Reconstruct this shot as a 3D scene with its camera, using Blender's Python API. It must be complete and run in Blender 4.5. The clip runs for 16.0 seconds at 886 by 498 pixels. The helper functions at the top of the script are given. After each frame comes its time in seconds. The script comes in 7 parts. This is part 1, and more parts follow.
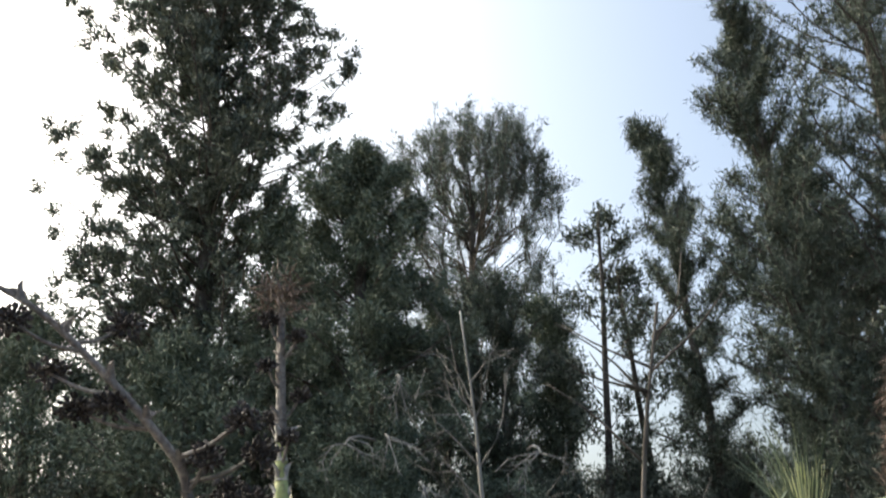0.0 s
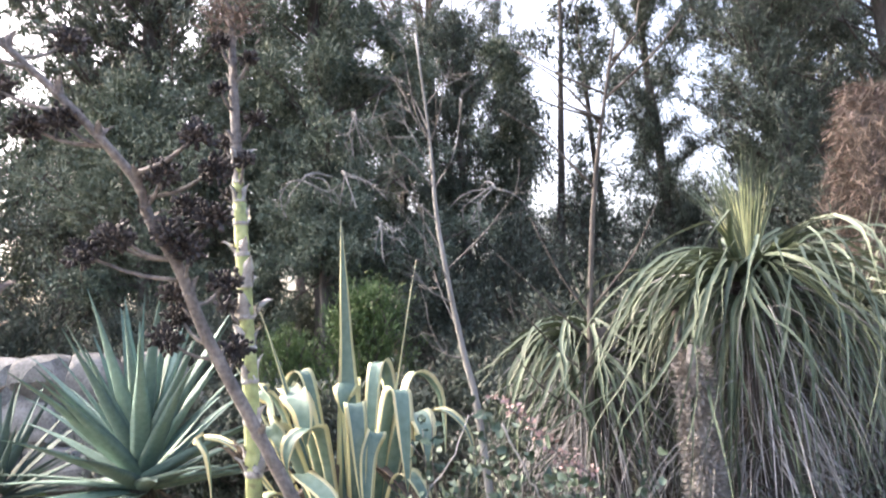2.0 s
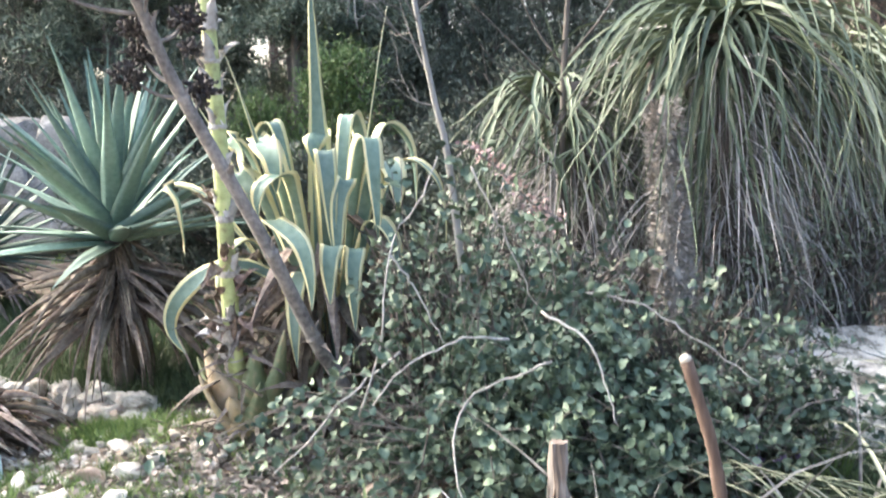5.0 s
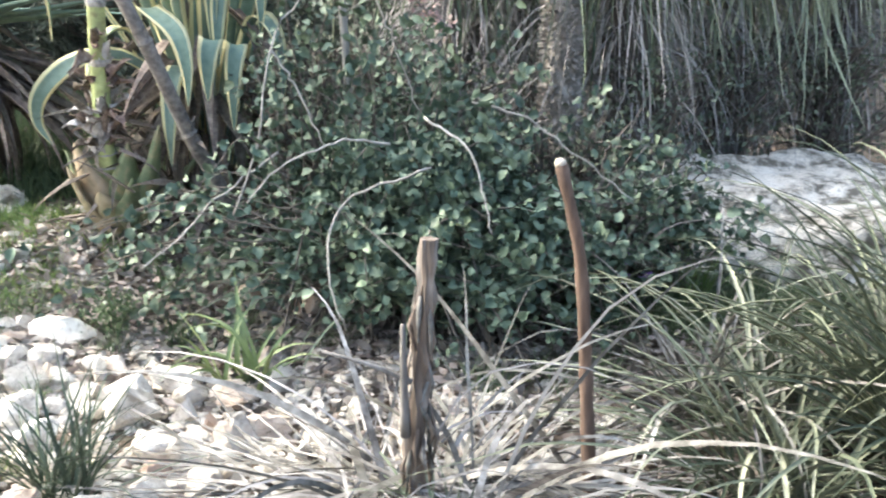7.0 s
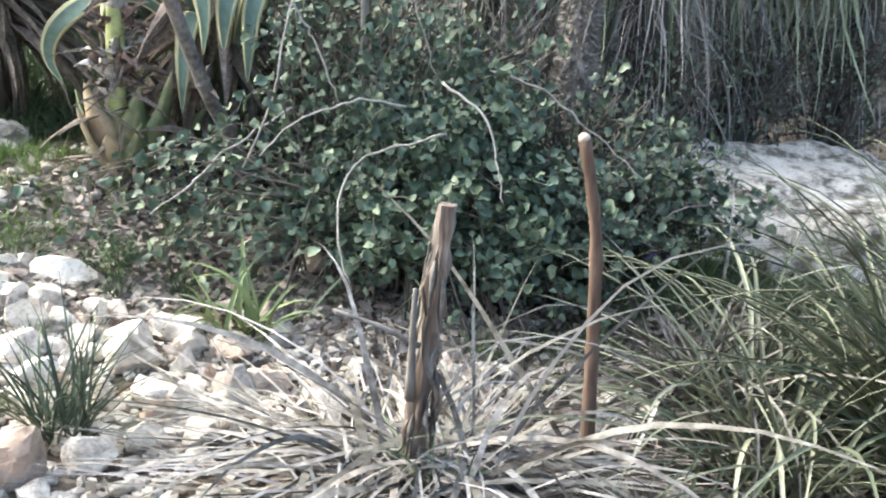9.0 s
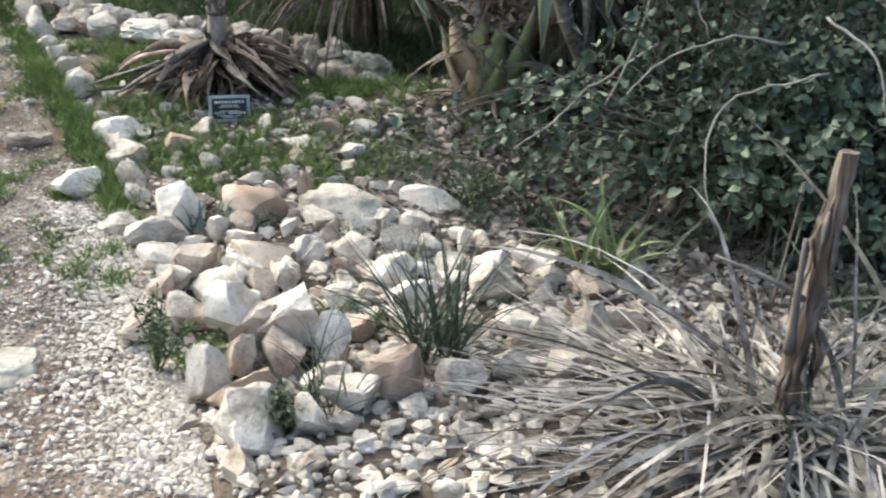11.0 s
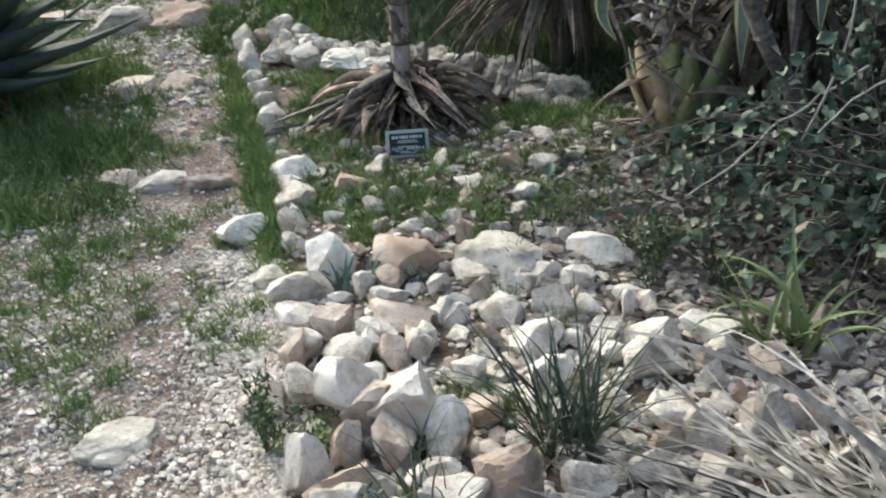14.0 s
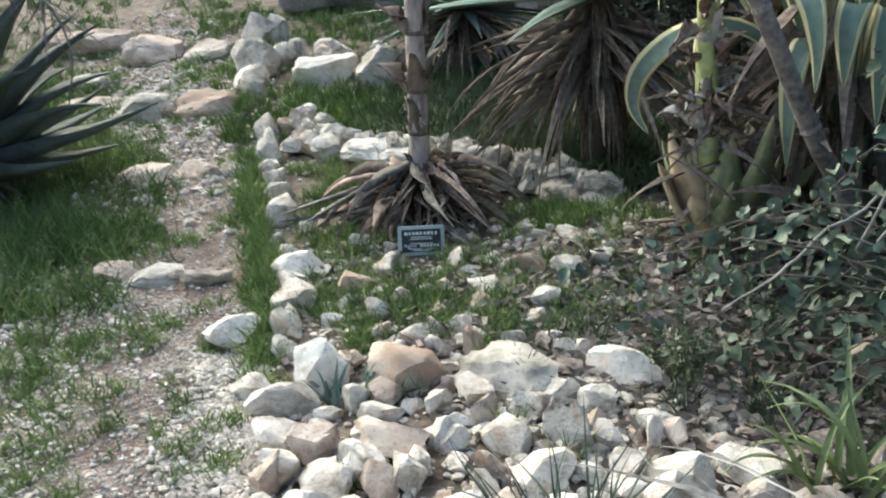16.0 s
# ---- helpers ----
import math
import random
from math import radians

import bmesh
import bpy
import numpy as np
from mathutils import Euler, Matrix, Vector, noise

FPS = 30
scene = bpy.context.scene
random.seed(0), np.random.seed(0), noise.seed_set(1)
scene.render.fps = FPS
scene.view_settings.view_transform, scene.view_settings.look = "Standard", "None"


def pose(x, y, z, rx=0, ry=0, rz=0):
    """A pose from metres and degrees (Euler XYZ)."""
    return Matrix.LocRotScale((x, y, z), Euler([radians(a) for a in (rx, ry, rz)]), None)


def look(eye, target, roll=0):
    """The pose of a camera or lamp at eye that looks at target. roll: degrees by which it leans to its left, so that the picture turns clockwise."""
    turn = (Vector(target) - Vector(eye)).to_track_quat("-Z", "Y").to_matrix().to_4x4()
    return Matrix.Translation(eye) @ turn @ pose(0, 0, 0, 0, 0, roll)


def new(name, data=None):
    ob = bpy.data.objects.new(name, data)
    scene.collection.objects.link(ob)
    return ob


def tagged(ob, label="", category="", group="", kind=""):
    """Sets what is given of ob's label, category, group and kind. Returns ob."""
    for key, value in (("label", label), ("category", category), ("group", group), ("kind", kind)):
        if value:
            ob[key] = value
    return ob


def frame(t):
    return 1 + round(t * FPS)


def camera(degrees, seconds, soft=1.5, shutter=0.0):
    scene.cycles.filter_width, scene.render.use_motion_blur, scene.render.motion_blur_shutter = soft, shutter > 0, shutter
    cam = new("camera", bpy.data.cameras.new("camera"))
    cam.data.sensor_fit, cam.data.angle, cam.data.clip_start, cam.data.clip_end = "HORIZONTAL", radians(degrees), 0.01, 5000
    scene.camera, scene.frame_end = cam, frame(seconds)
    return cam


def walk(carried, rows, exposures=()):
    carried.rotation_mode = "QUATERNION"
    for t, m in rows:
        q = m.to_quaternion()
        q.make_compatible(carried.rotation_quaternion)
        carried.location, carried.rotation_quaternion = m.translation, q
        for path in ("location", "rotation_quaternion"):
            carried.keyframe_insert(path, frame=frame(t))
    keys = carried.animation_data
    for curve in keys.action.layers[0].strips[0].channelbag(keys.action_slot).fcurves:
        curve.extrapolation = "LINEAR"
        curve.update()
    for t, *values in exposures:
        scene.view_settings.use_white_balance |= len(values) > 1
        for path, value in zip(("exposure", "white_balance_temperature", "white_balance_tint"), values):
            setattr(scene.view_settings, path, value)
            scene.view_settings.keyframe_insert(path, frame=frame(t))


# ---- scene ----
cam = camera(47.3, 16.0, soft=2.0, shutter=0.4)

PATH = [
    (0, (0.157, -0.38, 1.699), (-0.022, 1.486, 2.395), -2.7),
    (0.5, (0.166, -0.375, 1.681), (-0.013, 1.535, 2.246), -3.6),
    (1, (0.167, -0.364, 1.652), (0.019, 1.59, 2.05), -3.3),
    (1.5, (0.163, -0.367, 1.631), (0.041, 1.605, 1.94), -3.1),
    (2, (0.155, -0.363, 1.604), (0.027, 1.622, 1.817), -3.1),
    (2.5, (0.148, -0.356, 1.577), (0.043, 1.638, 1.679), -2.3),
    (3, (0.136, -0.357, 1.557), (0.03, 1.64, 1.591), -0.8),
    (3.2, (0.138, -0.358, 1.556), (0.021, 1.638, 1.58), -0.7),
    (5.3, (0.181, -0.33, 1.451), (0.081, 1.647, 1.165), -2.9),
    (5.5, (0.187, -0.333, 1.439), (0.106, 1.637, 1.1), -2.5),
    (6, (0.192, -0.325, 1.417), (0.159, 1.622, 0.963), -0.6),
    (6.5, (0.195, -0.312, 1.409), (0.193, 1.619, 0.89), 0.9),
    (7, (0.202, -0.299, 1.401), (0.308, 1.62, 0.847), 1.6),
    (7.5, (0.195, -0.291, 1.399), (0.391, 1.623, 0.854), 3.6),
    (8, (0.173, -0.29, 1.397), (0.367, 1.622, 0.842), 4.6),
    (8.2, (0.164, -0.289, 1.392), (0.344, 1.62, 0.822), 5.2),
    (10.3, (0.087, -0.301, 1.394), (-0.108, 1.557, 0.68), 4.3),
    (10.5, (0.057, -0.298, 1.391), (-0.239, 1.535, 0.648), 4.0),
    (11, (0.005, -0.301, 1.392), (-0.448, 1.485, 0.616), 2.7),
    (11.5, (0.084, -0.246, 1.39), (-0.494, 1.528, 0.67), 1.6),
    (12, (0.193, -0.17, 1.416), (-0.497, 1.558, 0.684), 0.3),
    (12.5, (0.222, -0.119, 1.411), (-0.525, 1.578, 0.661), 0.4),
    (13, (0.212, -0.015, 1.403), (-0.512, 1.694, 0.658), 3.1),
    (13.5, (0.178, 0.086, 1.416), (-0.595, 1.766, 0.655), 2.8),
    (14, (0.187, 0.161, 1.427), (-0.76, 1.741, 0.648), -3.7),
    (14.5, (0.247, 0.166, 1.435), (-0.777, 1.757, 0.788), -2.1),
    (15, (0.287, 0.157, 1.435), (-0.763, 1.756, 0.851), -2.5),
    (15.5, (0.222, 0.3, 1.392), (-0.851, 1.889, 0.823), -3.4),
    (16, (0.121, 0.482, 1.34), (-0.928, 2.076, 0.739), -3.1),
]
walk(cam, [(t, look(eye, target, roll)) for t, eye, target, roll in PATH],
     exposures=[(0.0, 1.05, 6260, 1), (0.5, 1.05, 6260, 9), (1.0, 1.68, 6220, 13), (1.6, 2.24, 6180, 15), (3.0, 2.5, 6150, 11), (5.5, 2.58, 6030, 6), (7.0, 2.33, 5970, 3), (8.2, 2.22, 5950, 3), (10.4, 1.56, 6030, 3), (11.0, 1.17, 6000, 2), (11.5, 1.02, 5950, 2), (12.5, 1.0, 5900, 1), (14.5, 0.96, 5870, 1), (16.0, 1.18, 5870, -1)])

# ---------------------------------------------------------------- light
world = bpy.data.worlds.new("world")
scene.world = world
world.use_nodes = True
wn = world.node_tree.nodes
sky = wn.new("ShaderNodeTexSky")
sky.sky_type = "NISHITA"
sky.sun_disc = False
sky.sun_elevation, sky.sun_rotation = radians(35), radians(-62)
sky.dust_density, sky.air_density, sky.ozone_density = 8.0, 0.8, 0.4
wn["Background"].inputs["Strength"].default_value = 0.16
world.node_tree.links.new(sky.outputs[0], wn["Background"].inputs["Color"])
sun = new("sun", bpy.data.lights.new("sun", "SUN"))
sun.data.energy, sun.data.angle, sun.data.color = 0.75, radians(140), (1.0, 0.97, 0.93)
sun.matrix_world = look((-7.2, 3.85, 5.74), (0, 0, 0))


# ---------------------------------------------------------------- materials
def mat(name, cols, scale=8.0, fine=60.0, rough=0.8, bump=0.3, bumpd=0.01, vary=0.25, island=False, coords="Object", streak=None, margin=None, sheen=0.0):
    """A mottled surface: cols are two or three colours blended by coarse and fine noise, with a spread of brightness from piece to piece."""
    cols = [tuple(0.78 * c + 0.22 * (0.3 * col[0] + 0.6 * col[1] + 0.1 * col[2]) for c in col) for col in cols]
    m = bpy.data.materials.new(name)
    m.use_nodes = True
    n, l = m.node_tree.nodes, m.node_tree.links
    b = n["Principled BSDF"]
    tc = n.new("ShaderNodeTexCoord")
    vec = tc.outputs[coords]
    if streak:
        mp = n.new("ShaderNodeMapping")
        mp.inputs["Scale"].default_value = streak
        l.new(vec, mp.inputs[0])
        vec = mp.outputs[0]
    big, small = n.new("ShaderNodeTexNoise"), n.new("ShaderNodeTexNoise")
    for t, s, d in ((big, scale, 5), (small, fine, 4)):
        t.inputs["Scale"].default_value, t.inputs["Detail"].default_value = s, d
        l.new(vec, t.inputs["Vector"])
    mixf = n.new("ShaderNodeMath")
    mixf.operation = "MULTIPLY_ADD"
    mixf.inputs[1].default_value = 0.45
    l.new(small.outputs["Fac"], mixf.inputs[0])
    half = n.new("ShaderNodeMath")
    half.operation = "MULTIPLY"
    half.inputs[1].default_value = 0.55
    l.new(big.outputs["Fac"], half.inputs[0])
    l.new(half.outputs[0], mixf.inputs[2])
    ramp = n.new("ShaderNodeValToRGB")
    ramp.color_ramp.elements[0].position, ramp.color_ramp.elements[1].position = 0.36, 0.64
    ramp.color_ramp.elements[0].color, ramp.color_ramp.elements[1].color = (*cols[0], 1), (*cols[-1], 1)
    if len(cols) > 2:
        e = ramp.color_ramp.elements.new(0.5)
        e.color = (*cols[1], 1)
    l.new(mixf.outputs[0], ramp.inputs[0])
    col = ramp.outputs[0]
    if margin:
        uv = n.new("ShaderNodeSeparateXYZ")
        l.new(tc.outputs["UV"], uv.inputs[0])
        mr = n.new("ShaderNodeValToRGB")
        el = mr.color_ramp.elements
        el[0].position, el[1].position = 0.15, 0.185
        el[0].color, el[1].color = (1, 1, 1, 1), (0, 0, 0, 1)
        for p, v in ((0.815, 0), (0.85, 1)):
            q = el.new(p)
            q.color = (v, v, v, 1)
        l.new(uv.outputs[0], mr.inputs[0])
        mx = n.new("ShaderNodeMix")
        mx.data_type = "RGBA"
        mx.inputs[7].default_value = (*margin, 1)
        l.new(mr.outputs[0], mx.inputs[0])
        l.new(col, mx.inputs[6])
        col = mx.outputs[2]
    if vary:
        hs = n.new("ShaderNodeHueSaturation")
        src = n.new("ShaderNodeNewGeometry").outputs["Random Per Island"] if island else n.new("ShaderNodeObjectInfo").outputs["Random"]
        mr2 = n.new("ShaderNodeMapRange")
        mr2.inputs[3].default_value, mr2.inputs[4].default_value = 1 - vary, 1 + vary
        l.new(src, mr2.inputs[0])
        l.new(mr2.outputs[0], hs.inputs["Value"])
        mr3 = n.new("ShaderNodeMapRange")
        mr3.inputs[3].default_value, mr3.inputs[4].default_value = 0.5 + 0.05 * vary, 0.5 - 0.05 * vary
        l.new(src, mr3.inputs[0])
        l.new(mr3.outputs[0], hs.inputs["Hue"])
        l.new(col, hs.inputs["Color"])
        col = hs.outputs[0]
    l.new(col, b.inputs["Base Color"])
    b.inputs["Roughness"].default_value = rough
    b.inputs["Specular IOR Level"].default_value = 0.3
    if bump:
        bp = n.new("ShaderNodeBump")
        bp.inputs["Strength"].default_value, bp.inputs["Distance"].default_value = bump, bumpd
        l.new(mixf.outputs[0], bp.inputs["Height"])
        l.new(bp.outputs[0], b.inputs["Normal"])
    return m


def stone_mat(name, pale, mid, dark, stain, amount, scale=1.7, bumpd=0.05, grimy=0.0):
    """Broken limestone: pale faces, grey weathering in patches, rusty earth stains on some stones, pits and fine grain."""
    m = bpy.data.materials.new(name)
    m.use_nodes = True
    n, l = m.node_tree.nodes, m.node_tree.links
    b = n["Principled BSDF"]
    tc, oi = n.new("ShaderNodeTexCoord"), n.new("ShaderNodeObjectInfo")
    shift = n.new("ShaderNodeVectorMath")
    shift.operation = "MULTIPLY_ADD"
    comb = n.new("ShaderNodeCombineXYZ")
    for k in range(3):
        l.new(oi.outputs["Random"], comb.inputs[k])
    l.new(comb.outputs[0], shift.inputs[0])
    shift.inputs[1].default_value = (37, 53, 71)
    l.new(tc.outputs["Object"], shift.inputs[2])

    def nz(sc, detail=5, rough=0.55):
        t = n.new("ShaderNodeTexNoise")
        t.inputs["Scale"].default_value, t.inputs["Detail"].default_value, t.inputs["Roughness"].default_value = sc, detail, rough
        l.new(shift.outputs[0], t.inputs["Vector"])
        return t.outputs["Fac"]

    def ramp(src, *stops):
        r = n.new("ShaderNodeValToRGB")
        e = r.color_ramp.elements
        e[0].position, e[0].color = stops[0][0], (*stops[0][1], 1)
        e[1].position, e[1].color = stops[-1][0], (*stops[-1][1], 1)
        for p, c in stops[1:-1]:
            e.new(p).color = (*c, 1)
        l.new(src, r.inputs[0])
        return r.outputs[0]

    def mix(f, a, c):
        x = n.new("ShaderNodeMix")
        x.data_type = "RGBA"
        l.new(f, x.inputs[0])
        l.new(a, x.inputs[6])
        if isinstance(c, tuple):
            x.inputs[7].default_value = (*c, 1)
        else:
            l.new(c, x.inputs[7])
        return x.outputs[2]

    body = ramp(nz(scale, 6, 0.62), (0.34 + grimy, dark), (0.47 + grimy * 0.9, mid), (0.60 + grimy * 0.6, pale))
    speck = ramp(nz(scale * 7, 6, 0.7), (0.30, (0.8, 0.8, 0.8)), (0.47, (0, 0, 0)))
    body = mix(speck, body, tuple(0.85 * c for c in dark))
    rust = n.new("ShaderNodeMath")
    rust.operation = "MULTIPLY_ADD"
    l.new(oi.outputs["Random"], rust.inputs[0])
    rust.inputs[1].default_value = 0.34
    l.new(nz(scale * 0.8, 4), rust.inputs[2])
    where = ramp(rust.outputs[0], (0.86 - amount, (0, 0, 0)), (1.0 - amount, (0.85, 0.85, 0.85)))
    body = mix(where, body, stain)
    hs = n.new("ShaderNodeHueSaturation")
    spread_ = n.new("ShaderNodeMapRange")
    spread_.inputs[3].default_value, spread_.inputs[4].default_value = 1.12, 0.84
    l.new(oi.outputs["Random"], spread_.inputs[0])
    l.new(spread_.outputs[0], hs.inputs["Value"])
    l.new(body, hs.inputs["Color"])
    l.new(hs.outputs[0], b.inputs["Base Color"])
    b.inputs["Roughness"].default_value, b.inputs["Specular IOR Level"].default_value = 0.9, 0.25
    bp = n.new("ShaderNodeBump")
    bp.inputs["Strength"].default_value, bp.inputs["Distance"].default_value = 0.55, bumpd
    l.new(nz(scale * 5, 8, 0.65), bp.inputs["Height"])
    l.new(bp.outputs[0], b.inputs["Normal"])
    return m


M_WHITE = stone_mat("limestone_white", (0.80, 0.76, 0.69), (0.67, 0.62, 0.545), (0.36, 0.315, 0.26), (0.52, 0.40, 0.31), 0.02)
M_TAN = stone_mat("limestone_tan", (0.66, 0.59, 0.51), (0.55, 0.46, 0.385), (0.33, 0.26, 0.205), (0.53, 0.39, 0.30), 0.12)
M_GREY = stone_mat("limestone_grey", (0.68, 0.65, 0.58), (0.52, 0.485, 0.42), (0.24, 0.22, 0.18), (0.42, 0.34, 0.26), 0.0)
M_WHITEB = stone_mat("limestone_white_block", (0.80, 0.765, 0.69), (0.69, 0.64, 0.565), (0.44, 0.385, 0.315), (0.56, 0.43, 0.33), 0.06, 10, 0.008)
M_TANB = stone_mat("limestone_tan_block", (0.56, 0.49, 0.41), (0.47, 0.375, 0.30), (0.33, 0.25, 0.19), (0.46, 0.33, 0.245), 0.16, 9, 0.008)
M_GREYB = stone_mat("limestone_grey_block", (0.60, 0.57, 0.51), (0.46, 0.43, 0.37), (0.26, 0.24, 0.20), (0.40, 0.33, 0.26), 0.0, 10, 0.010)
M_BOULDER = stone_mat("lichened_limestone", (0.86, 0.80, 0.71), (0.72, 0.655, 0.56), (0.17, 0.15, 0.12), (0.42, 0.36, 0.26), 0.0, 11, 0.05, 0.06)
M_PEBBLE = mat("pebble", [(0.34, 0.285, 0.22), (0.68, 0.625, 0.54)], 20, 90, 0.9, 0.3, 0.005, 0.34, True)
M_GRASS = mat("grass_blade", [(0.08, 0.155, 0.018), (0.20, 0.30, 0.05)], 2, 30, 0.55, 0, 0, 0.45, True)
M_HEATH = mat("low_heath", [(0.05, 0.09, 0.032), (0.115, 0.165, 0.056)], 2, 30, 0.6, 0, 0, 0.45, True)
M_YUCCA = mat("yucca_leaf", [(0.10, 0.175, 0.135), (0.175, 0.275, 0.215)], 3, 40, 0.65, 0.1, 0.003, 0.25)
# darker copy of the yucca leaf, with shade put into its colour
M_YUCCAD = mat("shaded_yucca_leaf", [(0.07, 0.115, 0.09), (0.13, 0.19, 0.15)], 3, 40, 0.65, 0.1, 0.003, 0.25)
M_DRY = mat("dry_leaf_brown", [(0.07, 0.053, 0.04), (0.165, 0.13, 0.10), (0.29, 0.245, 0.195)], 4, 40, 0.85, 0.3, 0.004, 0.4)
M_DRYPALE = mat("dry_leaf_pale", [(0.065, 0.058, 0.048), (0.185, 0.172, 0.147), (0.35, 0.333, 0.30)], 5, 40, 0.8, 0.3, 0.003, 0.5)
M_SHRIV = mat("shrivelled_leaf_brown", [(0.075, 0.048, 0.033), (0.20, 0.14, 0.102), (0.37, 0.29, 0.22)], 5, 40, 0.85, 0.3, 0.004, 0.4)
M_DRYSTUFF = mat("dry_fibre", [(0.19, 0.175, 0.165), (0.42, 0.395, 0.37)], 4, 40, 0.85, 0, 0, 0.45, True)
M_TWIG = mat("bush_twig", [(0.09, 0.075, 0.062), (0.20, 0.175, 0.15)], 8, 50, 0.9, 0, 0, 0.2)
M_LITTER = mat("leaf_litter", [(0.12, 0.095, 0.075), (0.34, 0.29, 0.24)], 4, 40, 0.9, 0, 0, 0.5, True)
M_AGAVE = mat("variegated_agave_leaf", [(0.10, 0.175, 0.125), (0.19, 0.285, 0.215)], 4, 40, 0.45, 0.1, 0.003, 0.2, margin=(0.68, 0.63, 0.36))
M_AGDARK = mat("dark_agave_leaf", [(0.055, 0.078, 0.064), (0.105, 0.135, 0.113)], 4, 40, 0.7, 0.1, 0.003, 0.2)
M_STUBT = mat("agave_stub_scarred", [(0.22, 0.21, 0.09), (0.50, 0.37, 0.20), (0.60, 0.47, 0.29)], 5, 20, 0.65, 0.2, 0.004, 0.2)
M_STUB = mat("agave_stub", [(0.13, 0.175, 0.07), (0.21, 0.25, 0.11), (0.46, 0.34, 0.18)], 7, 30, 0.6, 0.2, 0.004, 0.3)
M_STALKY = mat("flower_stalk_green", [(0.24, 0.23, 0.08), (0.37, 0.43, 0.12), (0.50, 0.55, 0.20)], 9, 40, 0.5, 0.2, 0.003, 0.05)
M_BRACT = mat("papery_bract", [(0.20, 0.175, 0.15), (0.42, 0.39, 0.35), (0.58, 0.55, 0.51)], 8, 40, 0.8, 0.2, 0.003, 0.3)
M_STALKD = mat("flower_stalk_dead", [(0.085, 0.072, 0.066), (0.20, 0.175, 0.155), (0.33, 0.29, 0.25)], 10, 60, 0.75, 0.4, 0.004, 0.1)
M_STALKP = mat("flower_stalk_weathered", [(0.11, 0.09, 0.10), (0.34, 0.29, 0.265), (0.52, 0.43, 0.34)], 7, 40, 0.7, 0.4, 0.004, 0.1, streak=(1, 1, 0.45))
M_CAPS = mat("seed_capsule", [(0.025, 0.021, 0.021), (0.095, 0.084, 0.08)], 10, 60, 0.8, 0, 0, 0.5, True)
M_BARK = mat("bark", [(0.06, 0.05, 0.043), (0.17, 0.145, 0.12)], 6, 40, 0.95, 0.8, 0.02, 0.1, streak=(1, 1, 0.3))
M_BARKP = mat("bare_grey_bark", [(0.10, 0.09, 0.08), (0.25, 0.23, 0.205)], 8, 50, 0.9, 0.4, 0.006, 0.15, streak=(1, 1, 0.3))
M_DEADWOOD = mat("dead_branch_bark", [(0.18, 0.166, 0.15), (0.38, 0.356, 0.32)], 8, 50, 0.9, 0.4, 0.006, 0.15, streak=(1, 1, 0.3))
M_WOODB = mat("brown_stick_bark", [(0.06, 0.035, 0.022), (0.18, 0.115, 0.075)], 10, 60, 0.8, 0.5, 0.004, 0.1, streak=(1, 1, 0.25))
M_BLEACH = mat("bleached_wood", [(0.22, 0.20, 0.175), (0.42, 0.395, 0.355)], 8, 50, 0.9, 0.3, 0.003, 0.15, streak=(1, 1, 0.3))
M_CUT = mat("cut_wood", [(0.5, 0.42, 0.32), (0.62, 0.54, 0.43)], 20, 80, 0.8, 0.2, 0.002, 0.1)
M_STUMP = mat("weathered_stump_wood", [(0.06, 0.042, 0.03), (0.18, 0.135, 0.10), (0.38, 0.345, 0.30)], 9, 60, 0.9, 0.8, 0.008, 0.1, streak=(1, 1, 0.15))
M_ROUND = mat("round_leaf", [(0.045, 0.08, 0.047), (0.15, 0.212, 0.128)], 14, 50, 0.5, 0.1, 0.002, 0.55, True)
M_ROUNDP = mat("round_leaf_single", [(0.05, 0.092, 0.05), (0.155, 0.222, 0.128)], 14, 50, 0.5, 0.1, 0.002, 0.55)
M_PALM = mat("ribbon_leaf_green", [(0.08, 0.116, 0.055), (0.168, 0.21, 0.12)], 3, 40, 0.5, 0.1, 0.002, 0.4)
# lighter yellow-green copy of the green ribbon leaf, its lit look put into colour
M_PALMW = mat("ribbon_leaf_pale_lit", [(0.22, 0.26, 0.14), (0.40, 0.43, 0.27)], 3, 40, 0.55, 0.1, 0.002, 0.4)
M_PALMY = mat("ribbon_leaf_young", [(0.66, 0.66, 0.30), (0.50, 0.54, 0.22)], 3, 40, 0.5, 0, 0, 0.2)
M_CYP = mat("cypress_foliage", [(0.08, 0.098, 0.072), (0.18, 0.208, 0.145)], 1.0, 8, 0.7, 0, 0, 0.5, True)
M_CON = mat("conifer_foliage", [(0.09, 0.122, 0.078), (0.20, 0.24, 0.155)], 1.0, 8, 0.7, 0, 0, 0.5, True)
M_PINE = mat("pine_needles", [(0.075, 0.10, 0.07), (0.15, 0.182, 0.125)], 1.0, 8, 0.6, 0, 0, 0.5, True)
M_UNDER = mat("undergrowth_foliage", [(0.05, 0.066, 0.045), (0.115, 0.135, 0.092)], 1.0, 8, 0.7, 0, 0, 0.5, True)
M_SHRUB = mat("bright_shrub_foliage", [(0.06, 0.12, 0.02), (0.12, 0.19, 0.04)], 2.0, 12, 0.6, 0, 0, 0.4, True)
M_THATCH = mat("brown_thatch", [(0.12, 0.085, 0.062), (0.25, 0.185, 0.14)], 5, 40, 0.9, 0, 0, 0.4, True)
M_SEDGE = mat("sedge_leaf", [(0.08, 0.10, 0.05), (0.17, 0.19, 0.115)], 3, 40, 0.5, 0.1, 0.002, 0.45)
M_COLUMN = mat("spent_flower_column", [(0.20, 0.175, 0.15), (0.43, 0.385, 0.335)], 20, 90, 0.95, 0.5, 0.01, 0.3, True)
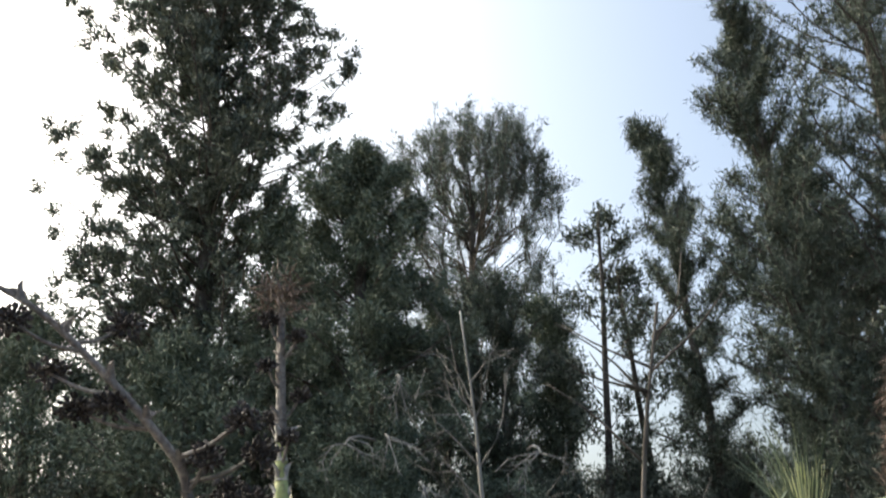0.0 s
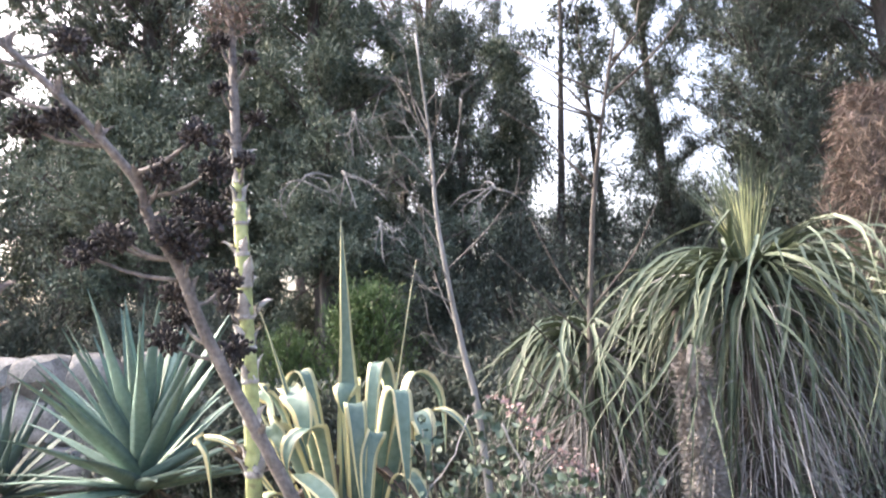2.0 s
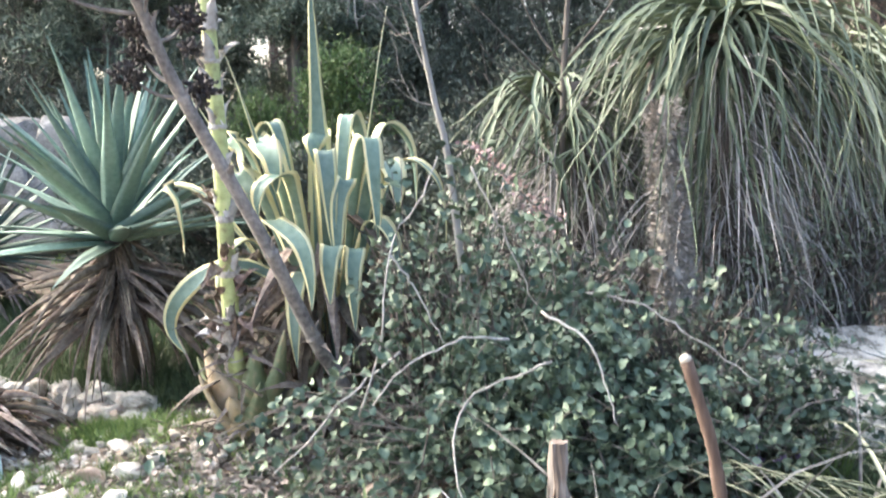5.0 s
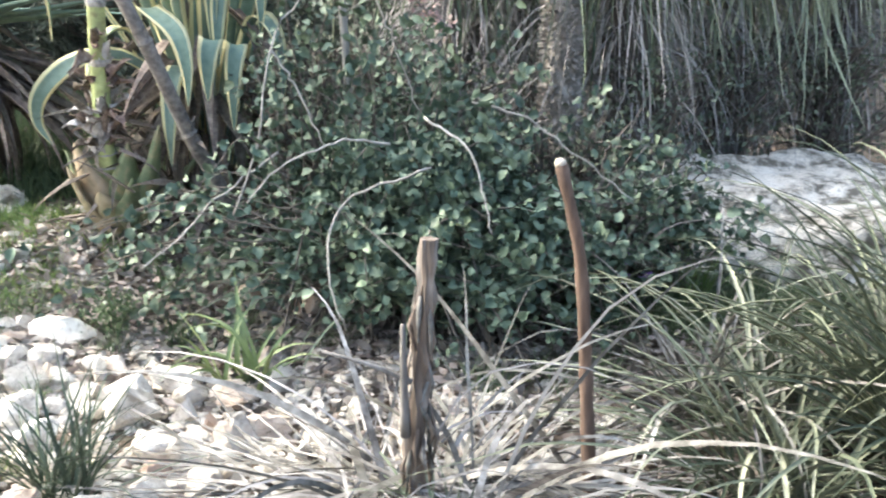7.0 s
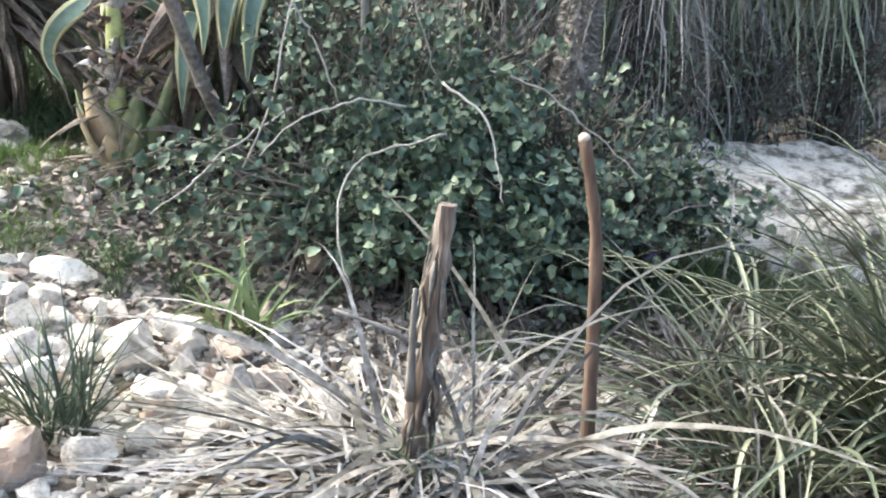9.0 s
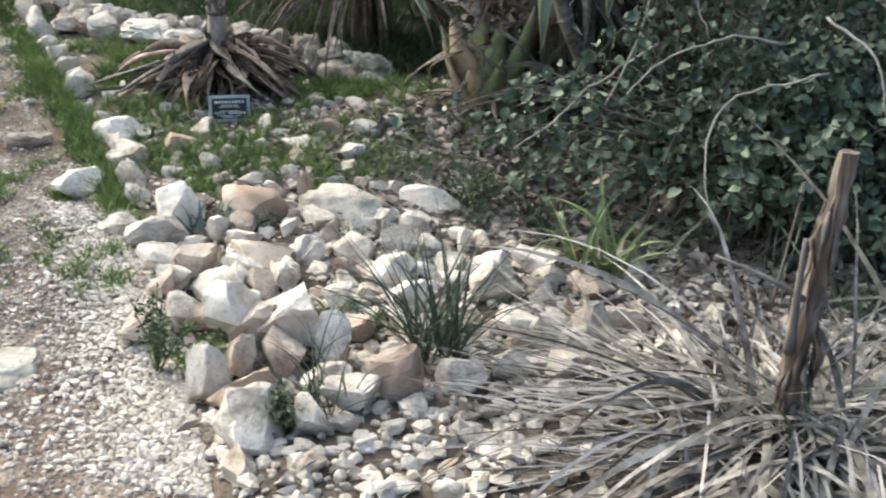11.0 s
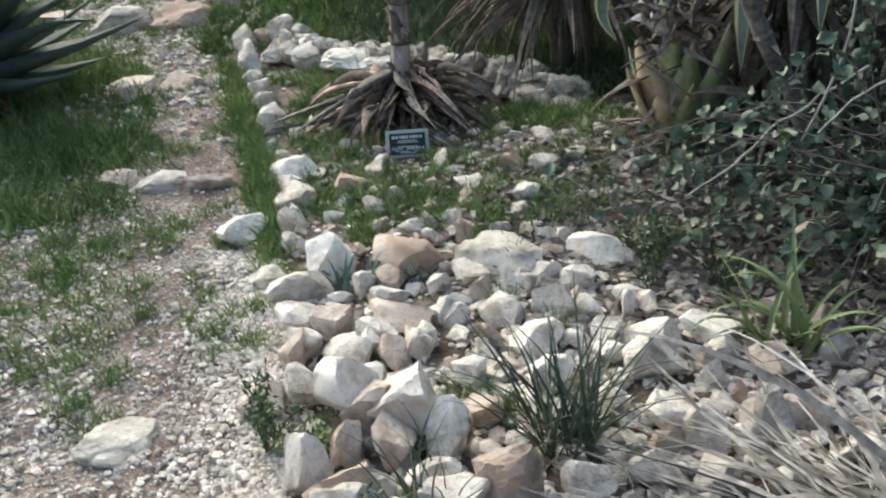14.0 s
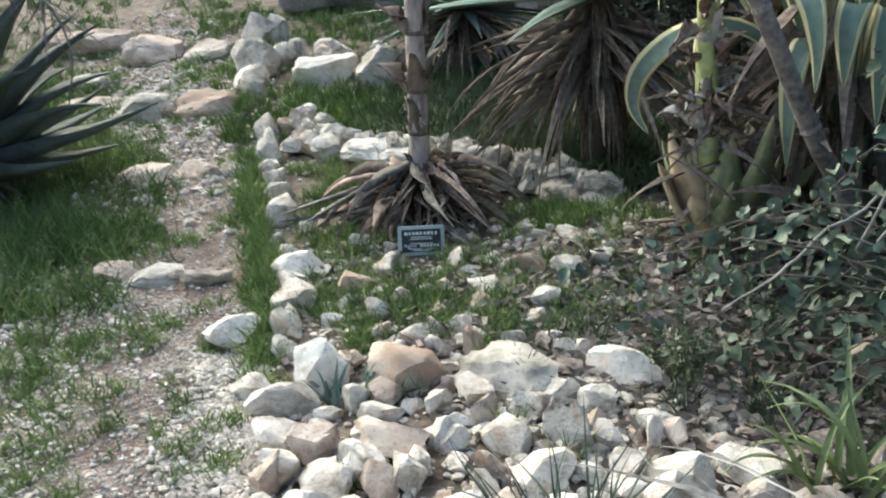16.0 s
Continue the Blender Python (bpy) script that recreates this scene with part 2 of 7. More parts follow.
M_PINK = mat("pink_flower", [(0.32, 0.18, 0.155), (0.50, 0.34, 0.29)], 30, 90, 0.7, 0, 0, 0.3, True)
M_PURPLE = mat("purple_flower", [(0.22, 0.10, 0.36), (0.34, 0.20, 0.5)], 30, 90, 0.7, 0, 0, 0.3, True)
M_SIGN = mat("sign_frame_blue_grey", [(0.36, 0.46, 0.47), (0.44, 0.54, 0.54)], 20, 90, 0.5, 0, 0, 0)
M_SIGND = mat("sign_face_dark", [(0.018, 0.025, 0.035), (0.03, 0.04, 0.05)], 20, 90, 0.4, 0, 0, 0)
M_SIGNW = mat("sign_print_white", [(0.62, 0.66, 0.66), (0.7, 0.74, 0.74)], 20, 90, 0.5, 0, 0, 0)
M_METAL = mat("stake_metal", [(0.12, 0.12, 0.12), (0.2, 0.2, 0.2)], 20, 90, 0.5, 0, 0, 0)
M_WALL = mat("back_wall_stone", [(0.13, 0.122, 0.11), (0.24, 0.228, 0.208), (0.36, 0.34, 0.315)], 3, 30, 0.9, 0.6, 0.02, 0.1)


# ---------------------------------------------------------------- building helpers
def mesh_np(name, verts, faces, uv=None, smooth=False):
    """A mesh from arrays: verts (n, 3), faces (m, k)."""
    verts, faces = np.asarray(verts, np.float32), np.asarray(faces, np.int32)
    m, k = faces.shape
    me = bpy.data.meshes.new(name)
    me.vertices.add(len(verts))
    me.vertices.foreach_set("co", verts.ravel())
    me.loops.add(m * k)
    me.loops.foreach_set("vertex_index", faces.ravel())
    me.polygons.add(m)
    me.polygons.foreach_set("loop_start", np.arange(m, dtype=np.int32) * k)
    me.polygons.foreach_set("use_smooth", np.full(m, smooth))
    if uv is not None:
        layer = me.uv_layers.new(name="UVMap")
        layer.data.foreach_set("uv", np.asarray(uv, np.float32)[faces.ravel()].ravel())
    me.update(calc_edges=True)
    return me


def put(name, me, material, parent=None, m=None, label="", kind=""):
    """Links a mesh as one object, as a part where a parent is given."""
    if not me.materials:
        me.materials.append(material)
    ob = new(name, me)
    if m is not None:
        ob.matrix_basis = m
    if parent:
        ob.parent = parent
    return tagged(ob, label, kind=kind)


def thing(name, loc, label, category, group="", kind=""):
    e = new(name)
    e.empty_display_size = 0.1
    e.location = loc
    return tagged(e, label, category, group, kind)


def unit(v):
    v = np.asarray(v, float)
    return v / np.maximum(np.linalg.norm(v, axis=-1, keepdims=True), 1e-9)


def tube(points, radii, sides=8, wobble=0.0, seed=0):
    """Verts and quads of a tapered, slightly uneven tube with closed ends, along a line of points."""
    rng = np.random.default_rng(seed)
    p, r = np.asarray(points, float), np.asarray(radii, float)
    d = unit(np.gradient(p, axis=0))
    ref = np.where(np.abs(d[:, 2:3]) > 0.9, [[1.0, 0, 0]], [[0, 0, 1.0]])
    s = unit(np.cross(d, ref))
    u = np.cross(s, d)
    a = np.linspace(0, 2 * np.pi, sides, endpoint=False)
    rr = r[:, None] * (1 + wobble * rng.normal(size=(len(p), sides)))
    ring = p[:, None] + rr[..., None] * (np.cos(a)[None, :, None] * s[:, None] + np.sin(a)[None, :, None] * u[:, None])
    v = np.concatenate([ring.reshape(-1, 3), p[:1], p[-1:]])
    i, j = np.meshgrid(np.arange(len(p) - 1), np.arange(sides), indexing="ij")
    a0, a1 = i * sides + j, i * sides + (j + 1) % sides
    f = np.stack([a0, a1, a1 + sides, a0 + sides], -1).reshape(-1, 4)
    n, k = len(p) * sides, np.arange(sides)
    e0 = np.stack([np.full(sides, n), (k + 1) % sides, k, np.full(sides, n)], -1)
    top = (len(p) - 1) * sides
    e1 = np.stack([np.full(sides, n + 1), top + k, top + (k + 1) % sides, np.full(sides, n + 1)], -1)
    caps = np.concatenate([e0, e1])[:, :3]
    return v, f, caps


def tube_mesh(name, points, radii, sides=8, wobble=0.0, seed=0):
    v, f, caps = tube(points, radii, sides, wobble, seed)
    me = bpy.data.meshes.new(name)
    me.from_pydata(v.tolist(), [], f.tolist() + caps.tolist())
    me.polygons.foreach_set("use_smooth", np.full(len(me.polygons), True))
    me.update()
    return me


def smooth_line(pts, n):
    """n points on a smooth curve through the given ones."""
    p = np.asarray(pts, float)
    t = np.linspace(0, len(p) - 1, n)
    q = np.concatenate([2 * p[:1] - p[1:2], p, 2 * p[-1:] - p[-2:-1]])
    i = np.minimum(t.astype(int), len(p) - 2)
    f = (t - i)[:, None]
    a, b, c, d = q[i], q[i + 1], q[i + 2], q[i + 3]
    return 0.5 * (2 * b + (c - a) * f + (2 * a - 5 * b + 4 * c - d) * f**2 + (3 * b - a - 3 * c + d) * f**3)


def joined(parts):
    """One set of verts and faces out of several (verts, faces)."""
    vs, fs, n = [], [], 0
    for v, f in parts:
        vs.append(v)
        fs.append(np.asarray(f) + n)
        n += len(v)
    return np.concatenate(vs), np.concatenate(fs)


def ribbons(base, way, length, width, droop, n=4, seed=0, tip=0.1, floor=None, twist=0.4, belly=0.3):
    """Many long thin leaves at once: each a bent strip that tapers to its tip. Returns verts, quads and uv."""
    rng = np.random.default_rng(seed)
    base, d = np.asarray(base, float), unit(way)
    c = len(base)
    length, width, droop = (np.broadcast_to(np.asarray(x, float), (c,)) for x in (length, width, droop))
    side = unit(np.cross(d, [0, 0, 1.0]) + 1e-4 + twist * rng.normal(size=(c, 3)))
    p, rings, uvs = base.copy(), [], []
    for k in range(n + 1):
        t = k / n
        w = width * ((1 - belly) + belly * math.sin(math.pi * min(1, t * 1.4 + 0.15))) * (1 - t ** 3) + width * tip * (t ** 3) * 0.5
        s = unit(side - (side * d).sum(-1, keepdims=True) * d)
        rings.append(np.stack([p - s * w[:, None] / 2, p + s * w[:, None] / 2], 1))
        uvs.append(np.tile([[0.0, t], [1.0, t]], (c, 1, 1)))
        p = p + d * (length / n)[:, None]
        d = unit(d + np.stack([0 * droop, 0 * droop, -droop / n], -1) + rng.normal(size=(c, 3)) * 0.04)
        if floor is not None:
            low = floor(p[:, 0], p[:, 1]) + 0.015
            under = p[:, 2] < low
            p[under, 2] = low[under]
            d[under, 2] = np.maximum(d[under, 2], 0.0)
            d = unit(d)
    v = np.stack(rings, 1).reshape(-1, 3)
    uv = np.stack(uvs, 1).reshape(-1, 2)
    per = 2 * (n + 1)
    k = np.arange(n)
    q = np.stack([2 * k, 2 * k + 1, 2 * k + 3, 2 * k + 2], -1)
    f = (np.arange(c)[:, None, None] * per + q[None]).reshape(-1, 4)
    return v, f, uv


def fleshy_leaf(name, length, width, elev, droop, n=10, thick=0.02, gutter=0.25, wave=0.0, belly=0.5, seed=0, late=1.0, curl=0.0, fold=None, blunt=2.6):
    """A thick, channelled leaf along +x that rises by elev degrees and bends down along its length."""
    rng = np.random.default_rng(seed)
    p, a, rows, uvs = np.array([0.0, 0, 0]), radians(elev), [], []
    tt = np.arange(n + 1) / n
    bends = np.exp(-(((tt - fold) / 0.085) ** 2)) + 0.06 if fold else (late + 1) * tt ** late
    bends = bends / bends.sum() * (1 if fold else (n + 1) / n)
    for k in range(n + 1):
        t = k / n
        shape = (0.62 + belly * math.sin(math.pi * min(1.0, 0.12 + t * 1.25)) * 0.76) * (1 - t ** blunt) if belly else (1 - t ** 1.6)
        w = max(0.003, width * shape) / 2
        d, u = np.array([math.cos(a), 0, math.sin(a)]), np.array([-math.sin(a), 0, math.cos(a)])
        off = wave * math.sin(t * 9 + seed) * w
        y = np.array([0, 1.0, 0])
        side = curl * t
        c0 = p + y * (side * length * 0.2)
        lift = w * gutter * 2
        th = thick * (1 - 0.85 * t)
        rows += [c0 - y * w + u * (lift + off), c0 - y * w * 0.5 + u * lift * 0.3, c0, c0 + y * w * 0.5 + u * lift * 0.3, c0 + y * w + u * (lift - off),
                 c0 + y * w * 0.5 - u * th * 0.8, c0 - u * th, c0 - y * w * 0.5 - u * th * 0.8]
        uvs += [(0, t), (0.25, t), (0.5, t), (0.75, t), (1, t), (0.75, t), (0.5, t), (0.25, t)]
        p = p + d * length / n
        a -= radians(droop) * bends[k] + rng.normal() * 0.02
    f = [(k * 8 + j, k * 8 + (j + 1) % 8, k * 8 + 8 + (j + 1) % 8, k * 8 + 8 + j) for k in range(n) for j in range(8)]
    return mesh_np(name, rows, f, uvs, True)


def rock_mesh(name, seed, level=2, cuts=10, rough=0.02, pit=0.0, lo=0.32, hi=0.74, sharp=17, square=1.0, hollows=()):
    """A broken stone that fills a unit box: a ball with flat faces struck off it, and round hollows (x, y, z, size) where given."""
    rng = np.random.default_rng(seed)
    bm = bmesh.new()
    bmesh.ops.create_icosphere(bm, subdivisions=level, radius=1.0)
    v = np.array([q.co[:] for q in bm.verts])
    v = np.sign(v) * np.abs(v) ** square
    v /= np.abs(v).max()
    for _ in range(cuts):
        nrm = unit(rng.normal(size=3))
        over = np.maximum(0, v @ nrm - rng.uniform(lo, hi))
        v -= over[:, None] * nrm
    for q, co in zip(bm.verts, v):
        k = noise.noise(Vector(co) * 2.3 + Vector((seed, 0, 0))) * rough * 2 + noise.noise(Vector(co) * 6 + Vector((seed, 3, 0))) * rough
        if pit:
            k -= pit * max(0.0, noise.noise(Vector(co) * 9 + Vector((seed, 7, 0)))) + pit * 0.6 * noise.noise(Vector(co) * 17)
        q.co = Vector(co) * (1 + k)
    for hx, hy, hz, size in hollows:
        mid = Vector((hx, hy, hz))
        for q in bm.verts:
            near = (q.co - mid).length / size
            if near < 1:
                q.co -= mid.normalized() * 0.55 * (1 - near ** 4)
    v = np.array([q.co[:] for q in bm.verts])
    low, top = v.min(0), v.max(0)
    for q in bm.verts:
        q.co = [(q.co[i] - low[i]) / (top[i] - low[i]) - 0.5 for i in range(3)]
    me = bpy.data.meshes.new(name)
    bm.to_mesh(me)
    bm.free()
    me.polygons.foreach_set("use_smooth", np.full(len(me.polygons), True))
    me.set_sharp_from_angle(angle=radians(sharp))
    return me


# ---------------------------------------------------------------- ground
def rise(x, y):
    """Height of the garden's ground: a bed that climbs gently away from the visitor, with a terrace behind the low stone edging."""
    x, y = np.asarray(x, float), np.asarray(y, float)
    base = 0.05 + 0.065 * np.clip(y, -40, 14) + 0.08 * np.clip(y - 4, 0, 6)
    bump = 0.02 * np.sin(x * 3.1 + 1.3 * np.sin(y * 2.3)) * np.cos(y * 2.7 + 0.7 * x) + 0.008 * np.sin(x * 11 + y * 7) * np.sin(y * 13 - x * 5)
    mound = 0.15 * np.exp(-(((x + 0.8) / 0.5) ** 2) - ((y - 3.62) / 0.36) ** 2)
    return base + bump + mound - 0.012


LINE = [(-0.6, -2.0), (-0.8, 0.2), (-1.1, 1.0), (-1.5, 1.62), (-1.98, 2.2), (-2.42, 2.78), (-2.95, 3.35), (-3.7, 4.0), (-4.6, 4.65), (-5.4, 5.35), (-6.6, 6.45), (-8.5, 8.2)]
LINE_S = smooth_line(LINE, 90)


def off_path(x, y):
    """Distance from the path's middle line."""
    x, y = np.asarray(x, float), np.asarray(y, float)
    best = np.full(x.shape, 1e9)
    for a, b in LINE_S:
        best = np.minimum(best, (x - a) ** 2 + (y - b) ** 2)
    return np.sqrt(best)


def spread(inner0, inner1, step, outer):
    mid = np.arange(inner0, inner1 + step / 2, step)
    far = step * 1.28 ** np.arange(1, 60)
    far = np.cumsum(far)
    far = far[far < outer]
    return np.concatenate([(inner0 - far)[::-1], mid, inner1 + far])


gx, gy = spread(-7.0, 4.0, 0.06, 900), spread(-1.0, 8.0, 0.06, 900)
GX, GY = np.meshgrid(gx, gy)
gz = rise(GX, GY)
nx, ny = len(gx), len(gy)
I, J = np.meshgrid(np.arange(ny - 1), np.arange(nx - 1), indexing="ij")
a0 = (I * nx + J).ravel()
ground_me = mesh_np("ground", np.stack([GX.ravel(), GY.ravel(), gz.ravel()], -1), np.stack([a0, a0 + 1, a0 + nx + 1, a0 + nx], -1), None, True)
worn = ground_me.attributes.new("worn", "FLOAT", "POINT")
tread = np.clip(1.25 - off_path(GX, GY) / (0.30 + 0.14 * np.clip(2.4 - GY, 0, 1)), 0, 1) * np.interp(GY, [2.4, 3.2, 4.4, 5.2], [1.0, 0.62, 0.6, 0.45])
worn.data.foreach_set("value", tread.astype(np.float32).ravel())


def ground_material():
    m = bpy.data.materials.new("garden_soil")
    m.use_nodes = True
    n, l = m.node_tree.nodes, m.node_tree.links
    b = n["Principled BSDF"]
    tc = n.new("ShaderNodeTexCoord")

    def nz(scale, detail=6):
        t = n.new("ShaderNodeTexNoise")
        t.inputs["Scale"].default_value, t.inputs["Detail"].default_value = scale, detail
        l.new(tc.outputs["Object"], t.inputs["Vector"])
        return t.outputs["Fac"]

    def ramp(src, *stops):
        r = n.new("ShaderNodeValToRGB")
        e = r.color_ramp.elements
        e[0].position, e[0].color = stops[0][0], (*stops[0][1], 1)
        e[1].position, e[1].color = stops[-1][0], (*stops[-1][1], 1)
        for p, c in stops[1:-1]:
            e.new(p).color = (*c, 1)
        l.new(src, r.inputs[0])
        return r.outputs[0]

    def mix(f, a, c):
        x = n.new("ShaderNodeMix")
        x.data_type = "RGBA"
        l.new(f, x.inputs[0])
        l.new(a, x.inputs[6])
        l.new(c, x.inputs[7])
        return x.outputs[2]

    soil = ramp(nz(14), (0.35, (0.05, 0.037, 0.026)), (0.5, (0.105, 0.08, 0.058)), (0.68, (0.22, 0.18, 0.14)))
    grit = ramp(nz(75, 10), (0.36, (0.12, 0.09, 0.072)), (0.5, (0.25, 0.205, 0.17)), (0.64, (0.48, 0.42, 0.365)))
    mud = ramp(nz(60, 8), (0.38, (0.065, 0.045, 0.034)), (0.62, (0.19, 0.14, 0.11)))
    grit = mix(ramp(nz(5.5), (0.46, (0, 0, 0)), (0.60, (1, 1, 1))), mud, grit)
    at = n.new("ShaderNodeAttribute")
    at.attribute_name = "worn"
    edge = n.new("ShaderNodeMath")
    edge.operation = "MULTIPLY_ADD"
    edge.inputs[1].default_value = 1.6
    l.new(nz(5), edge.inputs[0])
    edge.inputs[2].default_value = -0.98
    s = n.new("ShaderNodeMath")
    s.use_clamp = True
    l.new(at.outputs["Fac"], s.inputs[0])
    l.new(edge.outputs[0], s.inputs[1])
    gate = n.new("ShaderNodeMath")
    gate.operation = "MULTIPLY"
    gate.use_clamp = True
    l.new(s.outputs[0], gate.inputs[0])
    gate.inputs[1].default_value = 1.4
    l.new(mix(gate.outputs[0], soil, grit), b.inputs["Base Color"])
    b.inputs["Roughness"].default_value = 0.95
    bp = n.new("ShaderNodeBump")
    bp.inputs["Strength"].default_value, bp.inputs["Distance"].default_value = 0.8, 0.02
    l.new(nz(60, 8), bp.inputs["Height"])
    l.new(bp.outputs[0], b.inputs["Normal"])
    return m


ground = put("ground", ground_me, ground_material())
tagged(ground, "stony garden soil with a worn pale gravel footpath", "ground", kind="structure")


# ---------------------------------------------------------------- trees
def leaflets(base, way, length, width, seed=0, simple=False):
    """Many small pointed leaves at once, each a diamond, or a mere wedge where they are far off."""
    rng = np.random.default_rng(seed)
    d = unit(way)
    s = unit(np.cross(d, rng.normal(size=d.shape)))
    length, width = (np.broadcast_to(np.asarray(x, float), (len(d),))[:, None] for x in (length, width))
    if simple:
        v = np.stack([base - s * width / 2, base + s * width / 2, base + d * length], 1).reshape(-1, 3)
        return v, np.arange(len(d) * 3).reshape(-1, 3)
    mid = base + d * length * 0.45
    v = np.stack([base, mid - s * width / 2, base + d * length, mid + s * width / 2], 1).reshape(-1, 3)
    f = np.arange(len(d) * 4).reshape(-1, 4)
    return v, f


def tree(name, loc, height, radius, first, crown, style, material, label, seed, limbs=60, clumps=9, per=26, leaf=(0.10, 0.03), lean=(0, 0), spray=0.16, up=0.3, bare=0.0, cat="tree", group="trees behind the garden", one=False):
    """A tree: a tapered trunk, limbs that fork into twigs, and a ragged crown of small leaves set in clumps along them.
    crown(t) gives the reach of the limbs at t = 0 (first limb) to 1 (top)."""
    rng = np.random.default_rng(seed)
    top = thing(name, loc, label, cat, group)
    k = 12
    h = np.linspace(0, height * (0.8 if style == "leader" else 1.0), k)
    bend = np.cumsum(rng.normal(size=(k, 2)) * 0.03 * height / k, 0)
    line = np.stack([lean[0] * (h / height) ** 1.3 + bend[:, 0], lean[1] * (h / height) + bend[:, 1], h - 0.15 * (h == 0)], -1)
    put("trunk", tube_mesh("trunk", line, radius * (1 - 0.9 * h / height) + 0.012, 9, 0.06, seed), M_BARK, top)
    pos, way, stems = [], [], []
    for i in range(limbs):
        t = (i + rng.uniform(0, 1)) / limbs
        z = first + (height - first) * t
        root = np.array([np.interp(z, h, line[:, 0]), np.interp(z, h, line[:, 1]), z])
        az = rng.uniform(0, 2 * np.pi)
        reach = crown(t) * rng.uniform(0.55, 1.08)
        rise_ = up + rng.normal() * 0.2 + 0.7 * t
        d = unit([math.cos(az), math.sin(az), rise_])
        if style == "leader":
            r = crown(0) * math.sqrt(rng.uniform(0.0, 1.0))
            z2 = height - 1.35 * (r / crown(0)) ** 2.2 - (height - first) * rng.beta(0.7, 2.6) * 0.85
            z1 = max(first, z2 - 0.7 - 0.9 * r)
            root = np.array([np.interp(z1, h, line[:, 0]), np.interp(z1, h, line[:, 1]), z1])
            end = np.array([root[0] + r * math.cos(az), root[1] + r * math.sin(az), z2])
            reach = float(np.linalg.norm(end - root))
            d = unit((end - root) * [0.8, 0.8, 1.0])
        p1, p2 = root + d * reach * 0.5, root + d * reach + np.array([0, 0, (-0.12 if style == "droop" else 0.1) * reach])
        if style == "leader":
            p1, p2 = root + (end - root) * [0.92, 0.92, 0.42], end
        pts = smooth_line([root, p1 + rng.normal(size=3) * 0.05 * reach, p2], 6)
        r0 = max(0.008, radius * 0.2 * (1 - 0.8 * t))
        wood = [tube(pts, np.linspace(r0, 0.005, 6), 5, 0.1, seed + i)[:2]]
        for _ in range(clumps):
            s = rng.uniform(bare if bare else 0.25, 1.0)
            q = pts[min(5, int(s * 5))] + (pts[min(5, int(s * 5) + 1)] - pts[min(5, int(s * 5))]) * (s * 5 % 1)
            away = unit(d + rng.normal(size=3) * 0.7 + [0, 0, 0.2])
            tip = q + away * rng.uniform(0.08, 0.34) * max(0.5, min(1.3, reach))
            wood.append(tube([q, tip], [0.006, 0.0025], 3)[:2])
            pos.append(tip)
            way.append(away)
        if one:
            stems += wood
            continue
        v, f = joined(wood)
        put("limb", mesh_np("limb", v, f, None, True), M_BARK, top)
    if one:
        v, f = joined(stems)
        put("twig_mass", mesh_np("twig_mass", v, f, None, True), M_BARK, top, kind="stuff")
    pos, way = np.array(pos), np.array(way)
    pos, way = np.repeat(pos, per, 0), np.repeat(way, per, 0)
    if style in ("pine", "leader"):
        b = pos - way * rng.uniform(0, spray, (len(pos), 1)) + rng.normal(size=pos.shape) * 0.04
        w = unit(way * 0.25 + rng.normal(size=pos.shape) * 0.6 + [0, 0, 0.2])
    else:
        b = pos + rng.normal(size=pos.shape) * spray * 0.45 - way * rng.uniform(0, spray, (len(pos), 1))
        w = unit(way * 0.7 + rng.normal(size=pos.shape) * 0.55 + [0, 0, -0.15 if style == "droop" else 0.1])
    v, f = leaflets(b, w, leaf[0] * rng.uniform(0.6, 1.2, len(b)), leaf[1] * rng.uniform(0.7, 1.2, len(b)), seed + 5, style in ("pine", "leader") or loc[1] > 6)
    put("crown", mesh_np("crown", v, f), material, top, kind="stuff")
    return top


def at(x, y, dz=0.0):
    return (x, y, float(rise(x, y)) + dz)


egg = lambda w: (lambda t: w * math.sin(math.pi * (0.18 + 0.80 * t)) + 0.15)

tree("cypress_tree", at(-3.95, 11.0), 10.8, 0.14, 1.2, lambda t: 1.95 * math.sin(math.pi * (0.3 + 0.62 * t)) ** 0.8 + 0.2, "spray", M_CYP,
     "tall dark cypress with a ragged open crown against the sky", 11, 250, 10, 62, (0.085, 0.032), spray=0.10, bare=0.03)
tree("conifer_tree", at(-1.7, 9.6), 5.35, 0.15, 0.7, lambda t: (1.55 + 0.3 * math.sin(t * 34)) * (1 - t) ** 0.62 + 0.25, "droop", M_CON,
     "dense dark green conifer with drooping sprays and dead lower twigs", 12, 100, 8, 120, (0.07, 0.018), spray=0.12)
tree("pine_tree", at(-1.02, 15.0), 8.55, 0.10, 2.2, lambda t: 1.55, "leader", M_PINE,
     "broad rounded airy pine with many upright leaders", 13, 150, 11, 46, (0.09, 0.013), spray=0.24, bare=0.5)
dome = lambda w: (lambda t: w * math.sqrt(max(0.0, 1 - (1.5 * t - 0.55) ** 2)) + 0.1)
tree("pine_tree", at(-0.35, 12.0), 4.3, 0.07, 0.5, dome(0.95), "pine", M_PINE,
     "dense grey-green young pine below the taller ones", 213, 80, 9, 50, (0.08, 0.014), spray=0.2, up=0.5, bare=0.08)
tree("thin_tree", at(0.8, 12.0), 5.4, 0.055, 0.9, egg(0.85), "spray", M_CYP,
     "thin dark broken tree with sparse foliage against the sky", 15, 26, 5, 36, (0.09, 0.03), lean=(0.25, 0), bare=0.4, spray=0.14)
tree("thin_tree", at(1.45, 12.4), 4.6, 0.05, 0.8, egg(0.8), "spray", M_CYP,
     "thin dark forked tree with sparse foliage against the sky", 115, 24, 5, 36, (0.09, 0.03), lean=(-0.2, 0), bare=0.4, spray=0.14)
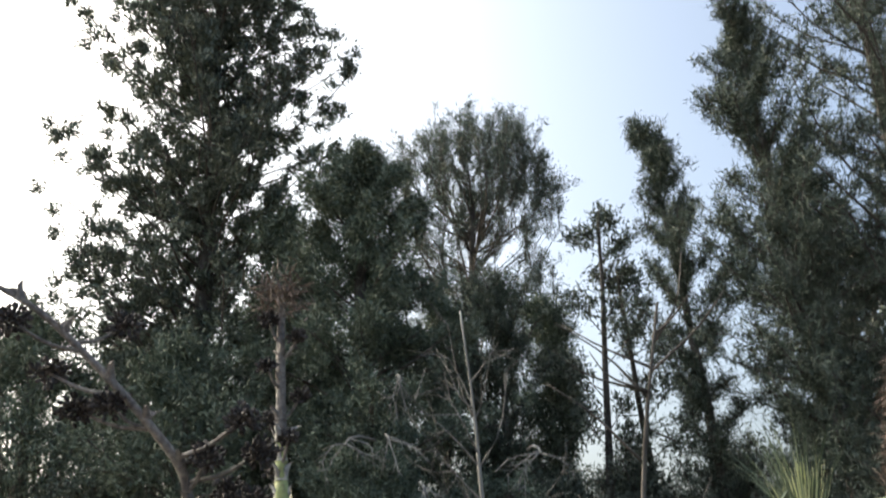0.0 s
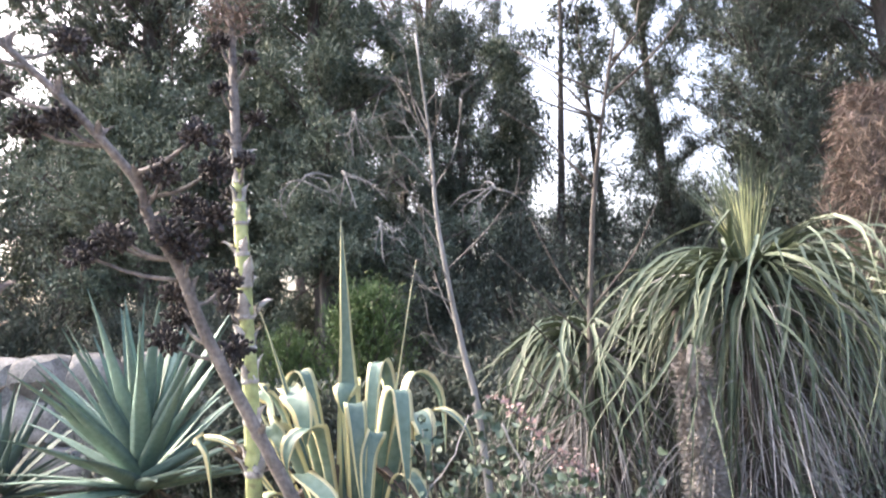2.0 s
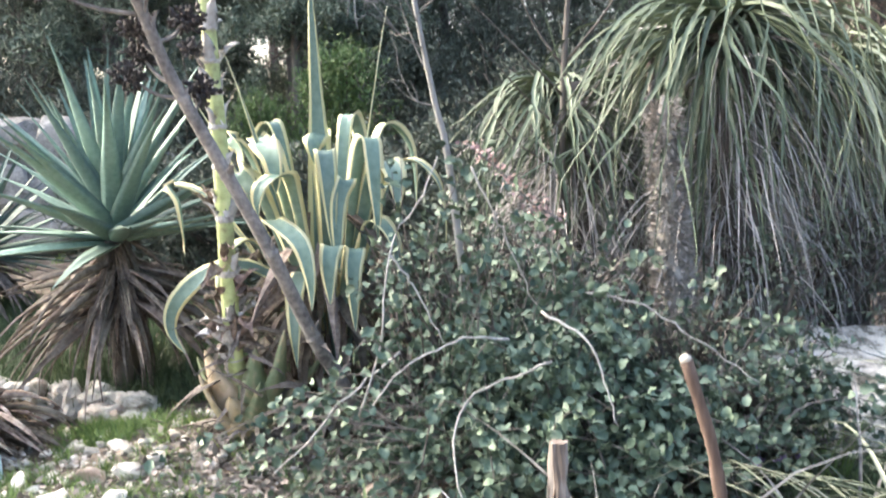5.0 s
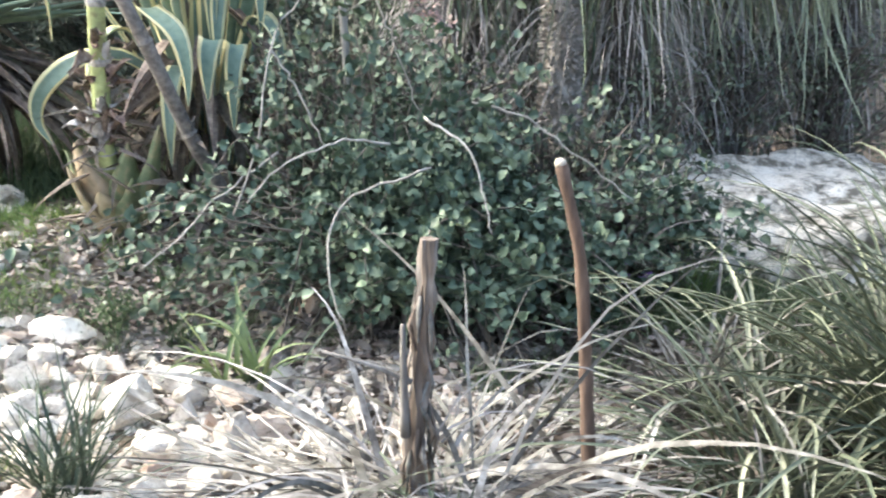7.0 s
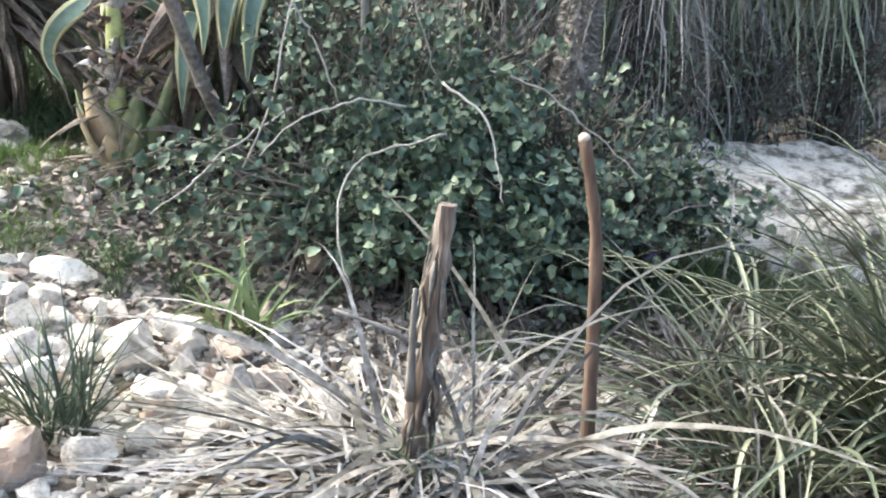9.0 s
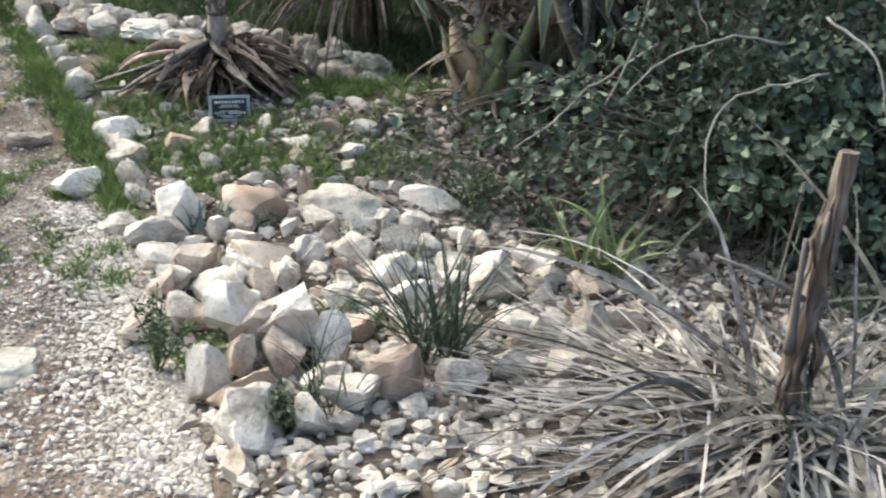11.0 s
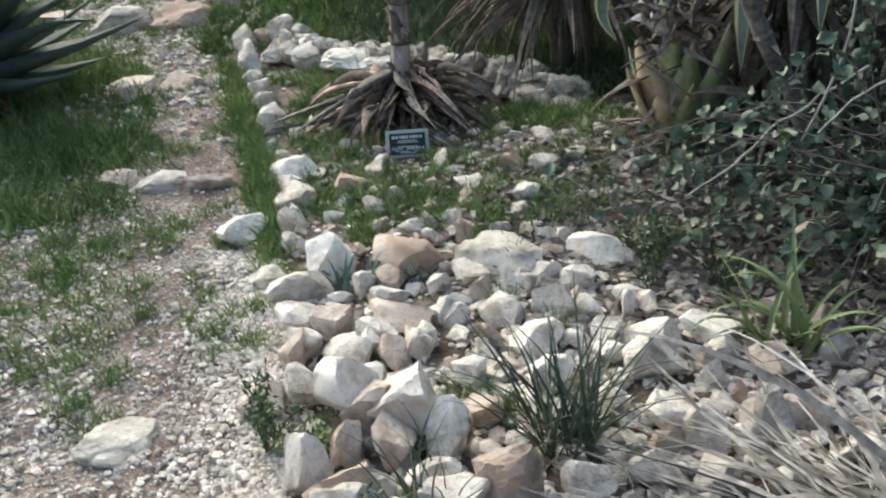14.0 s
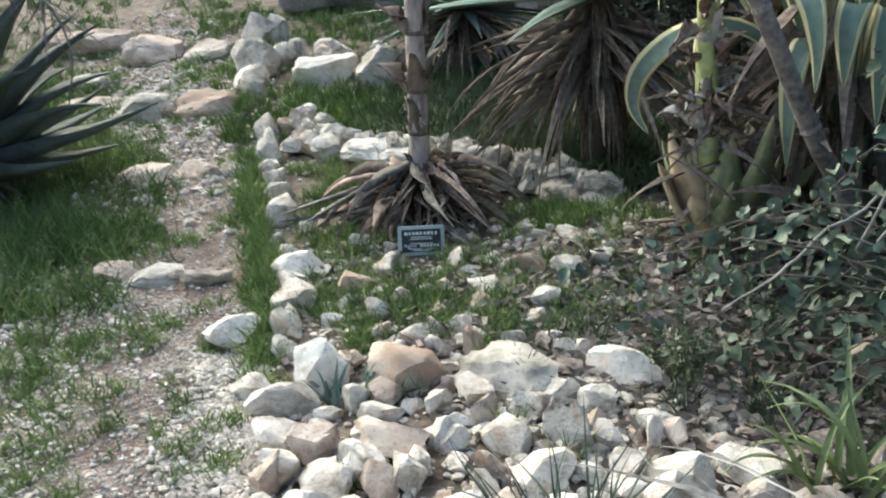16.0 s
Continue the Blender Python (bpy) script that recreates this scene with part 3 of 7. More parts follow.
tree("pine_tree", at(2.05, 11.0), 6.1, 0.07, 0.9, egg(0.75), "pine", M_PINE,
     "slim pine with a leaning trunk and tufted needles", 16, 64, 9, 62, (0.085, 0.014), lean=(-0.45, 0), spray=0.26, up=0.5, bare=0.1)
tree("pine_tree", at(2.95, 9.2), 6.5, 0.10, 0.8, lambda t: 1.05 * math.sin(math.pi * (0.25 + 0.68 * t)) + 0.12, "pine", M_PINE,
     "broad dense pine with dark grey-green needles", 17, 80, 10, 64, (0.085, 0.014), lean=(-0.45, 0), spray=0.24, up=0.35, bare=0.04)
tree("pine_tree", at(3.35, 10.6), 5.2, 0.09, 0.5, egg(1.3), "pine", M_PINE,
     "low dense pine with dark drooping boughs", 219, 110, 11, 42, (0.10, 0.017), spray=0.24, up=0.2, bare=0.04)
tree("pine_tree", at(4.0, 9.5), 8.6, 0.13, 0.8, lambda t: 2.0 * math.sin(math.pi * (0.28 + 0.64 * t)) + 0.15, "pine", M_PINE,
     "tall broad pine with dark grey-green needles", 18, 130, 11, 48, (0.10, 0.015), lean=(-0.3, 0), spray=0.24, up=0.35, bare=0.04)
for i, (x, y, hh, w) in enumerate([(-0.9, 11.4, 1.7, 0.9), (0.3, 11.2, 1.7, 0.9), (1.2, 11.6, 1.9, 0.9), (2.1, 11.0, 1.8, 0.9), (3.0, 10.6, 2.2, 1.0), (0.9, 13.6, 2.0, 1.0), (-0.4, 13.8, 2.4, 1.2), (2.6, 13.2, 2.2, 1.2)]):
    tree("twiggy_shrub", at(x, y), hh, 0.03, 0.1, egg(w), "spray", M_CYP,
         "dark twiggy thicket between the tree trunks", 250 + i, 36, 7, 26, (0.07, 0.022), spray=0.2, up=0.7, cat="bush", group="undergrowth", one=True)
tree("cypress_tree", at(-5.6, 10.2), 3.9, 0.12, 0.4, egg(1.4), "droop", M_CON,
     "low spreading conifer behind the garden wall", 19, 80, 9, 60, (0.085, 0.02), spray=0.17)
tree("cypress_tree", at(-3.3, 9.0), 3.2, 0.09, 0.3, egg(1.05), "droop", M_CON,
     "low dark conifer below the tall cypress", 20, 70, 9, 64, (0.075, 0.018), spray=0.16)
for i, (x, y, hh, w) in enumerate([(-2.75, 10.4, 5.0, 0.9), (-2.1, 12.2, 5.0, 1.0), (-3.6, 12.8, 4.6, 1.2), (-1.2, 12.8, 4.4, 0.9), (-5.0, 12.5, 4.2, 1.3), (0.2, 12.9, 4.3, 0.6)]):
    tree("conifer_tree", at(x, y), hh, 0.07, 0.4, egg(w), "droop", M_CON,
         "dark conifer standing close behind the others", 230 + i, 60, 8, 56, (0.09, 0.024), spray=0.18, one=True)
tree("conifer_tree", at(-1.5, 8.35), 2.0, 0.05, 1.35, lambda t: 0.62 - 0.2 * t, "droop", M_CON,
     "low drooping conifer in front of the taller ones", 240, 34, 8, 90, (0.055, 0.014), spray=0.11, up=0.1)
tree("twiggy_shrub", at(-4.3, 9.4), 2.0, 0.05, 0.2, egg(0.9), "spray", M_CYP,
     "dark twiggy undergrowth behind the garden", 21, 50, 8, 24, (0.07, 0.018), one=True, cat="bush", group="undergrowth")
tree("bright_shrub", at(-0.95, 7.2), 1.2, 0.03, 0.05, egg(0.42), "spray", M_SHRUB,
     "small bright green feathery shrub", 22, 50, 9, 36, (0.05, 0.012), spray=0.12, up=0.9, one=True, cat="shrub", group="shrubs behind the agaves")
tree("bright_shrub", at(-1.55, 7.3), 0.85, 0.025, 0.05, egg(0.36), "spray", M_SHRUB,
     "small yellowish green feathery shrub", 23, 36, 8, 44, (0.045, 0.010), spray=0.12, up=0.9, one=True, cat="shrub", group="shrubs behind the agaves")
for i, (x, y, hh, w) in enumerate([(0.2, 9.3, 1.3, 0.8), (1.5, 8.6, 1.3, 0.8), (-0.4, 8.2, 1.1, 0.7), (2.7, 7.6, 1.8, 0.8), (3.9, 7.2, 3.2, 1.0), (-7.2, 9.5, 3.2, 1.2), (-2.3, 7.9, 1.0, 0.8), (0.6, 7.0, 1.0, 0.7), (-0.3, 6.3, 0.7, 0.5), (1.6, 6.4, 1.2, 0.7), (-2.6, 8.6, 0.9, 0.5), (0.25, 5.6, 0.7, 0.45), (-1.1, 5.9, 0.6, 0.45), (2.6, 6.0, 1.4, 0.6), (-2.2, 6.3, 0.6, 0.5), (-1.6, 6.1, 0.6, 0.5), (-3.3, 8.4, 1.0, 0.6), (-4.3, 8.6, 1.0, 0.7)]):
    tree("undergrowth_bush", at(x, y), hh, 0.04, 0.05, egg(w), "spray", M_UNDER,
         "dark evergreen undergrowth between the tree trunks", 30 + i, 36, 6, 46, (0.06, 0.015), spray=0.15, cat="bush", group="undergrowth", one=True)
for i, (x, y, hh, w) in enumerate([(-9, 20, 6, 2.2), (-4.5, 22, 5.5, 2.2), (6.5, 19, 6.5, 2.4), (-13, 17, 7, 2.4), (10, 15, 8, 2.4), (7.2, 11, 8.5, 2.0)]):
    tree("far_tree", at(x, y), hh, 0.16, 0.8, egg(w), "spray", M_CYP,
         "dark evergreen tree in the distance", 50 + i, 34, 6, 22, (0.2, 0.09), spray=0.35, group="far trees", one=True)

# bare pale sapling between the garden and the trees
bare = thing("bare_sapling", at(0.05, 3.4), "leafless pale grey sapling with fine upright twigs", "tree")
stem = smooth_line([(0.03, 0, -0.1), (0.0, 0, 0.6), (-0.04, 0, 1.15), (-0.08, 0, 1.36), (-0.128, 0, 1.66), (-0.156, 0, 1.91), (-0.165, 0, 2.17), (-0.2, 0, 2.6)], 22)
put("trunk", tube_mesh("trunk", stem, np.linspace(0.017, 0.004, 22), 8, 0.05, 3), M_BLEACH, bare)
rng = np.random.default_rng(40)
for i in range(15):
    z = rng.uniform(1.3, 2.5)
    root = np.array([np.interp(z, stem[:, 2], stem[:, 0]), 0, z])
    sx = rng.choice([-1, 1])
    ln = rng.uniform(0.15, 0.42) * (1.2 - z / 4.5)
    d = unit([sx * rng.uniform(0.4, 1.0), rng.normal() * 0.4, rng.uniform(0.3, 1.6)])
    pts = smooth_line([root, root + d * ln * 0.5 + rng.normal(size=3) * 0.02, root + d * ln + [0, 0, 0.08]], 6)
    twig = [tube(pts, np.linspace(0.0045, 0.0012, 6), 4)[:2]]
    for j in range(4):
        q = pts[rng.integers(2, 6)]
        e = q + unit(d + rng.normal(size=3) * 0.6) * rng.uniform(0.06, 0.2)
        twig.append(tube([q, (q + e) / 2 + rng.normal(size=3) * 0.01, e], [0.0025, 0.002, 0.001], 3)[:2])
    v, f = joined(twig)
    put("twig", mesh_np("twig", v, f, None, True), M_BARKP, bare)

# dead lower branches of the conifers, grey and forked
for i, (x, y, z, s) in enumerate([(-1.48, 7.8, 3.12, -1), (-1.16, 7.8, 3.12, 1), (0.06, 7.8, 2.95, 1), (-0.88, 7.75, 2.70, 1), (-1.05, 7.8, 3.62, 1)]):
    rng = np.random.default_rng(70 + i)
    br = thing("dead_branch", (x, y, z), "grey dead conifer branch with forked twigs", "branch", "dead branches under the conifers")
    main = smooth_line([(-s * 0.10, 0.7, 0.14), (-s * 0.05, 0.25, 0.10), (0, 0.05, 0.05), (s * 0.02, 0.0, 0.0)], 10)
    put("limb", tube_mesh("limb", main, np.linspace(0.013, 0.008, 10), 6, 0.08, i), M_DEADWOOD, br)
    for j in range(5):
        q = main[rng.integers(4, 10)]
        d = unit([s * rng.uniform(-1.0, 1.3), rng.normal() * 0.2, -rng.uniform(0.2, 1.2)])
        e = q + d * rng.uniform(0.2, 0.48)
        line = smooth_line([q, (q + e) / 2 + rng.normal(size=3) * 0.045, e], 6)
        put("twig", tube_mesh("twig", line, np.linspace(0.007, 0.0028, 6), 4), M_DEADWOOD, br)
        for k in (2, 3, 4):
            put("twig", tube_mesh("twig", [line[k], line[k] + unit(d + rng.normal(size=3) * 0.6) * rng.uniform(0.06, 0.16)], [0.0045, 0.002], 4), M_DEADWOOD, br)

# low pale wall at the back of the garden
bw = thing("back_wall", at(-3.2, 7.2), "low pale stone wall at the back of the garden", "wall", kind="structure")
rng = np.random.default_rng(8)
caps = [rock_mesh("wall_stone", 800 + i, 3, 10, 0.04, 0.04, 0.55, 0.9, 30, 0.6) for i in range(4)]
for row, zz in ((0, 0.18), (1, 0.50), (2, 0.82)):
    for i in range(8):
        put("stone", caps[(i + row) % 4], M_WALL, bw, pose(-2.2 + i * 0.40 + 0.17 * (row % 2) + rng.normal() * 0.02, rng.normal() * 0.03, zz, rng.normal() * 2, rng.normal() * 2, rng.choice([0, 180])) @ Matrix.Diagonal((0.62, 0.36, 0.42, 1)))

# ---------------------------------------------------------------- ribbon-leaved plants with hanging foliage
def strap(name, length, width, elev, droop, seed, n=11, early=False):
    """One long strap leaf along +x with a folded midrib."""
    rng = np.random.default_rng(seed)
    p, a, rows, uvs, yaw = np.array([0.0, 0, 0]), radians(elev), [], [], 0.0
    for k in range(n + 1):
        t = k / n
        w = max(0.0012, width * (1 - t ** 2.2)) / 2
        d = np.array([math.cos(a) * math.cos(yaw), math.cos(a) * math.sin(yaw), math.sin(a)])
        s = unit(np.cross([0, 0, 1.0], d) + [0, 0, 0.3 * math.sin(3 * t + seed)])
        u = np.cross(d, s)
        rows += [p - s * w + u * w * 0.5, p - u * w * 0.3, p + s * w + u * w * 0.5]
        uvs += [(0, t), (0.5, t), (1, t)]
        p = p + d * length / n
        a = max(-1.52, a - radians(droop) / n * (1.9 - 1.8 * t if early else 0.4 + 1.2 * t) + rng.normal() * (0.15 if early else 0.06))
        yaw += rng.normal() * (0.2 if early else 0.07)
    f = [(k * 3 + j, k * 3 + j + 1, k * 3 + 4 + j, k * 3 + 3 + j) for k in range(n) for j in range(2)]
    return mesh_np(name, rows, f, uvs, True)


def rosette(parent, loc, meshes, count, material, seed, tilt=8, size=(0.75, 1.15), name="leaf", arc=(0, 360), ring=0.02):
    rng = np.random.default_rng(seed)
    bunch = [(rng.uniform(*arc), rng.normal() * tilt, rng.normal() * tilt * 0.8) for _ in range(max(3, count // 7))]
    for i in range(count):
        az, lx, ly = bunch[int(rng.integers(len(bunch)))]
        az += rng.normal() * 9
        s = rng.uniform(*size)
        me = meshes[i % len(meshes)]
        c, q = math.cos(radians(az)) * ring, math.sin(radians(az)) * ring
        put(name, me, material, parent, pose(loc[0] + c, loc[1] + q, loc[2] + rng.normal() * 0.02, lx + rng.normal() * tilt * 0.5, ly + rng.normal() * tilt * 0.4, az) @ Matrix.Diagonal((s, s, s, 1)))


def hanging_plant(x, y, z, reach, count, seed, label, young=0, skirt=500, w=0.019, arc=(0, 360), upright=0.2, leafmat=M_PALM):
    g0 = float(rise(x, y))
    th = thing("grass_tree", (x, y, g0), label, "plant", "grass trees")
    hh = z - g0
    put("trunk", tube_mesh("trunk", [(0, 0, -0.1), (0.02, 0, hh * 0.5), (0, 0, hh)], [0.15, 0.11, 0.09], 12, 0.08, seed), M_BARK, th)
    ups = [strap("strap_leaf", reach * 0.44, w * 0.4, e, 18, seed + i) for i, e in enumerate((88, 84, 79, 72))]
    sides = [strap("strap_leaf", reach, w, e, dr, seed + 20 + i, 13, True) for i, (e, dr) in enumerate(((42, 125), (34, 120), (26, 116), (18, 108), (6, 96), (48, 132), (38, 104), (22, 92), (12, 100), (45, 116)))]
    low = [strap("strap_leaf", reach * 0.95, w, e, dr, seed + 40 + i, 13, True) for i, (e, dr) in enumerate(((-5, 85), (-20, 70), (-40, 45), (5, 80), (-12, 60)))]
    rosette(th, (0, 0, hh), ups, int(count * upright), leafmat, seed + 1, 7, size=(0.5, 1.15))
    rosette(th, (0, 0, hh - 0.07), sides, int(count * 0.55), leafmat, seed + 2, 9, size=(0.5, 1.15), arc=arc)
    rosette(th, (0, 0, hh - 0.15), low, int(count * 0.3), leafmat, seed + 3, 12, size=(0.5, 1.2), ring=0.06, arc=arc)
    if young:
        rosette(th, (0, 0, hh - 0.03), [strap("young_leaf", reach * 0.3, w * 0.55, e, 8, seed + 60 + e) for e in (89, 86, 82)], young, M_PALMY, seed + 4, 4, name="young_leaf")
    rng = np.random.default_rng(seed + 5)
    az = rng.uniform(0, 2 * np.pi, skirt)
    zz = rng.uniform(hh * 0.35, hh * 0.95, skirt)
    b = np.stack([0.1 * np.cos(az), 0.1 * np.sin(az), zz], -1)
    wv = np.stack([0.7 * np.cos(az), 0.7 * np.sin(az), rng.uniform(-0.6, 0.2, skirt)], -1)
    wv += rng.normal(size=(skirt, 3)) * 0.35
    v, f, uv = ribbons(b, wv, rng.uniform(0.3, 0.9, skirt), rng.uniform(0.004, 0.009, skirt), rng.uniform(1.6, 3.6, skirt), 7, seed, twist=0.9, floor=lambda a, c: 0 * a)
    put("dead_skirt", mesh_np("dead_skirt", v, f, uv), M_DRYSTUFF, th, label="hanging grey dead leaves", kind="stuff")
    return th


hanging_plant(1.16, 3.95, 1.93, 1.15, 520, 100, "tall grass tree with drooping ribbon leaves and pale heart", young=110, skirt=700, w=0.021)
hanging_plant(0.52, 4.3, 1.70, 0.85, 270, 200, "grass tree with arching yellow-green ribbon leaves", skirt=700, upright=0.04, w=0.021)
# grass trees with leafmat=M_PALMW carry the brightened leaf colour
hanging_plant(2.3, 4.5, 1.72, 1.0, 340, 300, "grass tree with hanging ribbon leaves beside a boulder", skirt=420, w=0.022, leafmat=M_PALMW)
hanging_plant(0.78, 4.7, 1.62, 0.8, 160, 350, "low grass tree with arching ribbon leaves", skirt=200, upright=0.04, w=0.02)
hanging_plant(1.72, 4.35, 1.75, 1.05, 360, 370, "grass tree with long hanging grey-green ribbon leaves", skirt=420, w=0.021, upright=0.06, leafmat=M_PALMW)

# spent flower column and props
col = thing("spent_flower_column", at(0.865, 3.62), "crusty beige spent flower column with dry seed scales", "plant stalk")
cl = smooth_line([(0.02, 0, -0.1), (0, 0, 0.5), (-0.02, 0, 0.95), (-0.03, 0.02, 1.32)], 24)
put("stem", tube_mesh("stem", cl, np.append(np.linspace(0.07, 0.045, 20), [0.04, 0.032, 0.02, 0.008]), 10, 0.16, 9), M_COLUMN, col)
rng = np.random.default_rng(9)
n_ = 4200
z_ = rng.uniform(0.05, 1.3, n_)
a_ = rng.uniform(0, 2 * np.pi, n_)
b_ = np.stack([np.interp(z_, cl[:, 2], cl[:, 0]) + (0.072 - 0.022 * z_) * np.cos(a_), (0.072 - 0.022 * z_) * np.sin(a_), z_], -1)
v, f = leaflets(b_, np.stack([np.cos(a_), np.sin(a_), rng.normal(size=n_) * 0.7], -1), rng.uniform(0.02, 0.05, n_), 0.013, 3)
put("seed_crust", mesh_np("seed_crust", v, f), M_COLUMN, col, kind="stuff")
stake = thing("garden_stake", at(0.84, 3.94), "thin dark upright wooden stake among the leaves", "stake")
put("pole", tube_mesh("pole", [(0.03, -0.1, -0.1), (0.01, -0.05, 0.8), (0, 0, 1.5)], [0.022, 0.02, 0.019], 8, 0.05, 4), M_BARK, stake)
sap = thing("thin_sapling", at(0.46, 4.0), "thin brown leafless sapling stem", "tree")
put("stem", tube_mesh("stem", smooth_line([(-0.02, 0, -0.1), (0, 0, 0.9), (0.04, 0, 1.6), (0.1, 0, 2.1), (0.22, 0, 2.7)], 12), np.linspace(0.02, 0.006, 12), 7, 0.06, 5), M_BARK, sap)
rng = np.random.default_rng(41)
for i in range(14):
    z = rng.uniform(0.9, 2.6)
    x0 = np.interp(z, [0, 0.9, 1.6, 2.1, 2.7], [0, 0, 0.04, 0.1, 0.22])
    e = np.array([x0 + rng.choice([-1, 1]) * rng.uniform(0.15, 0.4), rng.normal() * 0.15, z + rng.uniform(0.1, 0.5)])
    put("twig", tube_mesh("twig", smooth_line([(x0, 0, z), (np.array([x0, 0, z]) + e) / 2 + rng.normal(size=3) * 0.03, e], 6), np.linspace(0.007, 0.002, 6), 4), M_BARK, sap)

# dead brown thatch hanging from a leaning limb
thx = thing("thatched_trunk", at(2.35, 5.6), "leaning trunk clothed in hanging reddish brown dead leaves", "tree")
put("trunk", tube_mesh("trunk", smooth_line([(0.0, 0, -0.1), (-0.02, 0, 1.0), (-0.05, 0, 1.8), (-0.08, 0, 2.4)], 10), np.linspace(0.13, 0.07, 10), 10, 0.05, 6), M_BARK, thx)
rng = np.random.default_rng(42)
n_ = 9000
a_ = rng.uniform(0, 2 * np.pi, n_)
z_ = rng.uniform(0.85, 2.55, n_)
r_ = 0.27 * np.sqrt(rng.uniform(0.1, 1, n_)) * (1 + 0.18 * np.sin(z_ * 5 + 2 * a_)) * np.clip((2.75 - z_) * 2.2, 0.3, 1)
b_ = np.stack([-0.05 + r_ * np.cos(a_), r_ * np.sin(a_), z_], -1)
v, f, uv = ribbons(b_, rng.normal(size=(n_, 3)) * [1, 1, 0.7] + [0, 0, -0.25], rng.uniform(0.06, 0.16, n_), 0.007, 1.0, 2, 43, twist=0.9)
put("thatch", mesh_np("thatch", v, f, uv), M_THATCH, thx, label="matted reddish brown dead leaves", kind="stuff")
put("limb", tube_mesh("limb", smooth_line([(-0.32, -0.4, 1.15), (0.1, -0.4, 1.35), (0.6, -0.4, 1.75), (1.3, -0.3, 2.3)], 10), np.linspace(0.03, 0.05, 10), 8, 0.05, 7), M_BARKP, thx, label="bare grey leaning limb")

# ---------------------------------------------------------------- blue-green yucca
yx, yy = -1.6, 4.3
yg = float(rise(yx, yy))
yucca = thing("yucca", (yx, yy, yg), "blue-green yucca rosette over a skirt of dead brown leaves", "yucca")
put("trunk", tube_mesh("trunk", [(0, 0, -0.1), (0, 0, 0.4), (0, 0, 0.8)], [0.065, 0.06, 0.055], 10, 0.08, 1), M_BARK, yucca)
ylv = [fleshy_leaf("sword_leaf", 0.84, 0.125, 0, dr, 8, 0.007, 0.16, 0, 0.35, i, blunt=2.2) for i, dr in enumerate((2, 6, 12, 20))]
rng = np.random.default_rng(50)
for i in range(58):
    u = (i + 0.5) / 58
    el = 87 - 86 * u ** 0.95 + rng.normal() * 5
    az = i * 137.5 + rng.normal() * 14
    s = rng.uniform(0.8, 1.1)
    put("leaf", ylv[min(3, int(u * 3 + rng.uniform(0, 1)))], M_YUCCA, yucca, pose(0, 0, 0.84 - 0.12 * u, rng.normal() * 8, -el, az) @ Matrix.Diagonal((s, s, s, 1)))
ydr = [fleshy_leaf("dead_leaf", 0.72, 0.05, -10, dr, 8, 0.004, 0.5, 0.4, 0.3, 10 + i) for i, dr in enumerate((28, 45, 65))]
for i in range(250):
    az = i * 137.5 + rng.normal() * 10
    hang = i % 5 > 1
    s = rng.uniform(0.45, 0.85) if hang else rng.uniform(0.6, 1.15)
    put("dead_leaf", ydr[i % 3], M_DRY, yucca, pose(0, 0, rng.uniform(0.5, 0.8) if hang else rng.uniform(0.4, 0.65), rng.normal() * 12, rng.uniform(28, 76) if hang else rng.uniform(-8, 26), az) @ Matrix.Diagonal((s, s, s, 1)))
y2 = thing("yucca", at(-2.95, 5.5), "blue-green yucca rosette with dead lower leaves", "yucca")
# same leaf shapes, cleared to take the colour that holds the shade
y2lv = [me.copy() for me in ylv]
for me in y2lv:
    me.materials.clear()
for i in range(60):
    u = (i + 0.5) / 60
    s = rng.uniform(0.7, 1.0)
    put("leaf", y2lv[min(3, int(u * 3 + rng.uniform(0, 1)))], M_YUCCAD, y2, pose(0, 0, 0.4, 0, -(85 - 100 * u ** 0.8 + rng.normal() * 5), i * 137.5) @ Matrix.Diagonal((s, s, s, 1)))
for i in range(50):
    put("dead_leaf", ydr[i % 3], M_DRY, y2, pose(0, 0, rng.uniform(0.25, 0.4), rng.normal() * 12, rng.uniform(-5, 30), i * 137.5) @ Matrix.Diagonal((0.8, 0.8, 0.8, 1)))
put("trunk", tube_mesh("trunk", [(0, 0, -0.1), (0, 0, 0.2), (0, 0, 0.42)], [0.1, 0.09, 0.07], 10, 0.08, 1), M_BARK, y2)

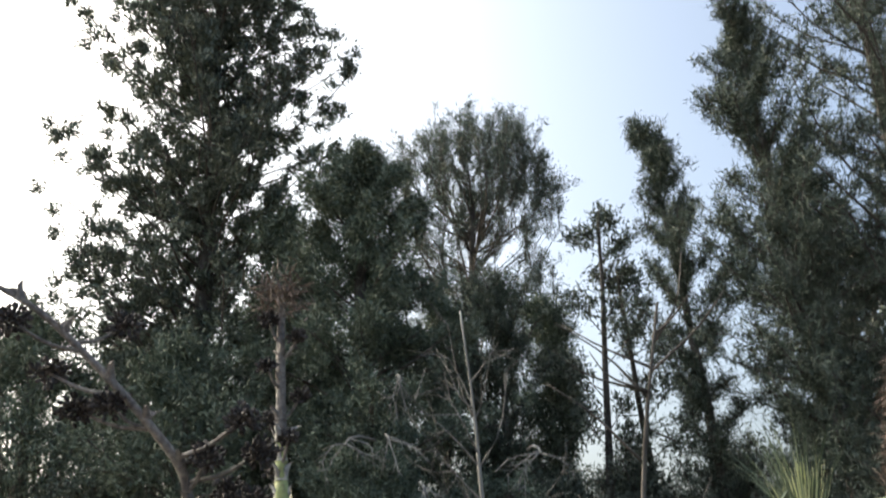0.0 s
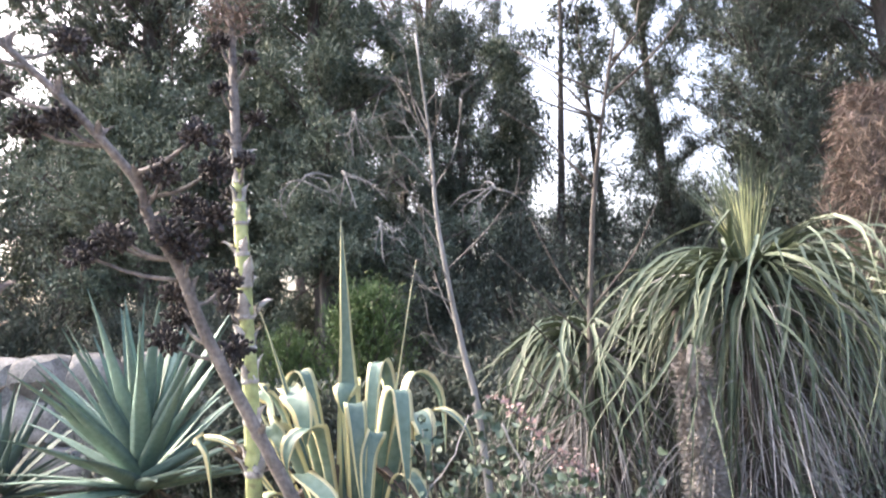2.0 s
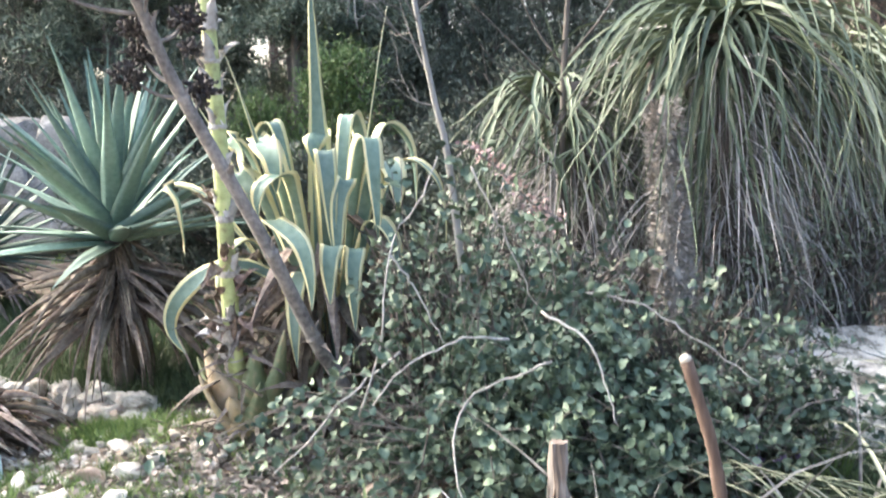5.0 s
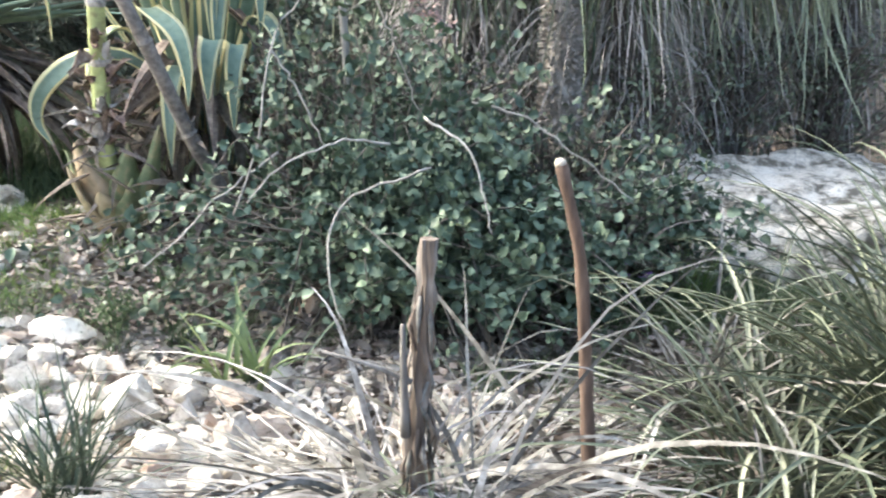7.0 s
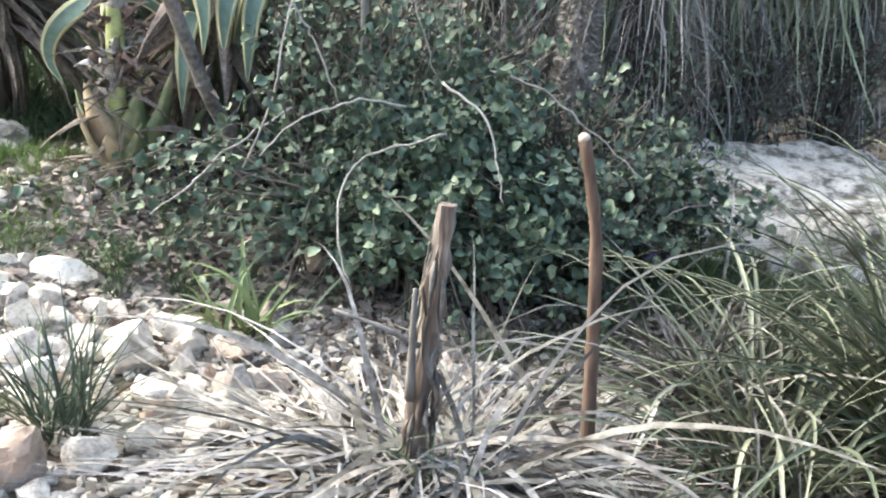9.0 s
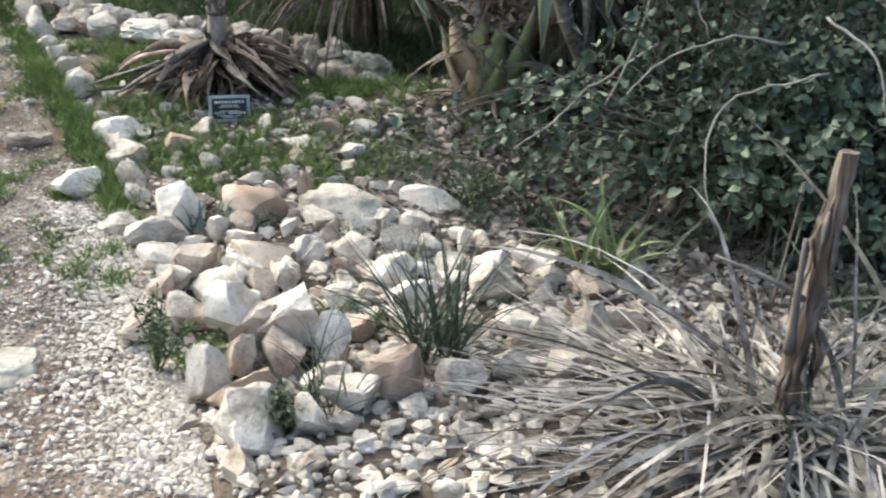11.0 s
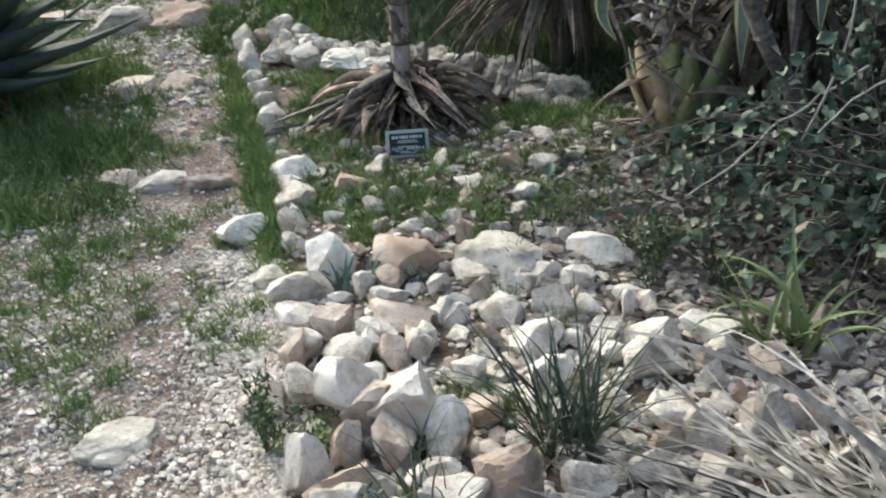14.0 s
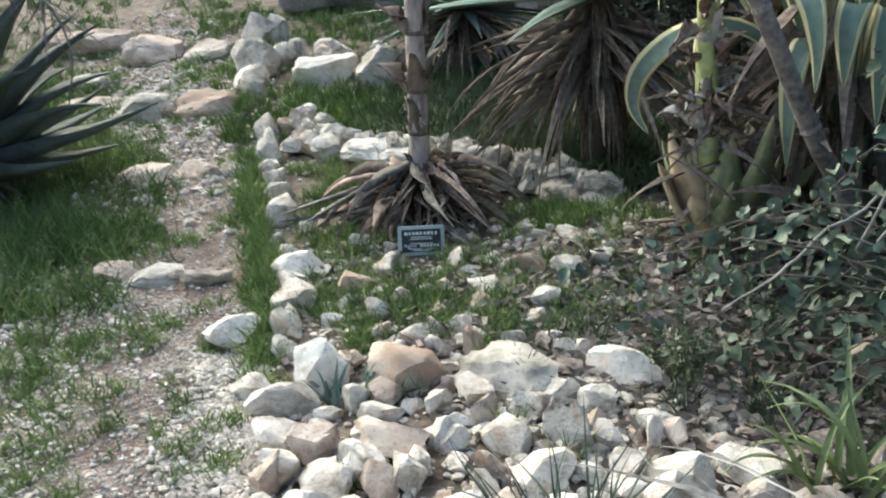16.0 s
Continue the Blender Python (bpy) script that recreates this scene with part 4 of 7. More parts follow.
# ---------------------------------------------------------------- variegated agave
ax, ay = -0.52, 3.72
agave = thing("variegated_agave", at(ax, ay), "large agave with arching blue-green leaves edged in cream yellow", "agave")
def folded_leaf(root, top, tip, width, seed, n=26, way=None, face=None):
    """A broad channelled leaf that rises from the root, folds over at its top and hangs to its tip, or follows the way given with its face turned as told."""
    rng = np.random.default_rng(seed)
    root, top, tip = np.array(root), np.array(top), np.array(tip)
    rise_ = root + (top - root) * [0.30, 0.30, 0.55]
    near = root + (top - root) * [0.72, 0.72, 0.93]
    over = top + (tip - top) * [0.75, 0.75, 0.22]
    p = smooth_line([root, rise_, near, top, over, top + (tip - top) * [1.0, 1.0, 0.6], tip] if way is None else way, n)
    d = unit(np.gradient(p, axis=0))
    out = (tip - root) * [1, 1, 0] + rng.normal(size=3) * [0.06, 0.06, 0]
    y = unit(np.cross([0, 0, 1.0], unit(out)))
    rows, uvs = [], []
    for k in range(n):
        t = k / (n - 1)
        w = width * (0.75 + 0.4 * math.sin(math.pi * min(1, 0.1 + t))) * (1 - t ** 7) * (0.38 + 0.62 * min(1.0, t / 0.5)) / 2 + 0.002
        s_ = unit(y - (y @ d[k]) * d[k]) if face is None else unit(np.cross(face, d[k]))
        u = np.cross(d[k], s_)
        off, lift, th = 0.22 * math.sin(t * 9 + seed) * w, w * 0.22, 0.012 * (1 - 0.8 * t)
        rows += [p[k] - s_ * w + u * (lift + off), p[k] - s_ * w * 0.5 + u * lift * 0.3, p[k], p[k] + s_ * w * 0.5 + u * lift * 0.3, p[k] + s_ * w + u * (lift - off), p[k] + s_ * w * 0.5 - u * th * 0.8, p[k] - u * th, p[k] - s_ * w * 0.5 - u * th * 0.8]
        uvs += [(0, t), (0.25, t), (0.5, t), (0.75, t), (1, t), (0.75, t), (0.5, t), (0.25, t)]
    f = [(k * 8 + j, k * 8 + (j + 1) % 8, k * 8 + 8 + (j + 1) % 8, k * 8 + 8 + j) for k in range(n - 1) for j in range(8)]
    return mesh_np("agave_leaf", rows, f, uvs, True)


base_ = np.array(at(ax, ay))
UP = [(100, 88, 1.76, 0.135, 5), (20, 84.5, 1.58, 0.05, 8), (178, 80, 1.45, 0.11, 10), (186, 74, 1.35, 0.09, 22)]
for i, (az, el, ln, w, dr) in enumerate(UP):
    put("leaf", fleshy_leaf("agave_leaf", ln, w, el, dr, 24, 0.014, 0.10, 0.25, 0.5, i, blunt=3.0), M_AGAVE, agave, pose(0.05 * math.cos(radians(az)), 0.05 * math.sin(radians(az)), 0.06, 0, 0, az))
# fold and tip of each leaf
FOLDS = [(-0.70, 3.50, 1.49, -0.64, 3.42, 1.30), (-0.61, 3.42, 1.37, -0.70, 3.36, 1.22), (-0.45, 3.42, 1.45, -0.43, 3.36, 1.08), (-0.37, 3.40, 1.34, -0.41, 3.36, 1.00), (-0.29, 3.50, 1.49, -0.27, 3.45, 1.11), (-0.24, 3.55, 1.40, -0.19, 3.45, 1.21),
         (-0.85, 3.60, 1.51, -0.78, 3.50, 1.35), (-0.79, 3.45, 1.38, -0.73, 3.40, 1.25), (-0.66, 3.40, 1.20, -0.50, 3.25, 0.88), (-0.43, 3.35, 1.10, -0.44, 3.30, 0.89), (-0.35, 3.40, 1.08, -0.36, 3.35, 0.78), (-1.08, 3.55, 1.34, -1.03, 3.50, 1.07),
         (-0.54, 3.85, 1.52, -0.55, 3.75, 1.40), (-0.79, 3.80, 1.51, -0.73, 3.70, 1.40)]
for i, q in enumerate(FOLDS):
    top_, tip_ = np.array(q[:3]) - base_, np.array(q[3:]) - base_
    go = unit(top_ * [1, 1, 0])
    put("leaf", folded_leaf(go * 0.07 + [0, 0, 0.05], top_, tip_, (0.092, 0.07, 0.072, 0.066, 0.076, 0.092, 0.074)[i % 7], i), M_AGAVE, agave)
for i, (az, ln, z_) in enumerate(((30, 0.42, 1.15), (75, 0.45, 1.2), (140, 0.42, 1.18), (352, 0.5, 1.0), (318, 0.44, 0.78), (262, 0.42, 0.6), (214, 0.46, 0.72))):
    go = np.array([math.cos(radians(az)), math.sin(radians(az)), 0])
    put("leaf", folded_leaf(go * 0.07 + [0, 0, 0.05], go * ln * 0.75 + [0, 0, z_], go * ln + [0, 0, z_ - 0.34], 0.068, 40 + i), M_AGAVE, agave)
curl = np.array([(-0.55, 3.62, 0.60), (-0.64, 3.54, 0.90), (-0.75, 3.46, 1.02), (-0.86, 3.42, 1.03), (-0.955, 3.42, 0.99), (-1.035, 3.42, 0.92), (-1.075, 3.42, 0.85), (-1.075, 3.42, 0.775), (-1.03, 3.42, 0.705)]) - base_
put("leaf", folded_leaf(curl[0], curl[3], curl[-1], 0.064, 33, 30, curl, np.array([0.25, -0.8, 0.55])), M_AGAVE, agave, label="low arching cream-edged leaf")
put("stem", tube_mesh("stem", [(0, 0, -0.08), (0, 0, 0.1), (0, 0, 0.24)], [0.12, 0.12, 0.06], 12, 0.06, 2), M_STUB, agave)
rng = np.random.default_rng(56)
for i in range(150):
    s = rng.uniform(0.22, 0.5)
    x_, y_ = rng.normal() * 0.2, rng.normal() * 0.16 - 0.1
    steep = i % 3 == 0
    put("dead_leaf", ydr[i % 3], M_DRYPALE if i % 5 == 0 else M_DRY, agave, pose(x_ * (0.7 if steep else 1), y_, float(rise(ax + x_, ay + y_)) - float(rise(ax, ay)) + (rng.uniform(0.15, 0.5) if steep else rng.uniform(0.03, 0.2)), rng.normal() * 25, rng.uniform(-75, 60) if steep else rng.uniform(-25, 15), rng.uniform(0, 360)) @ Matrix.Diagonal((s, s * 2.4, s, 1)))
for i in range(46):
    s = rng.uniform(0.35, 0.7)
    az = rng.uniform(150, 380)
    put("dead_leaf", ydr[i % 3], M_DRYPALE if i % 4 == 0 else M_DRY, agave, pose(0.12 * math.cos(radians(az)), 0.12 * math.sin(radians(az)) - 0.05, rng.uniform(0.4, 0.85), rng.normal() * 30, rng.uniform(15, 75), az) @ Matrix.Diagonal((s, s * 2.2, s, 1)))
pup = thing("cut_agave", at(-0.80, 3.44), "old agave base with trimmed thick leaf stubs and dry leaves", "agave")
put("stem", tube_mesh("stem", [(0, 0, -0.08), (0, 0, 0.06), (0, 0, 0.16)], [0.09, 0.09, 0.05], 12, 0.08, 3), M_STUB, pup)
rng = np.random.default_rng(55)
for i, (az, el, ln, w) in enumerate([(235, 72, 0.34, 0.14), (205, 62, 0.3, 0.13), (292, 70, 0.34, 0.12), (335, 62, 0.45, 0.12), (350, 48, 0.36, 0.11), (180, 62, 0.3, 0.12), (272, 50, 0.2, 0.12), (120, 60, 0.34, 0.12), (60, 60, 0.36, 0.12), (312, 55, 0.26, 0.11)]):
    put("stub", fleshy_leaf("stub", ln, w * 1.25, el, -14, 10, 0.03, 0.14, 0.05, 0.5, 20 + i, blunt=5.0), M_STUBT if i in (0, 1, 6) else M_STUB, pup, pose(0.07 * math.cos(radians(az)), 0.07 * math.sin(radians(az)), 0.02, rng.normal() * 8, 0, az))
for i in range(120):
    s = rng.uniform(0.18, 0.36)
    hi_ = i % 2
    put("dead_leaf", ydr[i % 3], M_DRYPALE if i % 3 == 0 else M_DRY, pup, pose(rng.normal() * 0.06, rng.normal() * 0.06, rng.uniform(0.22, 0.46) if hi_ else rng.uniform(0.02, 0.1), rng.normal() * 30, rng.uniform(-55, 25) if hi_ else rng.uniform(-12, 10), rng.uniform(0, 360)) @ Matrix.Diagonal((s, s * 2.0, s, 1)))


# ---------------------------------------------------------------- flower stalks
def stalk(th, pts, r0, r1, material, nodes, seed, n=40, bract=M_DRY, size=1.0):
    """A jointed flower stalk with papery bracts at its joints."""
    line = smooth_line(pts, n)
    put("stem", tube_mesh("stem", line, np.linspace(r0, r1, n), 12, 0.02, seed), material, th)
    rng = np.random.default_rng(seed)
    me = fleshy_leaf("bract", 0.095, 0.055, 75, 70, 6, 0.003, 0.35, 0.5, 0.0, seed)
    put("stem_joints", mesh_np("stem_joints", *joined([tube([line[j] - (line[j] - line[j - 1]) * 0.2, line[j], line[j] + (line[j] - line[j - 1]) * 0.2], [q * 1.02, q * 1.16, q * 1.02], 12, 0.04, j)[:2] for k in range(nodes) for j, q in [(max(1, int((k + 0.5) / nodes * (n - 1))), r0 + (r1 - r0) * (k + 0.5) / nodes)]])), bract, th, kind="stuff")
    for k in range(nodes):
        u = (k + 0.5) / nodes
        p = line[int(u * (n - 1))]
        r = r0 + (r1 - r0) * u
        for q in range(3):
            az = k * 137.5 + 120 * q
            s = rng.uniform(0.7, 1.2) * size
            put("bract", me, bract, th, pose(p[0] + r * 0.8 * math.cos(radians(az)), p[1] + r * 0.8 * math.sin(radians(az)), p[2], rng.normal() * 10, rng.uniform(-25, 35), az) @ Matrix.Diagonal((s, s, s, 1)))
    return line


def clusters(th, line, spots, seed, size=1.0):
    """Side branches that end in dense bunches of dark seed capsules."""
    rng = np.random.default_rng(seed)
    for (x, z) in spots:
        i = int(np.argmin(np.abs(line[:, 2] - (z - 0.08))))
        c = np.array([x, line[i][1] + rng.normal() * 0.05, z])
        sb = put("side_branch", tube_mesh("side_branch", smooth_line([line[i], (line[i] + c) / 2 + [0, 0, -0.02], c], 6), np.linspace(0.008, 0.005, 6), 6), M_STALKD, th)
        n = int(120 * size)
        off = unit(rng.normal(size=(n, 3))) * rng.uniform(0.2, 1.0, (n, 1)) * np.array([0.046, 0.046, 0.036]) * size
        d = unit(off + [0, 0, 0.012] + rng.normal(size=(n, 3)) * 0.01)
        bits = []
        for o, w in zip(off, d):
            q = c + o
            ln = rng.uniform(0.014, 0.021)
            bits.append(tube([q, q + w * ln * 0.5, q + w * ln], [0.003, 0.0075, 0.003], 5)[:2])
        v, f = joined(bits)
        put("seed_head", mesh_np("seed_head", v, f, None, True), M_CAPS, sb, label="bunch of dark dry seed capsules", kind="stuff")


sx, sy = -0.825, 3.32
g_ = float(rise(sx, sy))
ys = thing("green_flower_stalk", (sx, sy, g_), "yellow-green agave flower stalk with torn brown bracts", "flower stalk")
yl = stalk(ys, [(0.0, 0.06, 0.28), (0.0, 0.03, 0.5), (0.01, 0, 1.1), (0.0, 0, 1.5), (-0.01, 0, 1.88)], 0.035, 0.026, M_STALKY, 13, 60, 40, M_BRACT, 1.05)
yl = np.concatenate([yl, stalk(ys, [(-0.01, 0, 1.87), (-0.012, 0, 1.97), (-0.014, 0, 2.07)], 0.024, 0.021, M_STALKY, 3, 160, 12, M_BRACT, 0.8)])
yl = np.concatenate([yl, stalk(ys, [(-0.014, 0, 2.06), (-0.017, 0, 2.3), (-0.02, 0, 2.6)], 0.021, 0.014, M_STALKD, 4, 161, 20, M_STALKD, 0.6)])
clusters(ys, yl, [(-0.06, 2.5), (0.05, 2.42), (-0.05, 2.3), (0.06, 2.2), (-0.07, 2.12), (0.03, 2.03), (-0.05, 1.92), (-0.06, 1.5)], 61, 0.72)
rng = np.random.default_rng(162)
torn = [fleshy_leaf("torn_bract", 0.17, 0.075, e, dr, 7, 0.003, 0.4, 0.9, 0.2, 260 + i) for i, (e, dr) in enumerate(((60, 110), (35, 90), (75, 60), (10, 80)))]
for i in range(44):
    az, s = i * 137.5, rng.uniform(0.4, 0.85)
    zb = rng.choice([0.36, 0.42, 0.50, 0.60, 0.74, 0.92]) + rng.normal() * 0.02
    put("torn_bract", torn[i % 4], M_BRACT if i % 7 == 0 else M_SHRIV, ys, pose(0.03 * math.cos(radians(az)), 0.03 * math.sin(radians(az)) + 0.02, zb, rng.normal() * 15, rng.uniform(-20, 30), az) @ Matrix.Diagonal((s, s, s, 1)))
n_ = 260
rng = np.random.default_rng(62)
v, f = leaflets(np.array([-0.02, 0, 2.6]) + rng.normal(size=(n_, 3)) * [0.05, 0.05, 0.05], rng.normal(size=(n_, 3)) + [0, 0, 0.3], 0.07, 0.008, 63)
put("tuft", mesh_np("tuft", v, f), M_THATCH, ys, label="brown withered flower tuft", kind="stuff")

ds = thing("dead_flower_stalk", at(-0.36, 3.3), "leaning grey dead agave flower stalk with dark seed clusters", "flower stalk")
dz = float(rise(-0.36, 3.3))
lean_line = np.array([(-0.30, 3.32, dz - 0.03), (-0.40, 3.24, 0.60), (-0.473, 3.15, 0.78), (-0.586, 3.0, 1.133), (-0.71, 2.9, 1.44), (-0.817, 2.8, 1.714), (-0.87, 2.7, 1.933), (-0.93, 2.65, 2.055), (-0.955, 2.6, 2.18), (-1.05, 2.5, 2.33), (-1.17, 2.45, 2.47), (-1.33, 2.4, 2.63), (-1.45, 2.35, 2.71)])
dl = stalk(ds, (lean_line - [-0.36, 3.3, dz]).tolist(), 0.028, 0.008, M_STALKD, 14, 64, 70, M_STALKD, 0.6)
clusters(ds, dl, [(x + 0.36, z - dz) for x, z in ((-0.87, 2.03), (-0.71, 2.21), (-0.85, 2.12), (-1.04, 2.03), (-0.745, 2.07), (-0.87, 2.20), (-1.15, 1.98), (-1.10, 2.03), (-0.82, 1.98), (-0.765, 1.88), (-0.91, 1.85), (-0.935, 1.78), (-0.945, 1.71), (-0.75, 1.665), (-0.73, 2.29),
                                                  (-1.26, 2.36), (-1.34, 2.47), (-1.13, 2.62), (-1.4, 2.6), (-1.14, 2.36))], 65, 1.2)

dg = thing("dead_agave", at(-2.02, 3.6), "dead agave with tall weathered stalk and shrivelled leaves", "agave")
stalk(dg, [(0, 0, -0.05), (0.01, 0, 0.4), (0.02, 0, 0.9), (0.03, 0, 1.3), (0.04, 0, 1.75)], 0.040, 0.029, M_STALKP, 11, 66, 50, M_DRY, 1.7)
shr = [fleshy_leaf("shrivelled_leaf", 0.5, 0.042, e, dr, 12, 0.006, 0.7, 1.1, 0.3, 70 + i, 0.8, curl=c) for i, (e, dr, c) in enumerate(((5, 62, 0.5), (-10, 40, -0.6), (-24, 8, 0.3), (15, 85, -0.4), (-15, 22, 0.8)))]
rng = np.random.default_rng(67)
for i in range(170):
    s = rng.uniform(0.4, 1.1)
    hgt = rng.uniform(0.04, 0.24)
    put("shrivelled_leaf", shr[int(rng.integers(5))], M_DRYPALE if i % 6 == 0 else M_SHRIV, dg, pose(0.03 * math.cos(i * 2.4), 0.03 * math.sin(i * 2.4), hgt, rng.normal() * 45, rng.uniform(-10, 10) + 70 * hgt, i * 137.5 + rng.normal() * 25) @ Matrix.Diagonal((s, s * rng.uniform(0.6, 1.2), s, 1)))

# dark green agave beside the path
da = thing("dark_agave", at(-4.22, 3.05), "large dark grey-green agave beside the path", "agave")
dlv = [fleshy_leaf("agave_leaf", 1.12, 0.34, 0, dr, 10, 0.025, 0.25, 0.05, 0.5, 90 + i) for i, dr in enumerate((5, 25, 45, -12))]
rng = np.random.default_rng(68)
for i in range(60):
    u = (i + 0.5) / 60
    s = rng.uniform(0.85, 1.1) * (1 - 0.2 * u)
    put("leaf", dlv[min(3, int(u * 4))], M_AGDARK, da, pose(0, 0, 0.12, rng.normal() * 8, -(87 - 84 * u), i * 137.5) @ Matrix.Diagonal((s, s, s, 1)))
for i in range(30):
    s = rng.uniform(0.5, 0.9)
    put("dead_leaf", ydr[i % 3], M_DRY, da, pose(0, 0, rng.uniform(0.06, 0.3), rng.normal() * 20, rng.uniform(-10, 20), rng.uniform(0, 360)) @ Matrix.Diagonal((s, s * 1.6, s, 1)))
# silvery bare twigs over the dark agave
tw = thing("bare_twigs", (-3.3, 3.0, 1.05), "drooping silvery bare twigs hanging over the dark agave", "branch")
rng = np.random.default_rng(69)
main = smooth_line([(-0.55, -0.05, 0.35), (-0.25, 0, 0.22), (0.0, 0, 0.12), (0.1, 0, 0.0), (0.12, 0, -0.12), (0.06, 0, -0.28)], 16)
put("stem", tube_mesh("stem", main, np.linspace(0.007, 0.003, 16), 6, 0.06, 4), M_BARKP, tw)
for i in range(34):
    q = main[rng.integers(0, 9)]
    e = q + np.array([rng.normal() * 0.12, rng.normal() * 0.1, -rng.uniform(0.08, 0.3)])
    put("twig", tube_mesh("twig", smooth_line([q, (q + e) / 2 + rng.normal(size=3) * 0.025, e], 6), np.linspace(0.003, 0.001, 6), 4), M_BARKP, tw)

# ---------------------------------------------------------------- round-leaved bush
def round_leaf(seed, r=0.0155):
    rng = np.random.default_rng(seed)
    a = np.linspace(0, 2 * np.pi, 9, endpoint=False)
    rim = np.stack([r + r * np.cos(a) * 1.05, r * np.sin(a) * 0.95 * (1 - 0.12 * np.cos(a)), 0.5 * r * np.sin(a) ** 2 + rng.normal(size=9) * 0.2 * r], -1)
    rim[:, :2] += rng.normal(size=(9, 2)) * 0.09 * r
    v = np.concatenate([[[r, 0, -0.1 * r]], rim, [[-0.6 * r, 0, 0]]])
    f = [(0, k + 1, (k + 1) % 9 + 1) for k in range(9)] + [(5, 10, 6)]
    return v, np.array(f)


bush = thing("round_leaved_bush", at(0.35, 2.85), "sprawling bush of round grey-green leaves with bare arching twigs", "bush")
bo = np.array(at(0.35, 2.85))
rng = np.random.default_rng(80)
tips, ways = [], []
for i in range(220):
    az = rng.uniform(0, 2 * np.pi)
    root = np.array([rng.normal() * 0.22, rng.normal() * 0.15, 0.0])
    reach = rng.uniform(0.2, 0.92)
    e = np.array([math.cos(az) * reach * (0.62 if math.cos(az) < 0 else 0.85), math.sin(az) * reach * 0.5, 0])
    top = rng.uniform(0.22, 0.66) * (1.05 - 0.55 * (reach) ** 1.5)
    line = smooth_line([root, root * 0.6 + e * 0.45 + [0, 0, top], e + [0, 0, top * rng.uniform(0.45, 1.0)]], 12)
    put("shoot", tube_mesh("shoot", line, np.linspace(0.004, 0.0015, 12), 4), M_TWIG, bush)
    for k in range(3, 12):
        for _ in range(5):
            tips.append(line[k] + rng.normal(size=3) * 0.02)
            ways.append(unit(rng.normal(size=3) + [0, -0.3, 0.5]))
# trailing leafy shoots towards the agaves and over the boulder
for i in range(90):
    side = rng.uniform(0, 1) < 0.45
    p0 = np.array([-0.35, -0.05, 0.25]) if side else np.array([0.5, 0.1, 0.25])
    p0 = p0 + rng.normal(size=3) * 0.08
    e = p0 + (np.array([-rng.uniform(0.2, 0.85), rng.uniform(-0.25, 0.3), -0.16]) if side else np.array([rng.uniform(0.15, 0.6), rng.uniform(0.0, 0.35), -0.05])) + [0, 0, rng.uniform(-0.2, 0.22)]
    line = smooth_line([p0, (p0 + e) / 2 + [0, 0, 0.12], e], 12)
    put("shoot", tube_mesh("shoot", line + rng.normal(size=(12, 3)) * 0.006, np.linspace(0.003, 0.0012, 12), 4), M_TWIG, bush)
    for k in range(3, 12):
        for _ in range(2):
            tips.append(line[k] + rng.normal(size=3) * 0.02)
            ways.append(unit(rng.normal(size=3) + [0, -0.3, 0.5]))
for i in range(80):
    p0 = np.array([rng.uniform(-0.55, 0.3), rng.uniform(0.05, 0.4), rng.uniform(0.25, 0.62)])
    e = p0 + [rng.normal() * 0.14, rng.normal() * 0.1, rng.uniform(0.12, 0.68) * (1.0 if abs(p0[0] + 0.25) < 0.25 else 0.55)]
    line = smooth_line([p0, (p0 + e) / 2 + rng.normal(size=3) * 0.05, e], 12)
    put("shoot", tube_mesh("shoot", line, np.linspace(0.003, 0.0012, 12), 4), M_TWIG, bush)
    for k in range(3, 12):
        for _ in range(2):
            tips.append(line[k] + rng.normal(size=3) * 0.025)
            ways.append(unit(rng.normal(size=3) + [0, -0.3, 0.5]))
tips, ways = np.array(tips), np.array(ways)
keep = tips[:, 2] > 0.02
tips, ways = tips[keep], ways[keep]
order = np.argsort(tips[:, 1] - 0.6 * tips[:, 2])
near, rest = order[:280], order[280:]
lm = []
for i in range(5):
    rv, rf = round_leaf(i)
    lm.append(mesh_np("round_leaf", rv, rf, None, True))
for i in near:
    m = Vector(ways[i]).to_track_quat("Z", "Y").to_matrix().to_4x4()
    s = rng.uniform(0.7, 1.25)
    put("leaf", lm[i % 5], M_ROUNDP, bush, Matrix.Translation(Vector(tips[i])) @ m @ Matrix.Rotation(rng.uniform(0, 6.28), 4, "Z") @ Matrix.Diagonal((s, s, s, 1)))
rv, rf = round_leaf(7)
nn = unit(ways[rest])
t1 = unit(np.cross(nn, rng.normal(size=nn.shape)))
t2 = np.cross(nn, t1)
sc = rng.uniform(0.6, 1.25, (len(rest), 1, 1))
V = tips[rest][:, None] + sc * (rv[None, :, 0:1] * t1[:, None] + rv[None, :, 1:2] * t2[:, None] + rv[None, :, 2:3] * nn[:, None])
Fq = (np.arange(len(rest))[:, None, None] * len(rv) + rf[None]).reshape(-1, 3)
put("foliage", mesh_np("foliage", V.reshape(-1, 3), Fq, None, True), M_ROUND, bush, kind="stuff")
